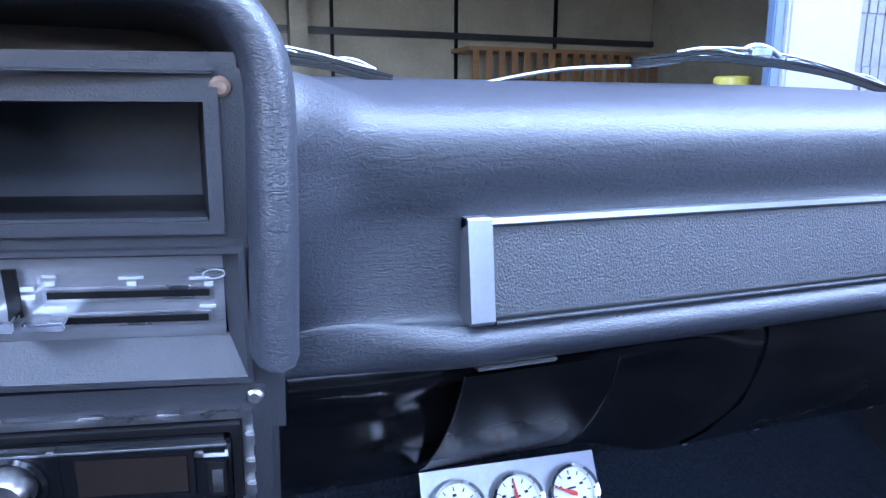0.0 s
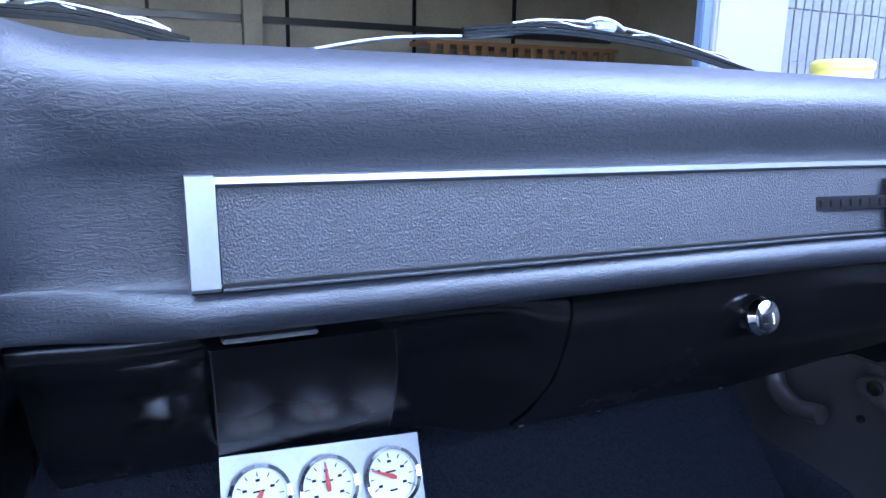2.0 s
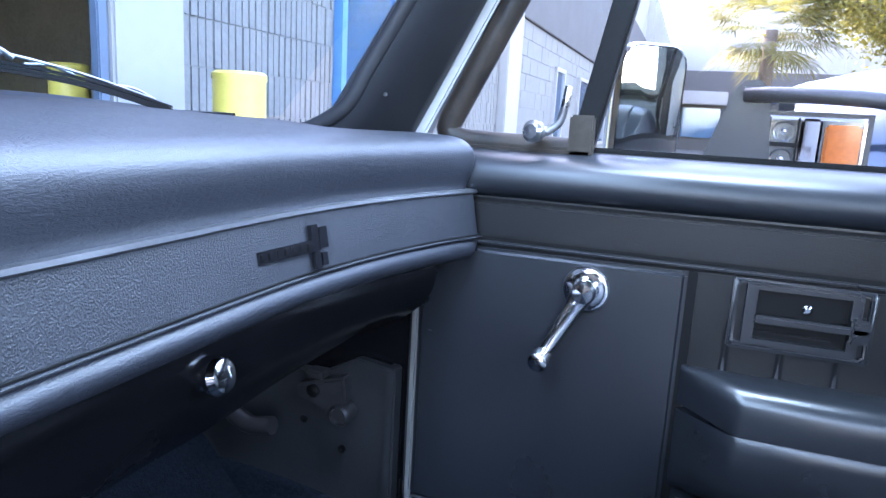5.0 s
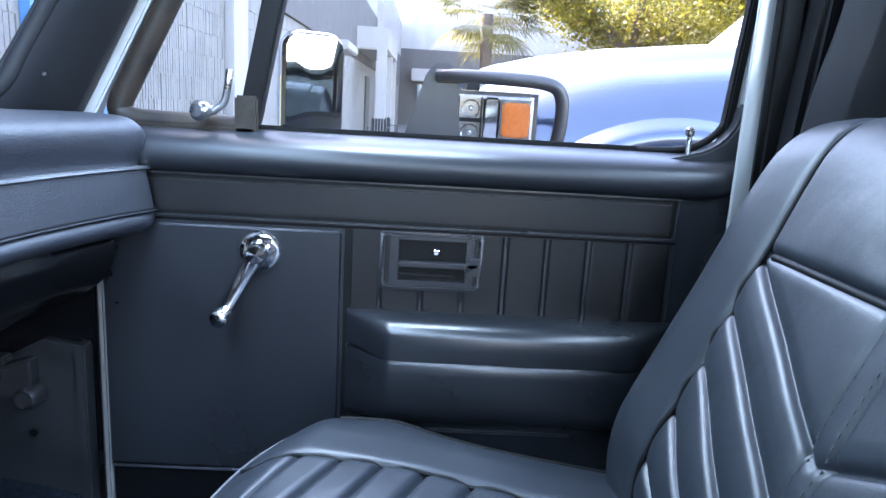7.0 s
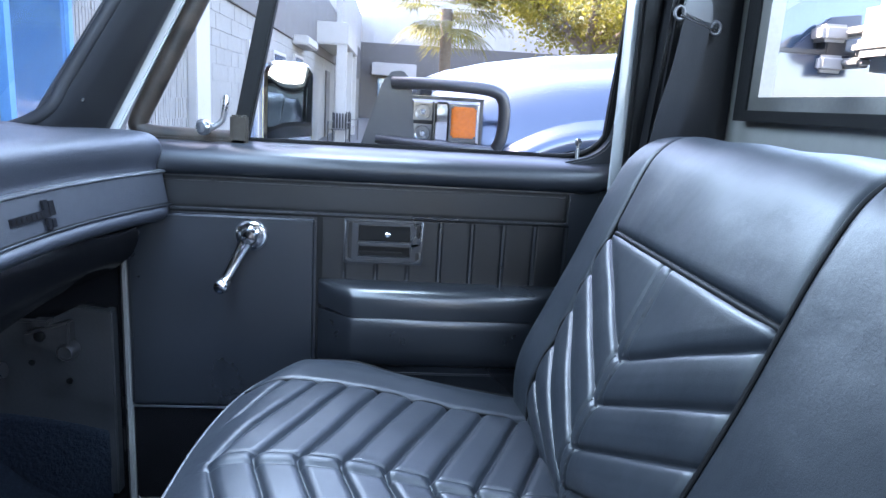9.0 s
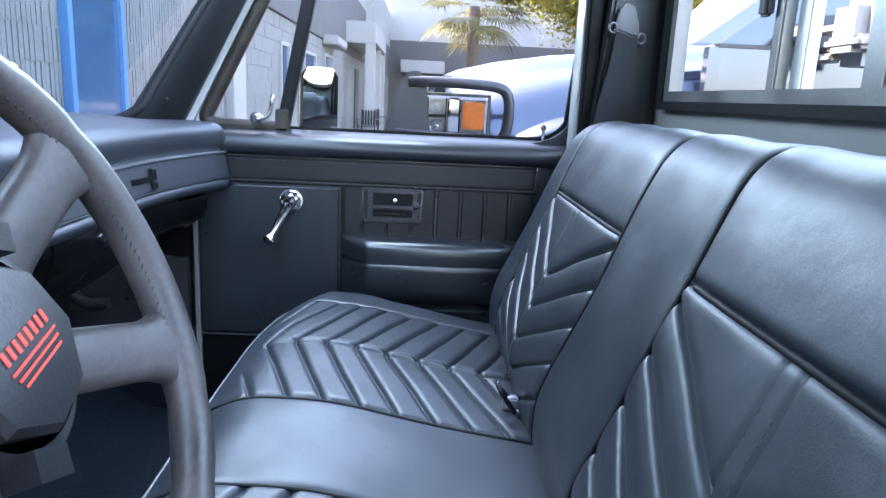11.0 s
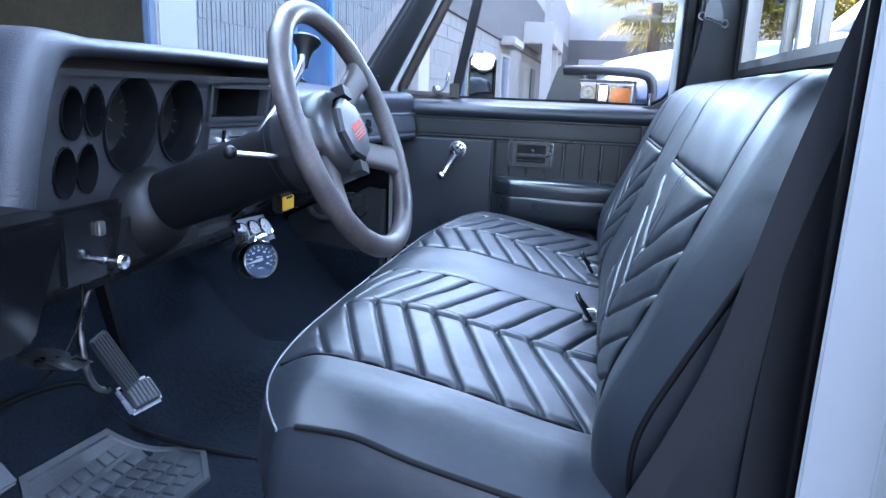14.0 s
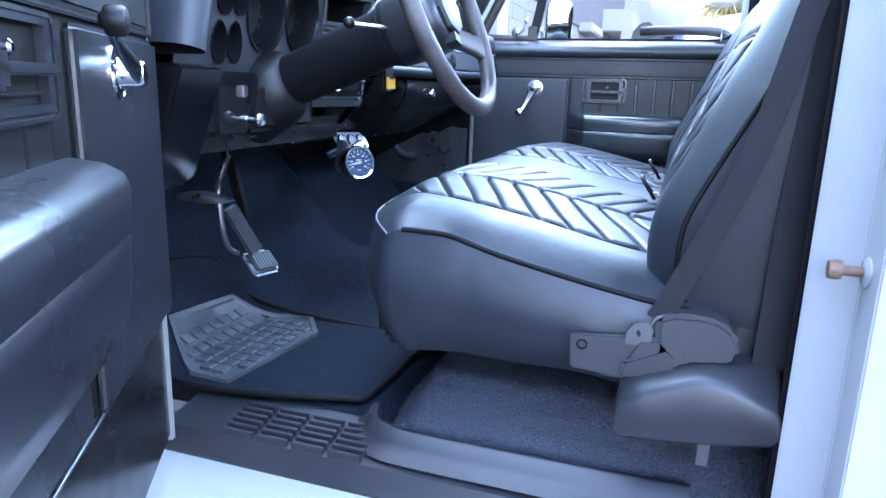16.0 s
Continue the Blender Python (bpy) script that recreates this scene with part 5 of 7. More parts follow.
    P("sweep_seal", bx(*X(0.866, 0.872), -0.06, 0.60, 1.234, 1.246, 0.002), RUBBER)
    # vent latch
    lt = P("vent_latch", lathe((0.838 * sx, 0.665, 1.262), (-sx, 0.3, 0), [(0.006, -0.02), (0.008, 0.0), (0.013, 0.006), (0.014, 0.016), (0.009, 0.022), (0, 0.023)], 18), STEEL, d, "aged metal vent latch")
    tube([(0.842 * sx, 0.655, 1.262), (0.84 * sx, 0.64, 1.275), (0.838 * sx, 0.634, 1.30), (0.84 * sx, 0.632, 1.318)], 0.005, STEEL, "latch_handle", lt)
    # glass
    for poly, nm in (([(0.59, 1.20), (-0.062, 1.20), (-0.105, 1.76), (0.49, 1.76)], "side_glass"), ([(0.82, 1.245), (0.615, 1.245), (0.515, 1.74), (0.555, 1.74)], "vent_glass")):
        bm = bmesh.new()
        bm.faces.new([bm.verts.new((0.873 * sx, y, z)) for y, z in poly])
        g = P(nm, bm, GLASS, d, "clear side window glass")
        g.visible_shadow = False
    return d


door_r = truck_door(1)
door_l = truck_door(-1)
OPEN = radians(60)
m = Matrix.Translation((-0.846, 0.778, 0.741)) @ Matrix.Rotation(-OPEN, 4, "Z")
door_l.matrix_basis = m

# outside mirror on the passenger door
mir = thing("door_mirror", (0.93, 0.60, 1.22), "chrome rounded door mirror with clear reflections", "mirror")
MX, MY, MZ = 1.02, 0.553, 1.303
mm = Matrix.Translation((MX, MY, MZ)) @ Matrix.Rotation(radians(-57), 4, "Z") @ Matrix.Rotation(radians(1), 4, "X")


def round_plate(w, h, r):
    return [(sx * (w - r) + r * math.cos(a), sz * (h - r) + r * math.sin(a)) for k, (sx, sz) in enumerate(((1, 1), (-1, 1), (-1, -1), (1, -1))) for a in np.linspace(k, k + 1, 9) * math.pi / 2]


def bowl(levels):
    """Rounded plates of shrinking size, one behind the other, closed at the back."""
    rows = [[tuple(mm @ Vector((x, y, z))) for x, z in round_plate(w, h, r)] for w, h, r, y in levels]
    return rows + [[tuple(np.mean(rows[-1], 0))] * len(rows[-1])]


sheet(bowl([(0.047, 0.081, 0.024, -0.012), (0.049, 0.084, 0.026, -0.015), (0.051, 0.087, 0.028, -0.010), (0.052, 0.088, 0.028, 0.004), (0.047, 0.081, 0.026, 0.026), (0.032, 0.060, 0.022, 0.042)]), CHROME, "housing", mir, "polished chrome mirror housing", loop=True, angle=50)
MIRROR = material("mirror_silver", (0.5, 0.52, 0.55), 0.02, metal=1, vary=0.01, rvary=0.01)
bulge = [(k, -0.0138 - 0.0016 * (1 - k * k)) for k in (1.0, 0.9, 0.78, 0.64, 0.48, 0.3, 0.12)]
rows = [[tuple(mm @ Vector((x * k, y, z * k))) for x, z in round_plate(0.0475, 0.0815, 0.024)] for k, y in bulge]
rows.append([tuple(mm @ Vector((0, -0.0154, 0)))] * len(rows[0]))
sheet(rows, MIRROR, "mirror_glass", mir, "slightly domed mirror glass", loop=True, angle=60)
tube([(0.90, 0.60, 1.19), (0.97, 0.60, 1.18), (1.03, 0.59, 1.22), (1.04, 0.58, 1.27)], 0.009, CHROME, "arm", mir, "chrome mirror arm")

# ---- rear window ----
rear = thing("rear_window", (0, -0.235, 1.325), "sliding rear window with aged aluminium frame", "window", kind="structure")
part("gasket", framed([(-0.68, 1.327), (0.68, 1.327), (0.68, 1.70), (-0.68, 1.70)], [(-0.645, 1.344), (0.645, 1.344), (0.645, 1.67), (-0.645, 1.67)], -0.236, -0.212, "y"), RUBBER, rear, "black rubber gasket")
part("outer_frame", framed([(-0.648, 1.340), (0.648, 1.340), (0.648, 1.672), (-0.648, 1.672)], [(-0.618, 1.364), (0.618, 1.364), (0.618, 1.65), (-0.618, 1.65)], -0.238, -0.216, "y"), ALU, rear, "aged aluminium frame")
for x, w in ((0.216, 0.012), (-0.017, 0.021), (-0.264, 0.016)):
    part("mullion", bx(x - w, x + w, -0.240, -0.219, 1.36, 1.655, 0.003), ALU, rear, "aluminium window upright")
part("slide_stile", bx(0.172, 0.204, -0.262, -0.241, 1.36, 1.655, 0.003), PALEAL, rear, "slider stile with sunlight in its pale colour")
part("slider_handle", bx(0.226, 0.250, -0.218, -0.203, 1.468, 1.60, 0.004), DARK, rear, "dark slider handle")
for i, (a, b) in enumerate(((0.203, 0.62), (-0.035, 0.203), (-0.27, -0.05), (-0.62, -0.30))):
    bm = bmesh.new()
    bm.faces.new([bm.verts.new(v) for v in ((a, -0.230, 1.36), (b, -0.230, 1.36), (b, -0.230, 1.655), (a, -0.230, 1.655))])
    g = part("pane", bm, GLASS, rear)
    g.visible_shadow = False

# ---- seat belts ----


def belt(sx):
    b = thing("seat_belt", (0.70 * sx, -0.02, 0.62), "black seat belt with anchor loop and retractor housing" if sx < 0 else "black seat belt hanging from its pillar loop", "seat belt", "seat belts")
    gy, gz = -0.146, 1.482
    d0, d1 = (0.712, 0.718) if sx > 0 else (-0.718, -0.712)
    part("guide_plate", prism([(gy + 0.028, gz + 0.010), (gy - 0.028, gz - 0.008), (gy - 0.024, gz + 0.022), (gy - 0.012, gz + 0.056), (gy + 0.008, gz + 0.062), (gy + 0.020, gz + 0.046)], d0, d1, bevel=0.002), COVER, b, "black plastic belt guide loop")
    for dy, dz in ((0.031, 0.010), (-0.032, -0.010)):
        ring = [(0.713 * sx, gy + dy + 0.008 * math.cos(a), gz + dz + 0.010 * math.sin(a)) for a in np.arange(8) * math.pi / 4]
        tube(ring, 0.0028, DKGREY, "guide_ring", b, "worn steel ring", n=8, closed=True)
    tube([(0.712 * sx, gy + 0.030, gz + 0.006), (0.712 * sx, gy - 0.030, gz - 0.014)], 0.003, BLACKM, "guide_bar", b)
    strap([(0.711 * sx, gy, gz), (0.711 * sx, gy + (0.010 if sx > 0 else 0.02), gz - 0.08), (0.712 * sx, gy + (0.031 if sx > 0 else 0.06), 1.29), (0.720 * sx, gy + (0.06 if sx > 0 else 0.09), 1.0), (0.735 * sx, gy + (0.08 if sx > 0 else 0.10), 0.745)], 0.047, (0, 1, 0.25), BELT, "webbing", b, "black belt webbing")
    if sx < 0:
        strap([(-0.722, gy + 0.02, gz - 0.01), (-0.730, -0.085, 1.36), (-0.740, -0.036, 1.19), (-0.740, 0.006, 1.01), (-0.739, 0.073, 0.838), (-0.739, 0.095, 0.79)], 0.029, (0.2, 1, 0.2), BELT, "outer_webbing", b, "black belt webbing")
        part("anchor_tongue", prism([(0.131, 0.758), (0.131, 0.772), (0.122, 0.788), (0.104, 0.791), (0.098, 0.78), (0.100, 0.758)], -0.7555, -0.7515), DKGREY, b, "grey steel belt tongue")
        part("tongue_slot", prism([(0.119, 0.7755), (0.1155, 0.780), (0.1125, 0.774), (0.1155, 0.7695)], -0.7562, -0.7550), INK, b)
        tube([(-0.742, 0.104, 0.752), (-0.744, 0.100, 0.786), (-0.742, 0.088, 0.797), (-0.742, 0.080, 0.785), (-0.740, 0.088, 0.752)], 0.0026, DKGREY, "ring", b, "bent steel loop")
    rings = []
    for y, zo, zt, zb in ((0.134, 0.690, 0.700, 0.650), (0.131, 0.700, 0.711, 0.644), (0.10, 0.716, 0.724, 0.645), (0.045, 0.740, 0.744, 0.650), (0.03, 0.743, 0.747, 0.651), (0.0, 0.737, 0.748, 0.655), (-0.05, 0.720, 0.748, 0.664), (-0.056, 0.710, 0.740, 0.67)):
        rings.append([(x * -sx * -1, y, z) for x, z in ((0.70, zt), (0.74, zt + 0.002), (0.765, (zt * 2 + zo) / 3 + 0.001), (0.782, zo), (0.789, zo - 0.006), (0.792, zo - 0.014), (0.794, zb + 0.008), (0.789, zb + 0.002), (0.78, zb), (0.70, zb))])
    rings = [[tuple(np.mean(rings[0], 0))] * 10] + rings + [[tuple(np.mean(rings[-1], 0))] * 10]
    sheet(rings, COVER, "retractor_cover", b, "black plastic retractor cover", loop=True, angle=50)
    part("buckle_boot", prism([(0.138, 0.708), (0.132, 0.736), (0.080, 0.762), (0.066, 0.752), (0.062, 0.72)], *((-0.760, -0.715) if sx < 0 else (0.715, 0.760)), bevel=0.005), COVER, b, "black belt boot")
    if sx < 0:
        part("boot_neck", prism([(0.132, 0.715), (0.128, 0.745), (0.116, 0.768), (0.086, 0.772), (0.070, 0.756), (0.070, 0.72)], -0.757, -0.715, bevel=0.006), COVER, b, "soft black boot neck")
        part("floor_bracket", prism([(0.028, 0.600), (0.014, 0.600), (0.012, 0.650), (0.028, 0.650)], -0.745, -0.741, bevel=0.001), DKGREY, b, "grey steel floor bracket")
    return b


belt(-1)
belt(1)
# ---- gauges, pedals, mats ----


def small_gauge(parent, c, ax, r, n_ticks, face, needle_deg, ring=CHROME):
    """A round gauge: chrome ring, face, ticks, red needle."""
    ax = Vector(ax).normalized()
    q = Matrix.Translation(c) @ ax.to_track_quat("Z", "Y").to_matrix().to_4x4()
    body = part("gauge", lathe(c, ax, [(r * 0.98, -0.045), (r * 0.98, -0.004), (r * 1.14, -0.002), (r * 1.16, 0.004), (r * 1.1, 0.009), (r * 0.97, 0.008), (r * 0.94, 0.003)], 36), ring, parent, "chrome-ringed round gauge")
    part("dial", lathe(c, ax, [(0, 0.002), (r * 0.95, 0.002)], 32), face, body, "white dial" if face is FACE else "dark dial")
    ink = INK if face is FACE else PALE
    for k in range(n_ticks):
        a = radians(-120 + 240 * k / (n_ticks - 1))
        bm = bmesh.new()
        bmesh.ops.create_cube(bm, size=1, matrix=q @ Matrix.Rotation(-a, 4, "Z") @ Matrix.Translation((0, r * 0.78, 0.0026)) @ Matrix.Diagonal((r * 0.035, r * 0.16, 0.0006, 1)))
        part("tick", bm, ink, body)
        if k % 2 == 0:
            bm = bmesh.new()
            bmesh.ops.create_cube(bm, size=1, matrix=q @ Matrix.Translation((math.sin(a) * r * 0.56, math.cos(a) * r * 0.56, 0.0026)) @ Matrix.Diagonal((r * 0.16, r * 0.1, 0.0005, 1)))
            part("numeral_bar", bm, ink, body)
    for zz, w in ((0.18, 0.42), (-0.5, 0.3)):
        bm = bmesh.new()
        bmesh.ops.create_cube(bm, size=1, matrix=q @ Matrix.Translation((0, zz * r, 0.0026)) @ Matrix.Diagonal((r * w, r * 0.07, 0.0005, 1)))
        part("caption_bar", bm, ink, body)
    a = radians(needle_deg)
    bm = bmesh.new()
    nd = q @ Matrix.Rotation(-a, 4, "Z")
    vs = [bm.verts.new(nd @ Vector(v)) for v in ((-r * 0.07, -r * 0.2, 0.0045), (r * 0.07, -r * 0.2, 0.0045), (r * 0.1, 0, 0.0045), (r * 0.02, r * 0.85, 0.0045), (-r * 0.02, r * 0.85, 0.0045), (-r * 0.1, 0, 0.0045))]
    bm.faces.new(vs)
    bmesh.ops.solidify(bm, geom=list(bm.faces), thickness=0.0006)
    part("needle", bm, RED if face is FACE else PALE, body, "red needle" if face is FACE else "pale needle")
    return body


gp = thing("gauge_panel", (0.08, 0.96, 0.87), "chrome triple gauge panel hung under the dashboard by a black bracket", "gauges")
GA, GB = Vector((-0.008, 0.950, 0.948)), Vector((0.161, 0.950, 0.938))
ux = (GB - GA).normalized()
fn = Vector((0.0, -0.86, 0.5)).normalized()
fn = (fn - ux * fn.dot(ux)).normalized()
uz = fn.cross(ux)
if uz.z < 0:
    uz = -uz
q = Matrix((ux, uz, fn)).transposed().to_4x4()
mid = (GA + GB) / 2
W = (GB - GA).length
bm = bmesh.new()
bmesh.ops.create_cube(bm, size=1, matrix=Matrix.Translation(mid - uz * 0.034 - fn * 0.001) @ q @ Matrix.Diagonal((W, 0.068, 0.002, 1)))
part("face_plate", bm, GAUGEP, gp, "chrome face plate")
for k, nd in enumerate((-150, 0, -65)):
    small_gauge(gp, tuple(mid - uz * 0.034 + ux * (k - 1) * 0.0555), tuple(fn), 0.0225, 9, FACE, nd)
# black bracket plate sloping up to the dash
PLATE = smooth_line([(0.826, 1.082, 0), (0.848, 1.05, 0), (0.880, 1.012, 0), (0.915, 0.978, 0), (0.950, 0.949, 0)], 5)
top, under = [], []
for k, (y, z, _) in enumerate(PLATE):
    t = k / (len(PLATE) - 1)
    x0, x1 = -0.019 + 0.011 * t, 0.096 + 0.039 * t
    top.append([(x, y, z + 0.004 * (0.5 - abs(u - 0.5)) * t) for u, x in zip(np.linspace(0, 1, 9), np.linspace(x0, x1, 9))])
top = [[(p[0], p[1] + 0.004, p[2] - 0.003) for p in top[0]]] + top
sheet(top, PLATEB, "bracket", gp, "glossy black bent sheet bracket", angle=60)
for e in (0, -1):
    tube([row[e] for row in top[1::3]], 0.0009, BLACKM, "bracket_edge", gp)
part("bracket_tab", bx(-0.012, 0.045, 0.822, 0.85, 1.086, 1.089, 0.001), DKGREY, gp)

tach = thing("tachometer", (-0.03, 0.88, 0.84), "chrome tachometer pod under the dashboard", "gauges")
TC = Vector((-0.055, 0.85, 0.879))
ta = Vector((-0.55, -0.80, 0.18)).normalized()
part("cup", lathe(TC, ta, [(0, -0.075), (0.028, -0.07), (0.038, -0.05), (0.042, -0.004)], 30), CHROME, tach, "chrome cup")
small_gauge(tach, tuple(TC), tuple(ta), 0.037, 13, DIALB, -100)
part("mount_band", lathe(TC - ta * 0.035, ta, [(0.0425, -0.012), (0.0425, 0.012)], 30), STEEL, tach)
part("mount_foot", bx(-0.03, -0.005, 0.90, 0.925, 0.90, 0.93, 0.004), DKGREY, tach)
part("shift_light", lathe(TC + Vector((0.034, 0.012, 0.036)), ta, [(0, -0.04), (0.012, -0.035), (0.018, -0.01), (0.019, 0.004), (0.016, 0.006), (0, 0.006)], 22), CHROME, tach, "small chrome shift light pod")

gas = thing("gas_pedal", (-0.40, 0.98, FLOOR + 0.03), "worn black ribbed gas pedal on its arm", "pedal")
pm = Matrix.Translation((-0.400, 0.958, 0.760)) @ Matrix.Rotation(radians(-14), 4, "Y") @ Matrix.Rotation(radians(-25), 4, "X")
bm = bx(-0.022, 0.022, -0.005, 0.005, -0.058, 0.058, 0.004)
bm.transform(pm)
part("pad", bm, COVER, gas, "ribbed rubber pad")
for i in range(6):
    bm = bx(-0.019 + i * 0.0068, -0.0155 + i * 0.0068, -0.008, -0.004, -0.053, 0.053, 0.001)
    bm.transform(pm)
    part("rib", bm, COVER, gas)
tube([(-0.475, 0.93, 0.93), (-0.484, 0.95, 0.867), (-0.480, 0.95, 0.785), (-0.455, 0.955, 0.735), (-0.425, 0.955, 0.715)], 0.006, STEEL, "arm", gas, "bright bent steel arm")
brake = thing("brake_pedal", (-0.365, 0.93, 0.64), "worn steel-edged rubber brake pedal", "pedal")
pm = Matrix.Translation((-0.366, 0.938, 0.682)) @ Matrix.Rotation(radians(6), 4, "Y") @ Matrix.Rotation(radians(-40), 4, "X")
bm = bx(-0.047, 0.047, -0.006, 0.006, -0.030, 0.030, 0.006)
bm.transform(pm)
part("rim", bm, STEEL, brake, "bright steel edge")
bm = bx(-0.041, 0.041, -0.012, -0.002, -0.024, 0.024, 0.005)
bm.transform(pm)
part("pad", bm, MATRUB, brake, "worn rubber pad")
for i in range(7):
    bm = bx(-0.036 + i * 0.0108, -0.030 + i * 0.0108, -0.0145, -0.010, -0.020, 0.020, 0.001)
    bm.transform(pm)
    part("rib", bm, MATRUB, brake)
part("arm", prism([(0.945, 0.69), (0.962, 0.69), (1.03, 0.95), (1.005, 0.95)], -0.372, -0.358), BLACKM, brake)
park = thing("parking_brake", (-0.66, 0.93, 0.62), "small ribbed parking brake pedal", "pedal")
pm = Matrix.Translation((-0.645, 0.99, 0.66)) @ Matrix.Rotation(radians(-45), 4, "X")
bm = bx(-0.03, 0.03, -0.006, 0.006, -0.025, 0.025, 0.004)
bm.transform(pm)
part("pad", bm, MATRUB, park)
part("arm", prism([(0.99, 0.66), (1.005, 0.66), (1.04, 0.92), (1.02, 0.92)], -0.652, -0.638), BLACKM, park)
rel = thing("hood_release", (-0.66, 0.83, 0.86), "pale metal release handle under the dash", "handle")
part("handle", prism([(0.80, 0.872), (0.86, 0.885), (0.90, 0.882), (0.90, 0.87), (0.86, 0.868)], -0.67, -0.63, bevel=0.003), STEEL, rel)
tube([(-0.60, 0.84, 0.985), (-0.605, 0.84, 0.93), (-0.64, 0.85, 0.87), (-0.66, 0.87, 0.84)], 0.002, INK, "cable", rel)

# floor mat: carpet field with a ribbed rubber heel pad
mat_ = thing("floor_mat", (-0.45, 0.8, FLOOR), "black carpet floor mat with worn ribbed rubber heel pad", "floor mat")
out = smooth_line([(-0.30, 0.565, 0), (-0.31, 1.0, 0), (-0.36, 1.10, 0), (-0.62, 1.10, 0), (-0.665, 1.0, 0), (-0.69, 0.83, 0), (-0.64, 0.60, 0), (-0.60, 0.56, 0), (-0.40, 0.555, 0)], 6, True)


def lift(x, y):
    return FLOOR + 0.012 + 0.30 * float(sstep(y, 0.92, 1.30)) + 0.10 * float(np.exp(-((x - 0.02) / 0.17) ** 4)) * float(sstep(y, 0.3, 0.8))


c = out[:, :2].mean(0)
rows = [[(c[0] + (p[0] - c[0]) * t, c[1] + (p[1] - c[1]) * t, lift(c[0] + (p[0] - c[0]) * t, c[1] + (p[1] - c[1]) * t)) for p in out] for t in np.linspace(0.02, 1, 14)]
sheet(rows, CARPET, "carpet_field", mat_, "short black carpet", loop=True, angle=180)
tube([(p[0], p[1], lift(p[0], p[1])) for p in out[::3]], 0.006, RUBBER, "bound_edge", mat_, "black bound edge", closed=True)
HP = [(-0.30, 0.845), (-0.385, 0.785), (-0.665, 0.815), (-0.66, 0.90), (-0.56, 1.03), (-0.36, 1.02), (-0.30, 0.90)]


HPD = [tuple(np.array(a) + (np.array(b) - np.array(a)) * k / 8) for a, b in zip(HP, HP[1:] + HP[:1]) for k in range(8)]


def heel(p, t, dz):
    cx, cy = -0.48, 0.90
    x, y = cx + (p[0] - cx) * t, cy + (p[1] - cy) * t
    return (x, y, lift(x, y) + dz)


rows = [[heel(p, t, dz) for p in HPD] for t, dz in [(1.0, 0.0), (0.99, 0.007), (0.92, 0.007), (0.91, 0.003)] + [(t, 0.003) for t in np.linspace(0.88, 0.02, 30)]]
hp = sheet(rows, MATRUB, "heel_pad", mat_, "worn grey-black rubber heel pad", loop=True, angle=25)


def within(x, y, k):
    s = True
    pts = [(-0.48 + (p[0] + 0.48) * k, 0.90 + (p[1] - 0.90) * k) for p in HP]
    sign = 0
    for i in range(len(pts)):
        (x0, y0), (x1, y1) = pts[i], pts[(i + 1) % len(pts)]
        cr = (x1 - x0) * (y - y0) - (y1 - y0) * (x - x0)
        if sign == 0:
            sign = 1 if cr > 0 else -1
        if cr * sign < 0:
            return False
    return True


tread = None
for i in range(12):
    for j in range(8):
        x = -0.655 + i * 0.030 + (0.004 if j % 2 else 0)
        y = 0.795 + j * 0.031
        if within(x, y, 0.84):
            sl = (lift(x, y + 0.01) - lift(x, y - 0.01)) / 0.02
            if tread is None:
                o = part("tread_block", bx(-0.0125, 0.0125, -0.0125, 0.0125, -0.003, 0.003, 0.0012, 1), MATRUB, hp)
                tread = o.data
            else:
                o = hang(new("tread_block", tread), hp)
            o.matrix_basis = Matrix.Translation((x, y, lift(x, y) + 0.0052)) @ Matrix.Rotation(math.atan(sl), 4, "X")

# scuff plate on the driver's sill
scuff = thing("scuff_plate", (-0.73, 0.65, FLOOR - 0.03), "black ribbed plastic scuff plate on the door sill", "sill plate")
part("plate", prism([(-0.655, FLOOR - 0.003), (-0.675, FLOOR - 0.001), (-0.775, FLOOR - 0.018), (-0.783, FLOOR - 0.040), (-0.792, FLOOR - 0.052), (-0.792, FLOOR - 0.058), (-0.66, FLOOR - 0.012)], -0.10, 0.86, "y"), COVER, scuff, "black plastic sill cover")
for i in range(4):
    for j in range(6):
        y = 0.50 + i * 0.064
        x = -0.698 - j * 0.0145
        part("rib", bx(x - 0.004, x + 0.004, y, y + 0.056, FLOOR - 0.012 - j * 0.0024, FLOOR + 0.006 - j * 0.0024, 0.001), COVER, scuff)
# raised carpet under the seat
rows = []
for v in np.linspace(0, 1, 40):
    row = []
    for u in np.linspace(0, 1, 50):
        x, y = -0.712 + u * 0.55, -0.12 + v * 0.61
        h = min(1.0, (u * 0.55) / 0.085) ** 0.6 * min(1.0, (1 - v) * 0.61 / 0.06) ** 0.6
        row.append((x, y, FLOOR + 0.002 + 0.085 * h + 0.004 * noise.noise((x * 30, y * 30, 1.0))))
    rows.append(row)
sheet(rows, UNDERC, "carpet_riser", cab, "fuzzy black carpet raised under the seat", angle=180)
rs = np.random.RandomState(5)
verts, faces = [], []
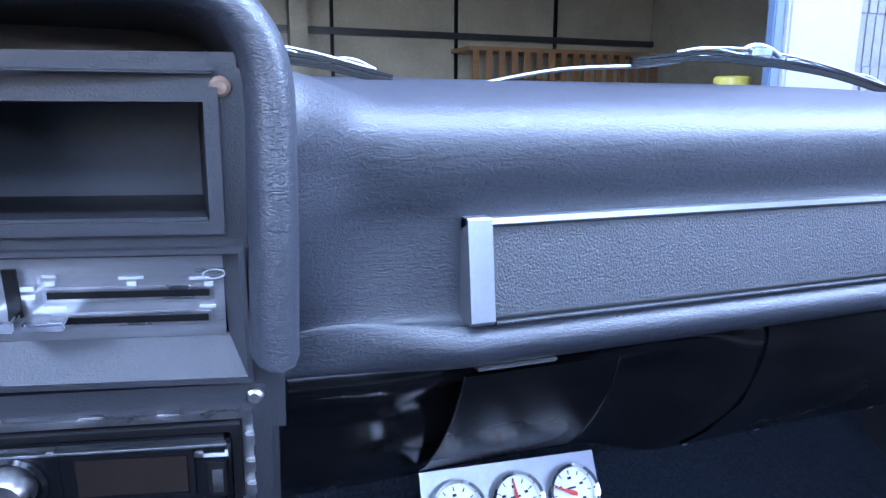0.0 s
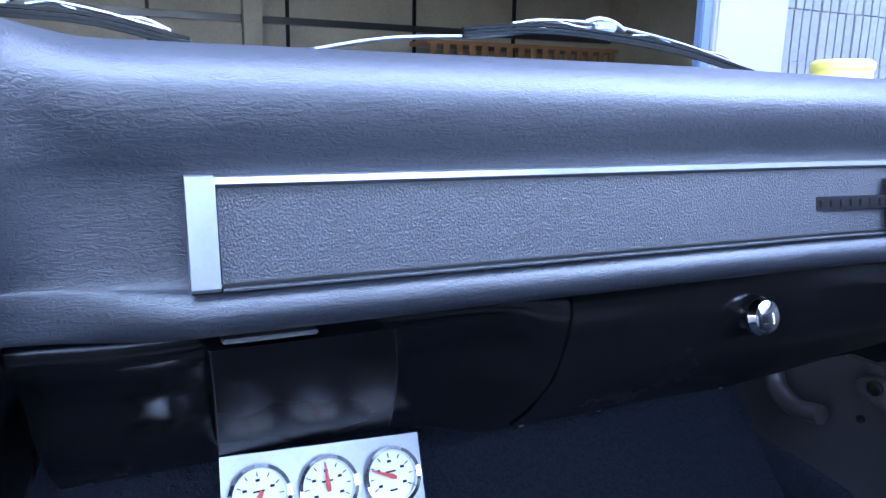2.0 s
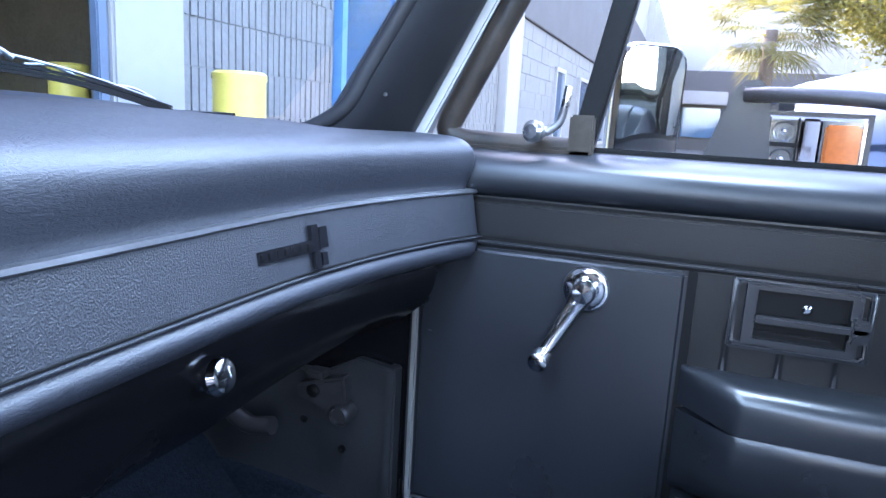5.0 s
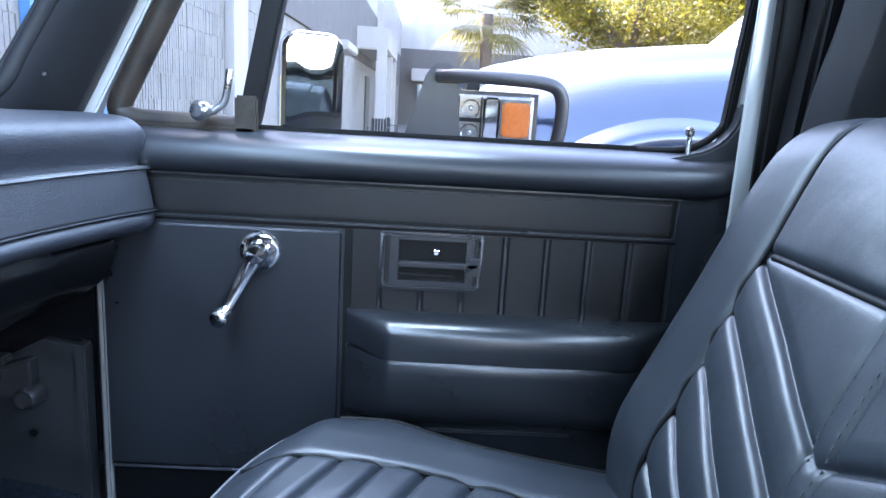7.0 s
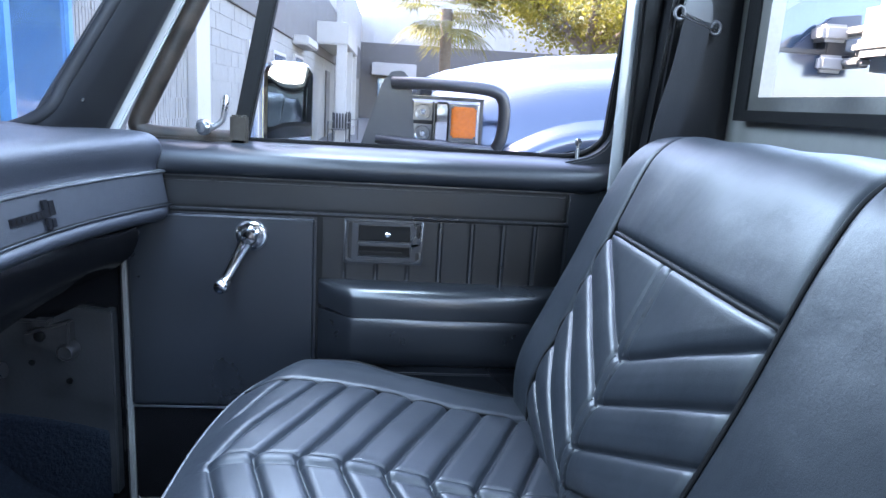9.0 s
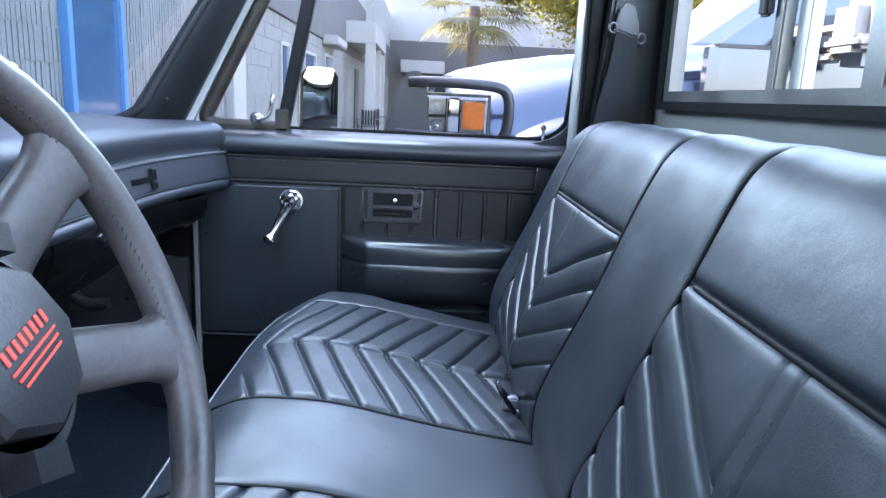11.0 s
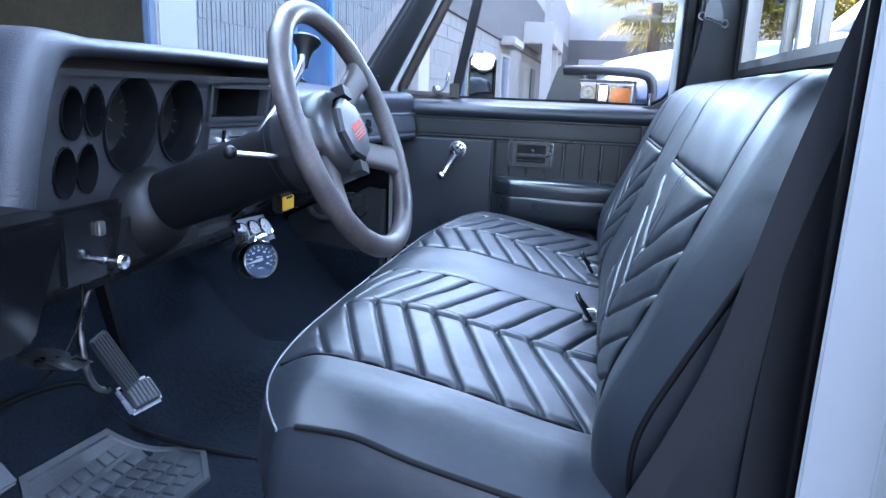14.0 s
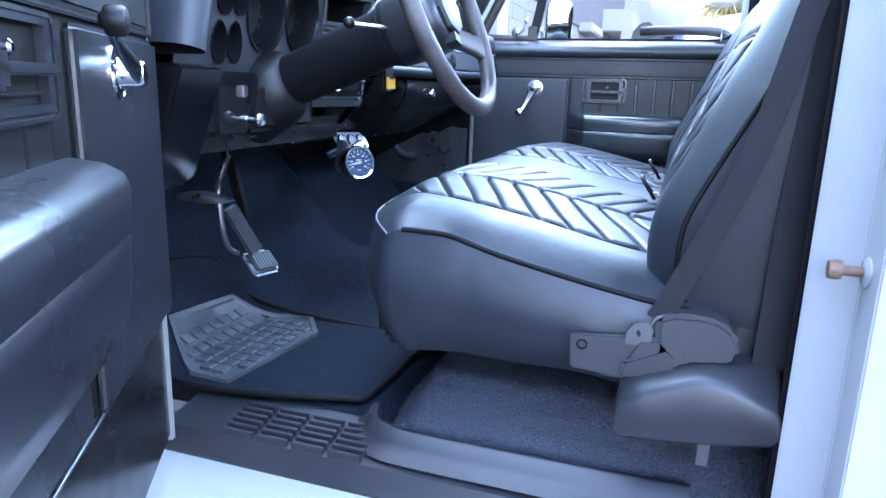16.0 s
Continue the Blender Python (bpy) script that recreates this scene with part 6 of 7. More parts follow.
for _ in range(9000):
    u, v = rs.rand(), rs.rand()
    x, y = -0.712 + u * 0.40, -0.10 + v * 0.585
    h = min(1.0, (x + 0.712) / 0.085) ** 0.6 * min(1.0, (0.49 - y) / 0.06) ** 0.6
    z = FLOOR + 0.002 + 0.085 * h + 0.004 * noise.noise((x * 30, y * 30, 1.0))
    a, w, hh = rs.rand() * 6.283, 0.0006 + 0.0006 * rs.rand(), 0.003 + 0.0035 * rs.rand()
    lx, ly = rs.uniform(-0.0035, 0.0035, 2)
    k = len(verts)
    verts += [(x - w * math.cos(a), y - w * math.sin(a), z - 0.001), (x + w * math.cos(a), y + w * math.sin(a), z - 0.001), (x + lx, y + ly, z + hh)]
    faces.append((k, k + 1, k + 2))
me = bpy.data.meshes.new("carpet_tufts")
me.from_pydata(verts, [], faces)
me.materials.append(UNDERC)
tufts = new("carpet_tufts", me)
hang(tufts, cab)
tagged(tufts, "frayed black carpet pile", kind="stuff")
edge = smooth_line([(-0.655, 0.520, 0), (-0.690, 0.508, 0), (-0.712, 0.475, 0), (-0.718, 0.42, 0), (-0.719, 0.3, 0), (-0.719, 0.12, 0), (-0.715, 0.03, 0)], 6)
tan = np.gradient(edge, axis=0)
tan /= np.linalg.norm(tan, axis=1)[:, None]
rows = [[(p[0] + t[1] * d, p[1] - t[0] * d, FLOOR + h) for d, h in ((-0.004, 0.0), (-0.002, 0.020), (0.004, 0.026), (0.012, 0.024), (0.022, 0.006), (0.036, -0.002), (0.05, -0.010))] for p, t in zip(edge, tan)]
sheet(rows, COVER, "sill_lip", scuff, "raised black plastic lip", angle=60)
st = thing("door_striker", (-0.846, -0.10, 0.904), "bare steel door striker bolt on the white pillar", "door striker")
SA = Vector((-0.846, JAMB, 0.904))
part("bolt", lathe(SA, (0, 1, 0), [(0.0055, 0), (0.0055, 0.026), (0.0095, 0.026), (0.0105, 0.031), (0.009, 0.038), (0, 0.039)], 18), RUST, st, "rusted striker bolt")
part("washer", lathe(SA, (0, 1, 0), [(0.0165, 0.0), (0.0165, 0.004), (0.013, 0.006), (0.005, 0.006)], 24), WHITEP, st, "white painted washer")
# heater hardware on the passenger kick panel
kick = thing("kick_trim", (0.84, 1.0, 0.70), "worn dark grey kick panel trim with steel bracket", "trim panel")
part("board", prism([(0.842, 0.55), (0.842, 0.918), (0.898, 0.926), (0.955, 0.895), (1.02, 0.895), (1.20, 0.80), (1.20, 0.55)], 0.826, 0.844, bevel=0.003), KICKG, kick, "scuffed dark grey board")
part("edge_fold", bx(0.818, 0.846, 0.836, 0.852, 0.55, 0.922, 0.003), KICKG, kick)
rows = []
for t in np.linspace(0, 1, 24):
    y = 0.85 + 0.35 * t
    top = 0.735 - 0.055 * (1 - t) ** 2 - 0.02 * t
    rows.append([(0.824, y, FLOOR), (0.821, y, FLOOR + (top - FLOOR) * 0.5), (0.818, y, top - 0.012), (0.820, y, top - 0.003), (0.828, y, top)])
sheet(rows, CARPET, "carpet_flap", kick, "black carpet edge lapped over the board", angle=60)
br = part("bracket", prism([(0.905, 0.905), (0.985, 0.880), (0.985, 0.862), (0.93, 0.845), (0.905, 0.86)], 0.800, 0.827, bevel=0.004), STEELD, kick, "grey steel bracket")
part("bolt", lathe((0.803, 0.912, 0.846), (-1, 0, 0), [(0.017, -0.02), (0.017, 0.004), (0.013, 0.010), (0.012, 0.004), (0, 0.004)], 18), STEELD, br, "dull steel bolt end")
part("bolt", lathe((0.800, 0.955, 0.876), (-1, 0, 0), [(0.010, 0), (0.010, 0.004), (0.007, 0.006), (0, 0.006)], 14), INK, br)
part("tab", bx(0.80, 0.826, 0.94, 0.97, 0.893, 0.905, 0.003), STEELD, br)
tube([(0.79, 1.10, 0.845), (0.785, 1.085, 0.825), (0.78, 1.05, 0.812), (0.78, 1.01, 0.818)], 0.014, STEELD, "duct_elbow", kick, "grey bent duct edge")
for y, z in ((0.985, 0.815), (1.06, 0.79), (0.92, 0.78)):
    part("screw_hole", lathe((0.8255, y, z), (-1, 0, 0), [(0.006, -0.001), (0.006, 0.0015), (0.004, 0.0015), (0, 0.0)], 12), INK, kick)

# ---- wipers ----


def wiper(foot, tip, mid_, end):
    w = thing("windshield_wiper", tuple(foot), "silver and black windshield wiper resting on the glass", "wiper", "wipers")
    f, t, m_, e = (Vector(v) for v in (foot, tip, mid_, end))

    def on(k, dz=0.0, dy=0.0):
        """A point along the bowed blade, from its tip (0) over the pivot (0.42) to its end (1)."""
        p = t.lerp(m_, k / 0.42) if k < 0.42 else m_.lerp(e, (k - 0.42) / 0.58)
        bow = 0.005 * math.sin(math.pi * min(1, k / 0.42 if k < 0.42 else (1 - k) / 0.58))
        return tuple(p + Vector((0, dy, dz + bow)))
    tube([tuple(f), tuple(f.lerp(t, 0.55) + Vector((0, 0, -0.001))), on(0.06, -0.012), on(0.25, -0.006, 0.006), on(0.42, 0.001, 0.006)], 0.0036, SILVER, "arm", w, "bright metal arm", flat=0.6)
    tube([on(0.18, 0.0), on(0.30, 0.0025), on(0.42, 0.0035), on(0.55, 0.0025), on(0.72, 0.0), on(0.92, -0.002)], 0.0022, SILVER, "bridge", w, "bright metal bridge", flat=0.7)
    for k0, k1 in ((0.14, 0.34), (0.52, 0.66), (0.78, 0.94)):
        tube([on(k0, -0.002), on((k0 + k1) / 2, 0.0015), on(k1, -0.002)], 0.0016, SILVER, "claw", w, n=8)
    tube([on(0.36, 0.003), on(0.40, 0.008), on(0.45, 0.007), on(0.49, 0.001)], 0.0030, STEEL, "pivot_clip", w, "worn steel pivot clip", n=8)
    part("pivot", bx(m_.x - 0.013, m_.x + 0.013, m_.y - 0.005, m_.y + 0.005, m_.z - 0.003, m_.z + 0.006, 0.002), STEEL, w)
    for j, (dz, th) in enumerate(((-0.0040, 0.0022), (-0.0075, 0.0016), (-0.0105, 0.0022))):
        strap([on(k, dz, -0.002 - 0.0008 * j) for k in (0.0, 0.2, 0.42, 0.7, 1.0)], 0.0026, (0, 0, 1), RUBBER, "blade", w, "black rubber blade", thick=th)


wiper((0.080, 1.06, 1.268), (0.230, 1.02, 1.298), (0.388, 1.02, 1.303), (0.595, 1.02, 1.272))
wiper((-0.40, 1.06, 1.268), (-0.45, 1.03, 1.30), (-0.14, 1.02, 1.294), (-0.007, 1.02, 1.277))

# ---- outside: ground, building, bollards ----
bm = bmesh.new()
bm.faces.new([bm.verts.new(v) for v in ((-300, -300, 0), (300, -300, 0), (300, 300, 0), (-300, 300, 0))])
tagged(part("ground", bm, ASPH), "grey asphalt parking lot", "ground", kind="structure")
FY = 2.5
bld = thing("building", (12, FY, 0), "single-storey concrete block workshop with open bay door", "building", kind="structure")


def blocks(x0, x1, z0, z1, ribbed, name):
    """Courses of block on the front face, each with its own edges."""
    h, w = 0.203, 0.406
    nz = int(round((z1 - z0) / h))
    bm = bmesh.new()
    rs = random.Random(4)
    for k in range(nz):
        off = 0.0 if k % 2 else w / 2
        x = x0 - off
        while x < x1 - 0.01:
            a, b = max(x0, x) + 0.004, min(x1, x + w) - 0.004
            if b - a > 0.03:
                zz = z0 + k * h
                if ribbed:
                    nr = max(1, int(round((b - a) / 0.05)))
                    s = (b - a) / nr
                    for i in range(nr):
                        bx(a + i * s + 0.0045 + 0.002 * rs.random(), a + (i + 1) * s - 0.0045, FY - 0.006 - 0.006 * rs.random(), FY, zz + 0.0025, zz + h - 0.0025, 0, bm=bm)
                else:
                    bx(a, b, FY - 0.008 - 0.004 * rs.random(), FY, zz + 0.004, zz + h - 0.004, 0, bm=bm)
            x += w
    return tagged(part(name, bm, BLOCK, bld, "grey split-face concrete blocks" if ribbed else "pale grey concrete blocks", smooth=False), kind="stuff")


BAY0, BAY1, BAYH = -3.2, 1.93, 3.6
BLUEG = material("blue_reflective_glass", (0.04, 0.11, 0.2), 0.08, metal=0.3, vary=0.1, coat=1)
part("wall", bx(2.30, 46, FY, FY + 0.2, 0, 6.5), BLOCK, bld, "grey block wall")
part("bay_header", bx(BAY0 - 0.4, 2.30, FY, FY + 0.2, BAYH, 6.5), STUCCO, bld)
part("bay_wall", bx(-12, BAY0 - 0.4, FY, FY + 0.2, 0, 6.5), BLOCK, bld)
part("bay_jamb", bx(BAY1, 2.295, FY - 0.06, FY + 0.0, 0, BAYH, 0.01), WHITEW, bld, "white painted bay door jamb")
part("bay_track", bx(BAY1 - 0.05, BAY1 - 0.002, FY - 0.04, FY + 0.0, 0, BAYH, 0.005), TRACK, bld, "blue-grey steel door track")
part("bay_jamb", bx(BAY0 - 0.4, BAY0, FY - 0.06, FY + 0.2, 0, BAYH, 0.01), WHITEW, bld)
blocks(2.33, 3.59, 0, 3.25, True, "ribbed_blocks")
blocks(4.43, 7.15, 0, 3.25, True, "ribbed_blocks")
blocks(7.75, 46, 0, 2.44, False, "plain_blocks")
part("band", bx(7.75, 46, FY - 0.05, FY, 2.44, 4.3, 0.01), STUCCO, bld, "dark grey stucco band")
part("band", bx(2.33, 7.15, FY - 0.05, FY, 3.25, 4.3, 0.01), STUCCO, bld, "dark grey stucco band")
part("parapet", bx(2.33, 46, FY - 0.03, FY, 4.3, 6.5), WHITEW, bld, "white upper wall")
part("pilaster", bx(7.17, 7.73, FY - 0.10, FY, 0, 4.3, 0.01), WHITEW, bld, "white painted pilaster")
for x in (26.2,):
    part("downspout", bx(x - 0.25, x + 0.25, FY - 0.25, FY - 0.01, 0, 6.5, 0.01), WHITEW, bld, "white square downspout")


def window(x0, x1, z0, z1, blue):
    w = part("window", framed([(x0 - 0.06, z0 - 0.06), (x1 + 0.06, z0 - 0.06), (x1 + 0.06, z1 + 0.06), (x0 - 0.06, z1 + 0.06)], [(x0, z0), (x1, z0), (x1, z1), (x0, z1)], FY - 0.06, FY - 0.002, "y"), BLUEP if blue else WHITEW, bld, "blue framed window" if blue else "white framed window")
    part("pane", bx(x0, x1, FY - 0.035, FY - 0.03, z0, z1), BLUEG, w, "blue reflecting glass")


window(3.66, 4.36, 0.3, 3.0, True)
window(10.15, 10.75, 0.6, 2.0, False)
window(12.3, 13.6, 0.9, 2.0, False)
window(15.0, 16.3, 0.9, 2.1, False)
window(29.0, 31.5, 0.9, 2.2, False)
window(33.5, 36.0, 0.9, 2.2, False)
part("window_hood", bx(14.8, 16.8, FY - 0.35, FY, 2.35, 2.55, 0.03), WHITEW, bld, "small white window hood")
part("door_canopy", bx(19.2, 24.6, FY - 0.9, FY, 2.7, 3.3, 0.03), WHITEW, bld, "white entrance canopy")
for x in (19.2, 21.9, 24.3):
    part("canopy_post", bx(x, x + 0.3, FY - 0.88, FY - 0.60, 0, 2.7, 0.01), WHITEW, bld)
part("entrance_door", bx(22.3, 23.6, FY - 0.05, FY - 0.01, 0, 2.1, 0.01), STUCCO, bld, "grey entrance door")
# return wall
part("return_wall", bx(46, 46.3, -40, FY, 0, 4.85), STUCCO, bld, "dark grey return wall")
part("return_upper", bx(46.05, 46.25, -40, FY, 4.85, 12), WHITEW, bld, "white metal siding")
for i in range(40):
    part("siding_rib", bx(45.98, 46.05, FY - 0.9 - i * 0.9, FY - 0.78 - i * 0.9, 4.85, 12), WHITEW, bld)
part("return_canopy", bx(45.2, 46, -1.2, 1.7, 2.8, 3.6, 0.05), WHITEW, bld, "white window canopy")
part("return_window", bx(45.9, 46, -0.9, 1.3, 0.8, 2.6), BLUEG, bld)
# garage inside
gar = thing("garage_interior", (0, 8, 0), "dim workshop bay with block walls and shelves", "garage", kind="structure")
part("back_wall", bx(-8, 8, 11, 11.2, 0, 4.5), GARW, gar)
part("side_wall", bx(7.8, 8.0, FY + 0.2, 11, 0, 4.5), GARW, gar)
part("side_wall", bx(-8.0, -7.8, FY + 0.2, 11, 0, 4.5), GARW, gar)
part("ceiling", bx(-8, 8, FY + 0.2, 11.2, 4.5, 4.6), GARW, gar)
for x in (-5.5, -3.6, -1.8, 0.1, 2.0, 4.0, 5.8):
    part("pilaster", bx(x, x + 0.05, 10.95, 11, 0, 4.5), INK, gar)
part("rail", bx(-8, 8, 10.92, 11, 2.35, 2.45), GUARD, gar)
part("post", bx(1.35, 1.6, 10.6, 10.85, 0, 4.5), GARW, gar)
rack = thing("storage_rack", (5.2, 10.3, 0), "orange-brown slatted storage rack in the workshop", "rack")
for z in (0.4, 1.2, 2.1):
    part("shelf", bx(3.8, 7.2, 9.9, 10.6, z, z + 0.06), WOOD, rack)
for i in range(16):
    part("slat", bx(3.85 + i * 0.21, 3.95 + i * 0.21, 9.86, 9.9, 1.26, 2.1), WOOD, rack)


def bollard(x, y, h, r):
    b = thing("bollard", (x, y, 0), "worn yellow painted steel bollard", "bollard", "bollards")
    part("post", lathe((x, y, 0), (0, 0, 1), [(r, 0), (r, h - 0.03), (r * 1.04, h - 0.03), (r * 1.04, h - 0.01), (r * 0.9, h), (0, h + 0.004)], 28), YELP, b)


bollard(2.02, 1.98, 1.385, 0.09)
bollard(2.57, 3.38, 1.425, 0.09)



def patio_chair(x, y, a):
    c = thing("patio_chair", (x, y, 0), "black metal slatted patio chair beside the wall", "chair", "patio chairs")
    m = Matrix.Translation((x, y, 0)) @ Matrix.Rotation(radians(a), 4, "Z")

    def P(name, bm):
        bm.transform(m)
        part(name, bm, GUARD, c)
    for i in range(6):
        P("seat_slat", bx(-0.24 + i * 0.082, -0.17 + i * 0.082, -0.24, 0.24, 0.42, 0.435, 0.004))
        P("back_slat", bx(-0.24 + i * 0.082, -0.19 + i * 0.082, 0.25, 0.27, 0.44, 0.86, 0.004))
    for sx in (-0.25, 0.25):
        P("front_leg", bx(sx - 0.015, sx + 0.015, -0.25, -0.22, 0, 0.62, 0.004))
        P("rear_leg", bx(sx - 0.015, sx + 0.015, 0.24, 0.27, 0, 0.88, 0.004))
        P("arm", bx(sx - 0.02, sx + 0.02, -0.25, 0.27, 0.61, 0.64, 0.005))


patio_chair(18.8, 1.75, -100)
patio_chair(21.5, 1.7, 60)

# ---- neighbouring pickup ----
tr = thing("parked_pickup", (3.3, -1.8, 0), "silver-blue heavy pickup truck with black grille guard parked alongside", "truck")
TX = 2.45


def loft(secs, mat, name, parent, label="", closed=True, angle=40):
    return sheet(secs, mat, name, parent, label, loop=closed, angle=angle)


def truck_body():
    # half sections from side sill over the hood, swept along y
    ys = [0.24, 0.20, 0.10, -0.10, -0.4, -0.7, -1.05, -1.30]
    tops = [1.40, 1.44, 1.48, 1.53, 1.58, 1.61, 1.645, 1.68]
    inset = [0.16, 0.10, 0.06, 0.03, 0.0, 0.0, 0.0, 0.0]
    rows = []
    for y, t, i in zip(ys, tops, inset):
        row = [(TX + i + 0.02, y, 0.62), (TX + i - 0.01, y, 0.95), (TX + i, y, 1.12), (TX + i + 0.03, y, 1.26), (TX + i + 0.09, y, t - 0.19), (TX + i + 0.18, y, t - 0.125), (TX + i + 0.33, y, t - 0.088), (TX + i + 0.36, y, t - 0.080), (TX + i + 0.40, y, t - 0.040), (3.0, y, t - 0.004), (3.5, y, t + 0.002), (4.4, y, t - 0.05)]
        rows.append(row)
    sheet(rows, TRUCKP, "hood", tr, "silver-blue hood and fender", angle=50)
    part("front_fascia", bx(TX + 0.14, 4.5, 0.14, 0.25, 0.7, 1.38, 0.03), DARK, tr)
    WY, WZ = -0.60, 0.485
    arch = [(WY + 0.69 * math.cos(a), WZ + 0.69 * math.sin(a)) for a in np.linspace(0, math.pi, 24)]
    rows = []
    for r, x in ((0.81, TX + 0.012), (0.785, TX - 0.020), (0.770, TX - 0.050), (0.755, TX - 0.060), (0.710, TX - 0.062), (0.697, TX - 0.050), (0.69, TX + 0.02)):
        rows.append([(x, WY + r * math.cos(a), WZ + r * math.sin(a)) for a in np.linspace(-0.1, math.pi + 0.1, 40)])
    sheet(rows, TRUCKP, "wheel_arch", tr, "flared silver-blue wheel arch", angle=50)
    # Flat black sheet across the arch, standing in for the shade inside.
    part("arch_shade", prism(arch, TX - 0.022, TX + 0.005), INK, tr)
    w = part("wheel", lathe((TX + 0.0, WY, 0.46), (-1, 0, 0), [(0.46, -0.25), (0.46, -0.01), (0.42, 0.03), (0.30, 0.025)], 40), RUBBER, tr, "black tyre")
    part("rim", lathe((TX + 0.0, WY, 0.46), (-1, 0, 0), [(0.30, 0.02), (0.24, -0.03), (0.1, 0.02), (0, 0.025)], 30), SILVER, w)
    # cab
    part("cab_side", prism([(-1.04, 0.62), (-1.04, 1.62), (-4.3, 1.64), (-4.3, 0.62)], TX, TX + 0.06), TRUCKP, tr, "silver-blue door side")
    part("cab_roof", bx(TX + 0.25, 4.3, -4.0, -1.85, 2.32, 2.42, 0.05), TRUCKP, tr)
    for (y0, z0, y1, z1) in ((-1.0, 1.64, -1.95, 2.36), (-2.6, 1.64, -2.6, 2.36), (-4.2, 1.64, -3.95, 2.36)):
        part("pillar", prism([(y0, z0), (y0 - 0.12, z0), (y1 - 0.12, z1), (y1, z1)], TX + 0.08, TX + 0.26), TRUCKP, tr)
    bm = bmesh.new()
    bm.faces.new([bm.verts.new(v) for v in ((TX + 0.18, -1.27, 1.66), (4.3, -1.30, 1.70), (4.2, -1.98, 2.36), (TX + 0.28, -1.96, 2.36))])
    part("windscreen", bm, DGLASS, tr, "dark reflecting windscreen")
    bm = bmesh.new()
    bm.faces.new([bm.verts.new(v) for v in ((TX + 0.12, -1.12, 1.64), (TX + 0.12, -4.2, 1.64), (TX + 0.24, -3.95, 2.34), (TX + 0.24, -1.98, 2.34))])
    part("side_window", bm, DGLASS, tr, "dark side glass")
    # mirror
    mb = part("mirror", bx(TX - 0.36, TX - 0.10, -1.74, -1.52, 1.545, 1.845, 0.055, 4), WHITEC, tr, "pale towing mirror housing")
    part("mirror_band", bx(TX - 0.368, TX - 0.09, -1.745, -1.515, 1.612, 1.672, 0.02, 3), WHITEW, mb, "bright lower lamp band")
    for z in (1.565, 1.690):
        part("mirror_arm", bx(TX - 0.14, TX + 0.06, -1.60, -1.535, z, z + 0.042, 0.014, 3), WHITEC, mb, "pale mirror arm")
        part("arm_foot", bx(TX - 0.03, TX + 0.08, -1.56, -1.44, z - 0.020, z + 0.052, 0.016, 3), WHITEC, mb)
    part("arm_gaiter", bx(TX - 0.01, TX + 0.08, -1.56, -1.47, 1.60, 1.69, 0.006), GUARD, mb)
    part("mirror_sail", prism([(-1.30, 1.50), (-1.66, 1.50), (-1.66, 1.80), (-1.52, 1.78), (-1.36, 1.64)], TX + 0.062, TX + 0.09, bevel=0.006), TRUCKD, tr, "dark blue window corner panel")
    part("belt_moulding", prism([(-1.08, 1.615), (-4.28, 1.635), (-4.28, 1.655), (-1.08, 1.635)], TX - 0.006, TX + 0.05, bevel=0.003), GUARD, tr)


TRUCKD = material("shaded_truck_plastic", (0.02, 0.03, 0.05), 0.4, vary=0.1)
DGLASS = material("dark_auto_glass", (0.05, 0.07, 0.09), 0.04, vary=0.1, coat=1.0, spec=0.8)
WHITEC = material("pale_grey_plastic", (0.26, 0.26, 0.255), 0.4, vary=0.05)
truck_body()
# headlamp
LAMPD = material("lamp_housing_grey", (0.09, 0.095, 0.10), 0.2, metal=0.7, vary=0.4, vscale=30, coat=1.0)
LX, LY, LZ = TX + 0.06, 0.02, 1.235
hl = part("headlamp", bx(LX - 0.022, LX + 0.10, -0.045, 0.305, 1.135, 1.352, 0.028, 3), LAMPD, tr, "clear headlamp with bright reflectors")
part("lens_edge", framed([(-0.042, 1.138), (0.300, 1.138), (0.300, 1.349), (-0.042, 1.349)], [(-0.028, 1.150), (0.288, 1.150), (0.288, 1.337), (-0.028, 1.337)], LX - 0.036, LX - 0.018), GUARD, hl, "dark lens edge")
part("turn_lens", bx(LX - 0.040, LX - 0.020, -0.014, 0.090, 1.185, 1.313, 0.008), AMBER, hl, "amber turn signal lens")
for i in range(7):
    part("lens_rib", bx(LX - 0.043, LX - 0.036, -0.010, 0.086, 1.197 + i * 0.0165, 1.2005 + i * 0.0165, 0.001), AMBER, hl)
part("side_reflector", bx(LX - 0.034, LX - 0.018, -0.026, -0.018, 1.165, 1.325, 0.003), CHROME, hl)
part("reflector", bx(LX - 0.034, LX - 0.016, 0.098, 0.160, 1.160, 1.330, 0.010), CHROME, hl, "chrome reflector")
for y0, z0, z1 in ((0.172, 1.258, 1.312), (0.172, 1.165, 1.228)):
    part("bowl", lathe((LX - 0.012, y0 + 0.036, (z0 + z1) / 2), (-1, 0, 0), [(0.034, 0.022), (0.028, 0.008), (0.014, -0.004), (0, -0.006)], 20), CHROME, hl, "chrome lamp bowl")
    part("bulb", ball((LX - 0.022, y0 + 0.036, (z0 + z1) / 2), 0.011), STEEL, hl)
for y0, y1, z0, z1 in ((0.164, 0.290, 1.236, 1.250), (0.164, 0.170, 1.160, 1.330), (0.250, 0.257, 1.160, 1.330), (0.262, 0.288, 1.290, 1.300)):
    part("divider", bx(LX - 0.034, LX - 0.018, y0, y1, z0, z1, 0.002), INK, hl, "black lamp divider")
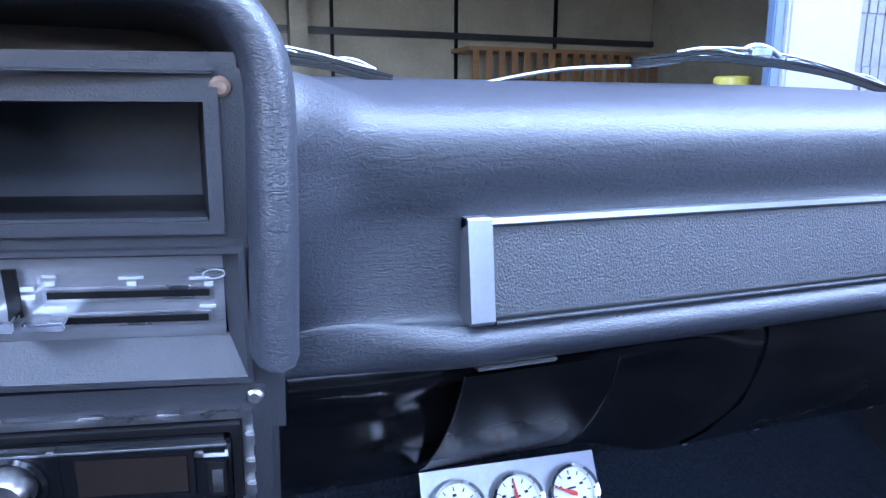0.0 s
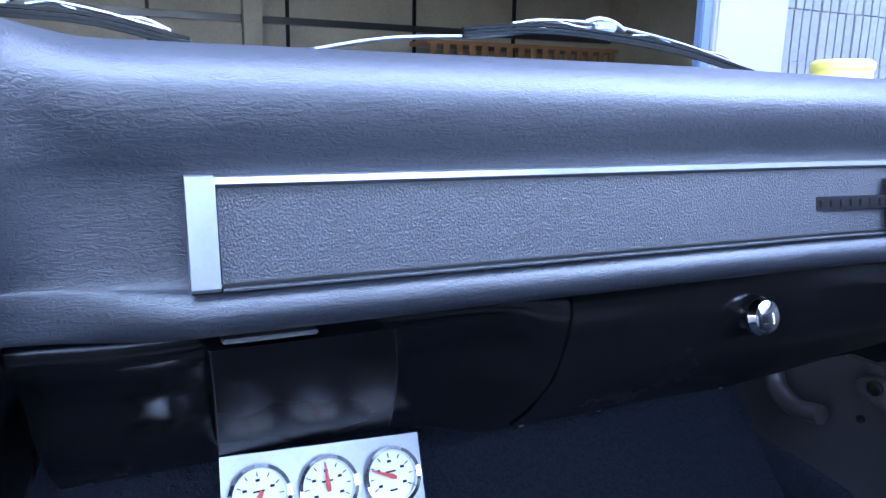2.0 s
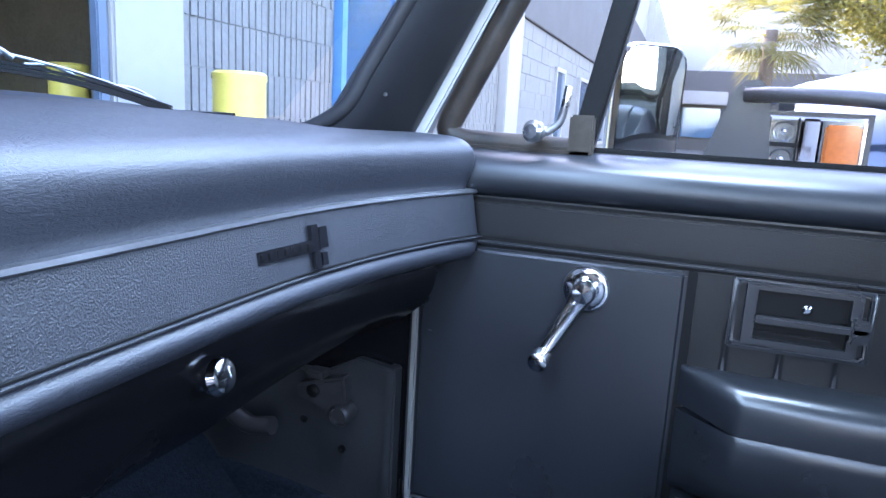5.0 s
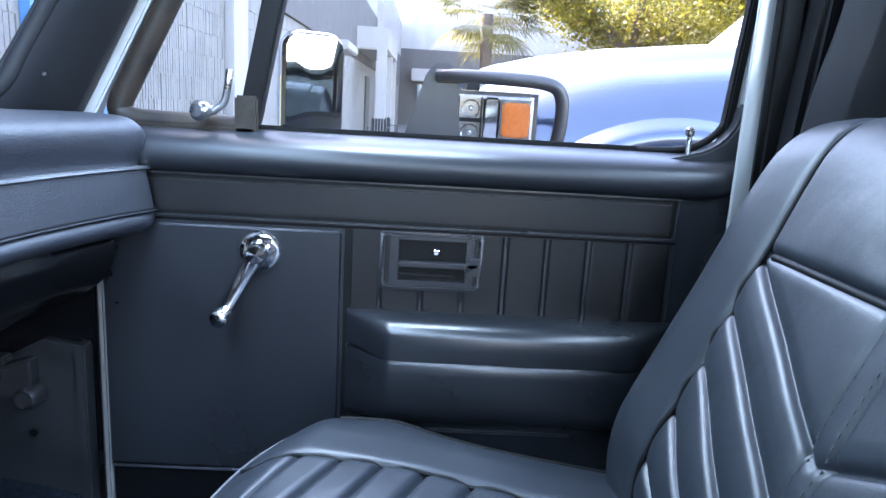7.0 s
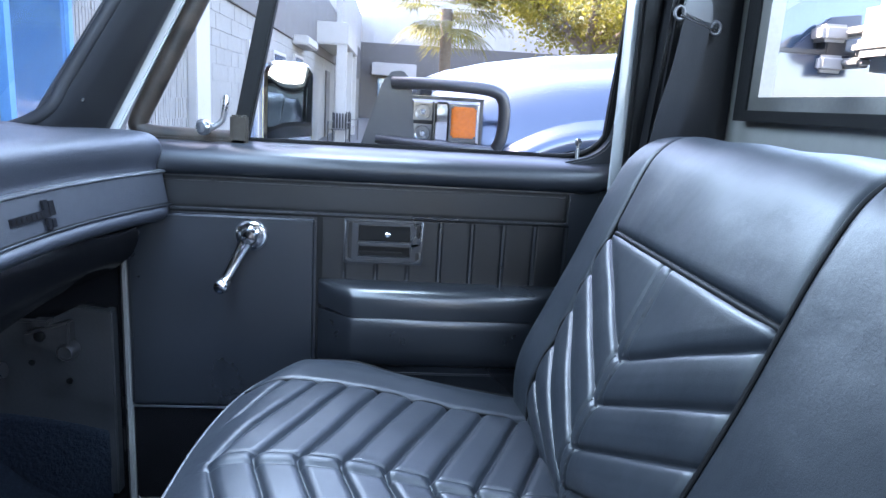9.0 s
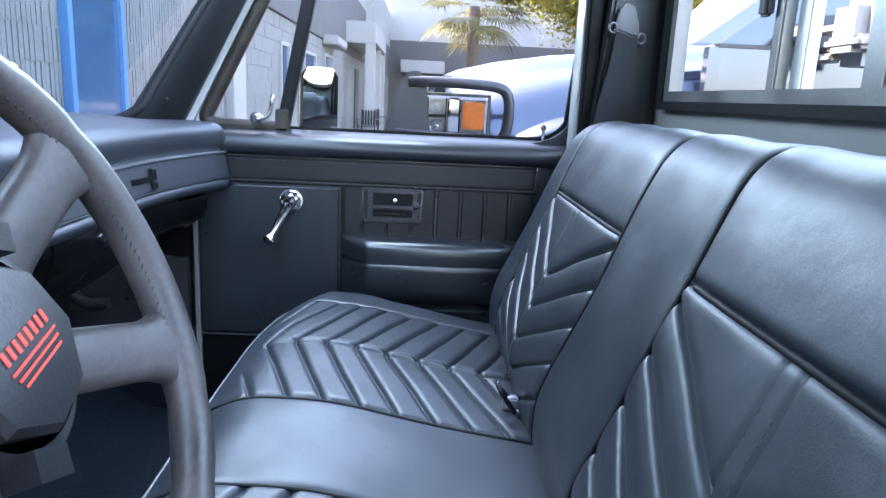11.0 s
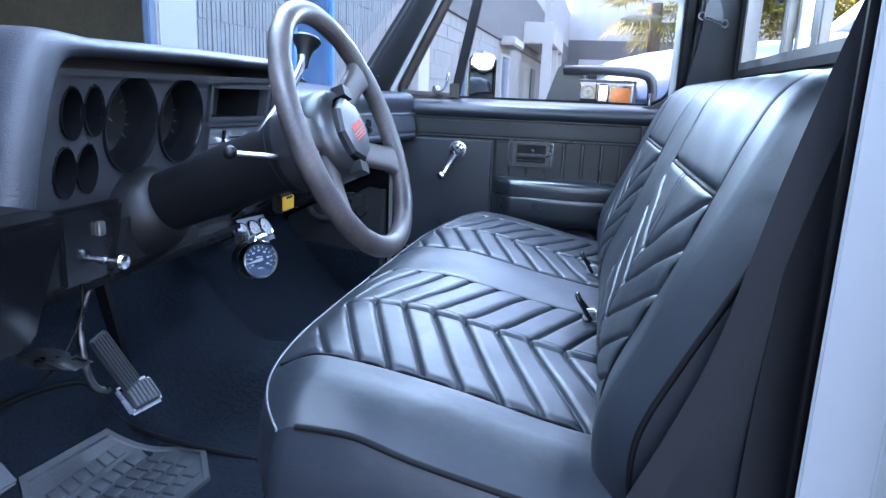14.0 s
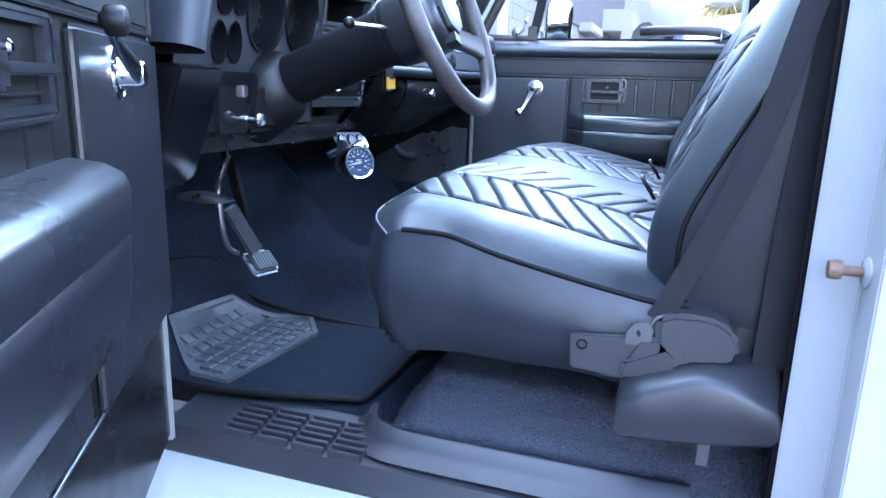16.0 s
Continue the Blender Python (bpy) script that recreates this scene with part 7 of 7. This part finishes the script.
# grille guard
gg = part("grille_guard", prism([(0.25, 0.75), (0.50, 0.75), (0.47, 1.12), (0.38, 1.40), (0.345, 1.44), (0.30, 1.445), (0.265, 1.41), (0.245, 1.20)], TX + 0.0, TX + 0.015, bevel=0.004), GUARD, tr, "black steel grille guard plate")
tube([(TX + 0.005, 0.34, 1.395), (TX - 0.03, 0.24, 1.397), (TX - 0.06, 0.08, 1.395), (TX - 0.06, -0.06, 1.385), (TX - 0.05, -0.11, 1.35), (TX - 0.04, -0.122, 1.27), (TX - 0.03, -0.112, 1.18), (TX - 0.01, -0.08, 1.125)], 0.025, GUARD, "guard_tube", gg, "black bent tube", n=14)
tube([(TX + 0.005, 0.40, 1.165), (TX - 0.03, 0.28, 1.16), (TX - 0.06, 0.05, 1.15), (TX - 0.02, -0.10, 1.14)], 0.018, GUARD, "guard_tube", gg, n=14)

# ---- trees ----


def palm(x, y, h):
    t = thing("palm_tree", (x, y, 0), "sunlit fan palm with a shaggy trunk", "palm tree")
    tube([(x, y, 0), (x + 0.05, y, h * 0.5), (x, y + 0.05, h)], [0.27, 0.24, 0.26], BARK, "trunk", t, "rough brown palm trunk", n=14)
    rs = random.Random(8)
    bm = bmesh.new()
    for k in range(70):
        az, el = rs.uniform(0, 2 * math.pi), rs.uniform(-0.7, 1.2)
        L = rs.uniform(1.2, 2.1)
        d = Vector((math.cos(az) * math.cos(el), math.sin(az) * math.cos(el), math.sin(el)))
        base = Vector((x, y, h))
        hub_ = base + d * L
        sidev = d.cross(Vector((0, 0, 1))).normalized()
        upv = sidev.cross(d)
        for j in range(22):
            a = radians(-95 + 190 * j / 21)
            w = d * math.cos(a) + sidev * math.sin(a)
            ln = rs.uniform(1.0, 1.7) * (0.75 + 0.25 * math.cos(a))
            n_ = w.cross(upv).normalized() * 0.034
            mid_ = hub_ + w * ln * 0.6 + Vector((0, 0, -0.03))
            tip = hub_ + w * ln + Vector((0, 0, -0.22 * ln))
            v = [bm.verts.new(p) for p in (hub_, mid_ + n_, tip, mid_ - n_)]
            bm.faces.new(v)
    part("crown", bm, FROND, t, "yellow-green fan fronds", smooth=False)


palm(30.0, -1.9, 5.2)


def oak(x, y, h, seed, spread):
    t = thing("oak_tree", (x, y, 0), "sunlit live oak with hanging moss", "tree", "oak trees")
    rs = random.Random(seed)
    tube([(x, y, 0), (x + 0.2, y, h * 0.25), (x - 0.1, y + 0.2, h * 0.45)], [0.45, 0.36, 0.3], BARK, "trunk", t, "grey-brown trunk", n=12)
    tips = []
    for k in range(9):
        az = 2 * math.pi * k / 9 + rs.uniform(-0.3, 0.3)
        e = Vector((x + math.cos(az) * spread * rs.uniform(0.6, 1), y + math.sin(az) * spread * rs.uniform(0.6, 1), h * rs.uniform(0.45, 0.95)))
        s = Vector((x, y + 0.1, h * rs.uniform(0.3, 0.45)))
        m1 = s.lerp(e, 0.5) + Vector((rs.uniform(-0.4, 0.4), rs.uniform(-0.4, 0.4), rs.uniform(0, 0.6)))
        tube([tuple(s), tuple(m1), tuple(e)], [0.2, 0.12, 0.05], BARK, "limb", t, "bending limb", n=8)
        tips += [s.lerp(m1, 0.6), m1, m1.lerp(e, 0.5), e, e]
    n = 26000
    P = np.empty((n * 4, 3))
    for i in range(n):
        c = rs.choice(tips) + Vector((rs.gauss(0, 0.75), rs.gauss(0, 0.75), rs.gauss(0, 0.5)))
        a = Vector((rs.uniform(-1, 1), rs.uniform(-1, 1), rs.uniform(-1, 1))).normalized() * rs.uniform(0.07, 0.13)
        b = a.cross(Vector((rs.uniform(-1, 1), rs.uniform(-1, 1), rs.uniform(-1, 1)))).normalized() * 0.055
        P[i * 4:i * 4 + 4] = [c - a, c + b, c + a, c - b]
    me = bpy.data.meshes.new("crown")
    me.from_pydata(P.tolist(), [], np.arange(n * 4).reshape(-1, 4).tolist())
    ob = hang(new("crown", done(me, LEAF, False)), t)
    tagged(ob, "many small yellow-green leaves")


oak(31.0, -8.5, 9.5, 3, 5.5)
oak(40.0, -17.0, 12, 5, 7.0)
oak(24.0, -13.0, 9.0, 7, 4.5)
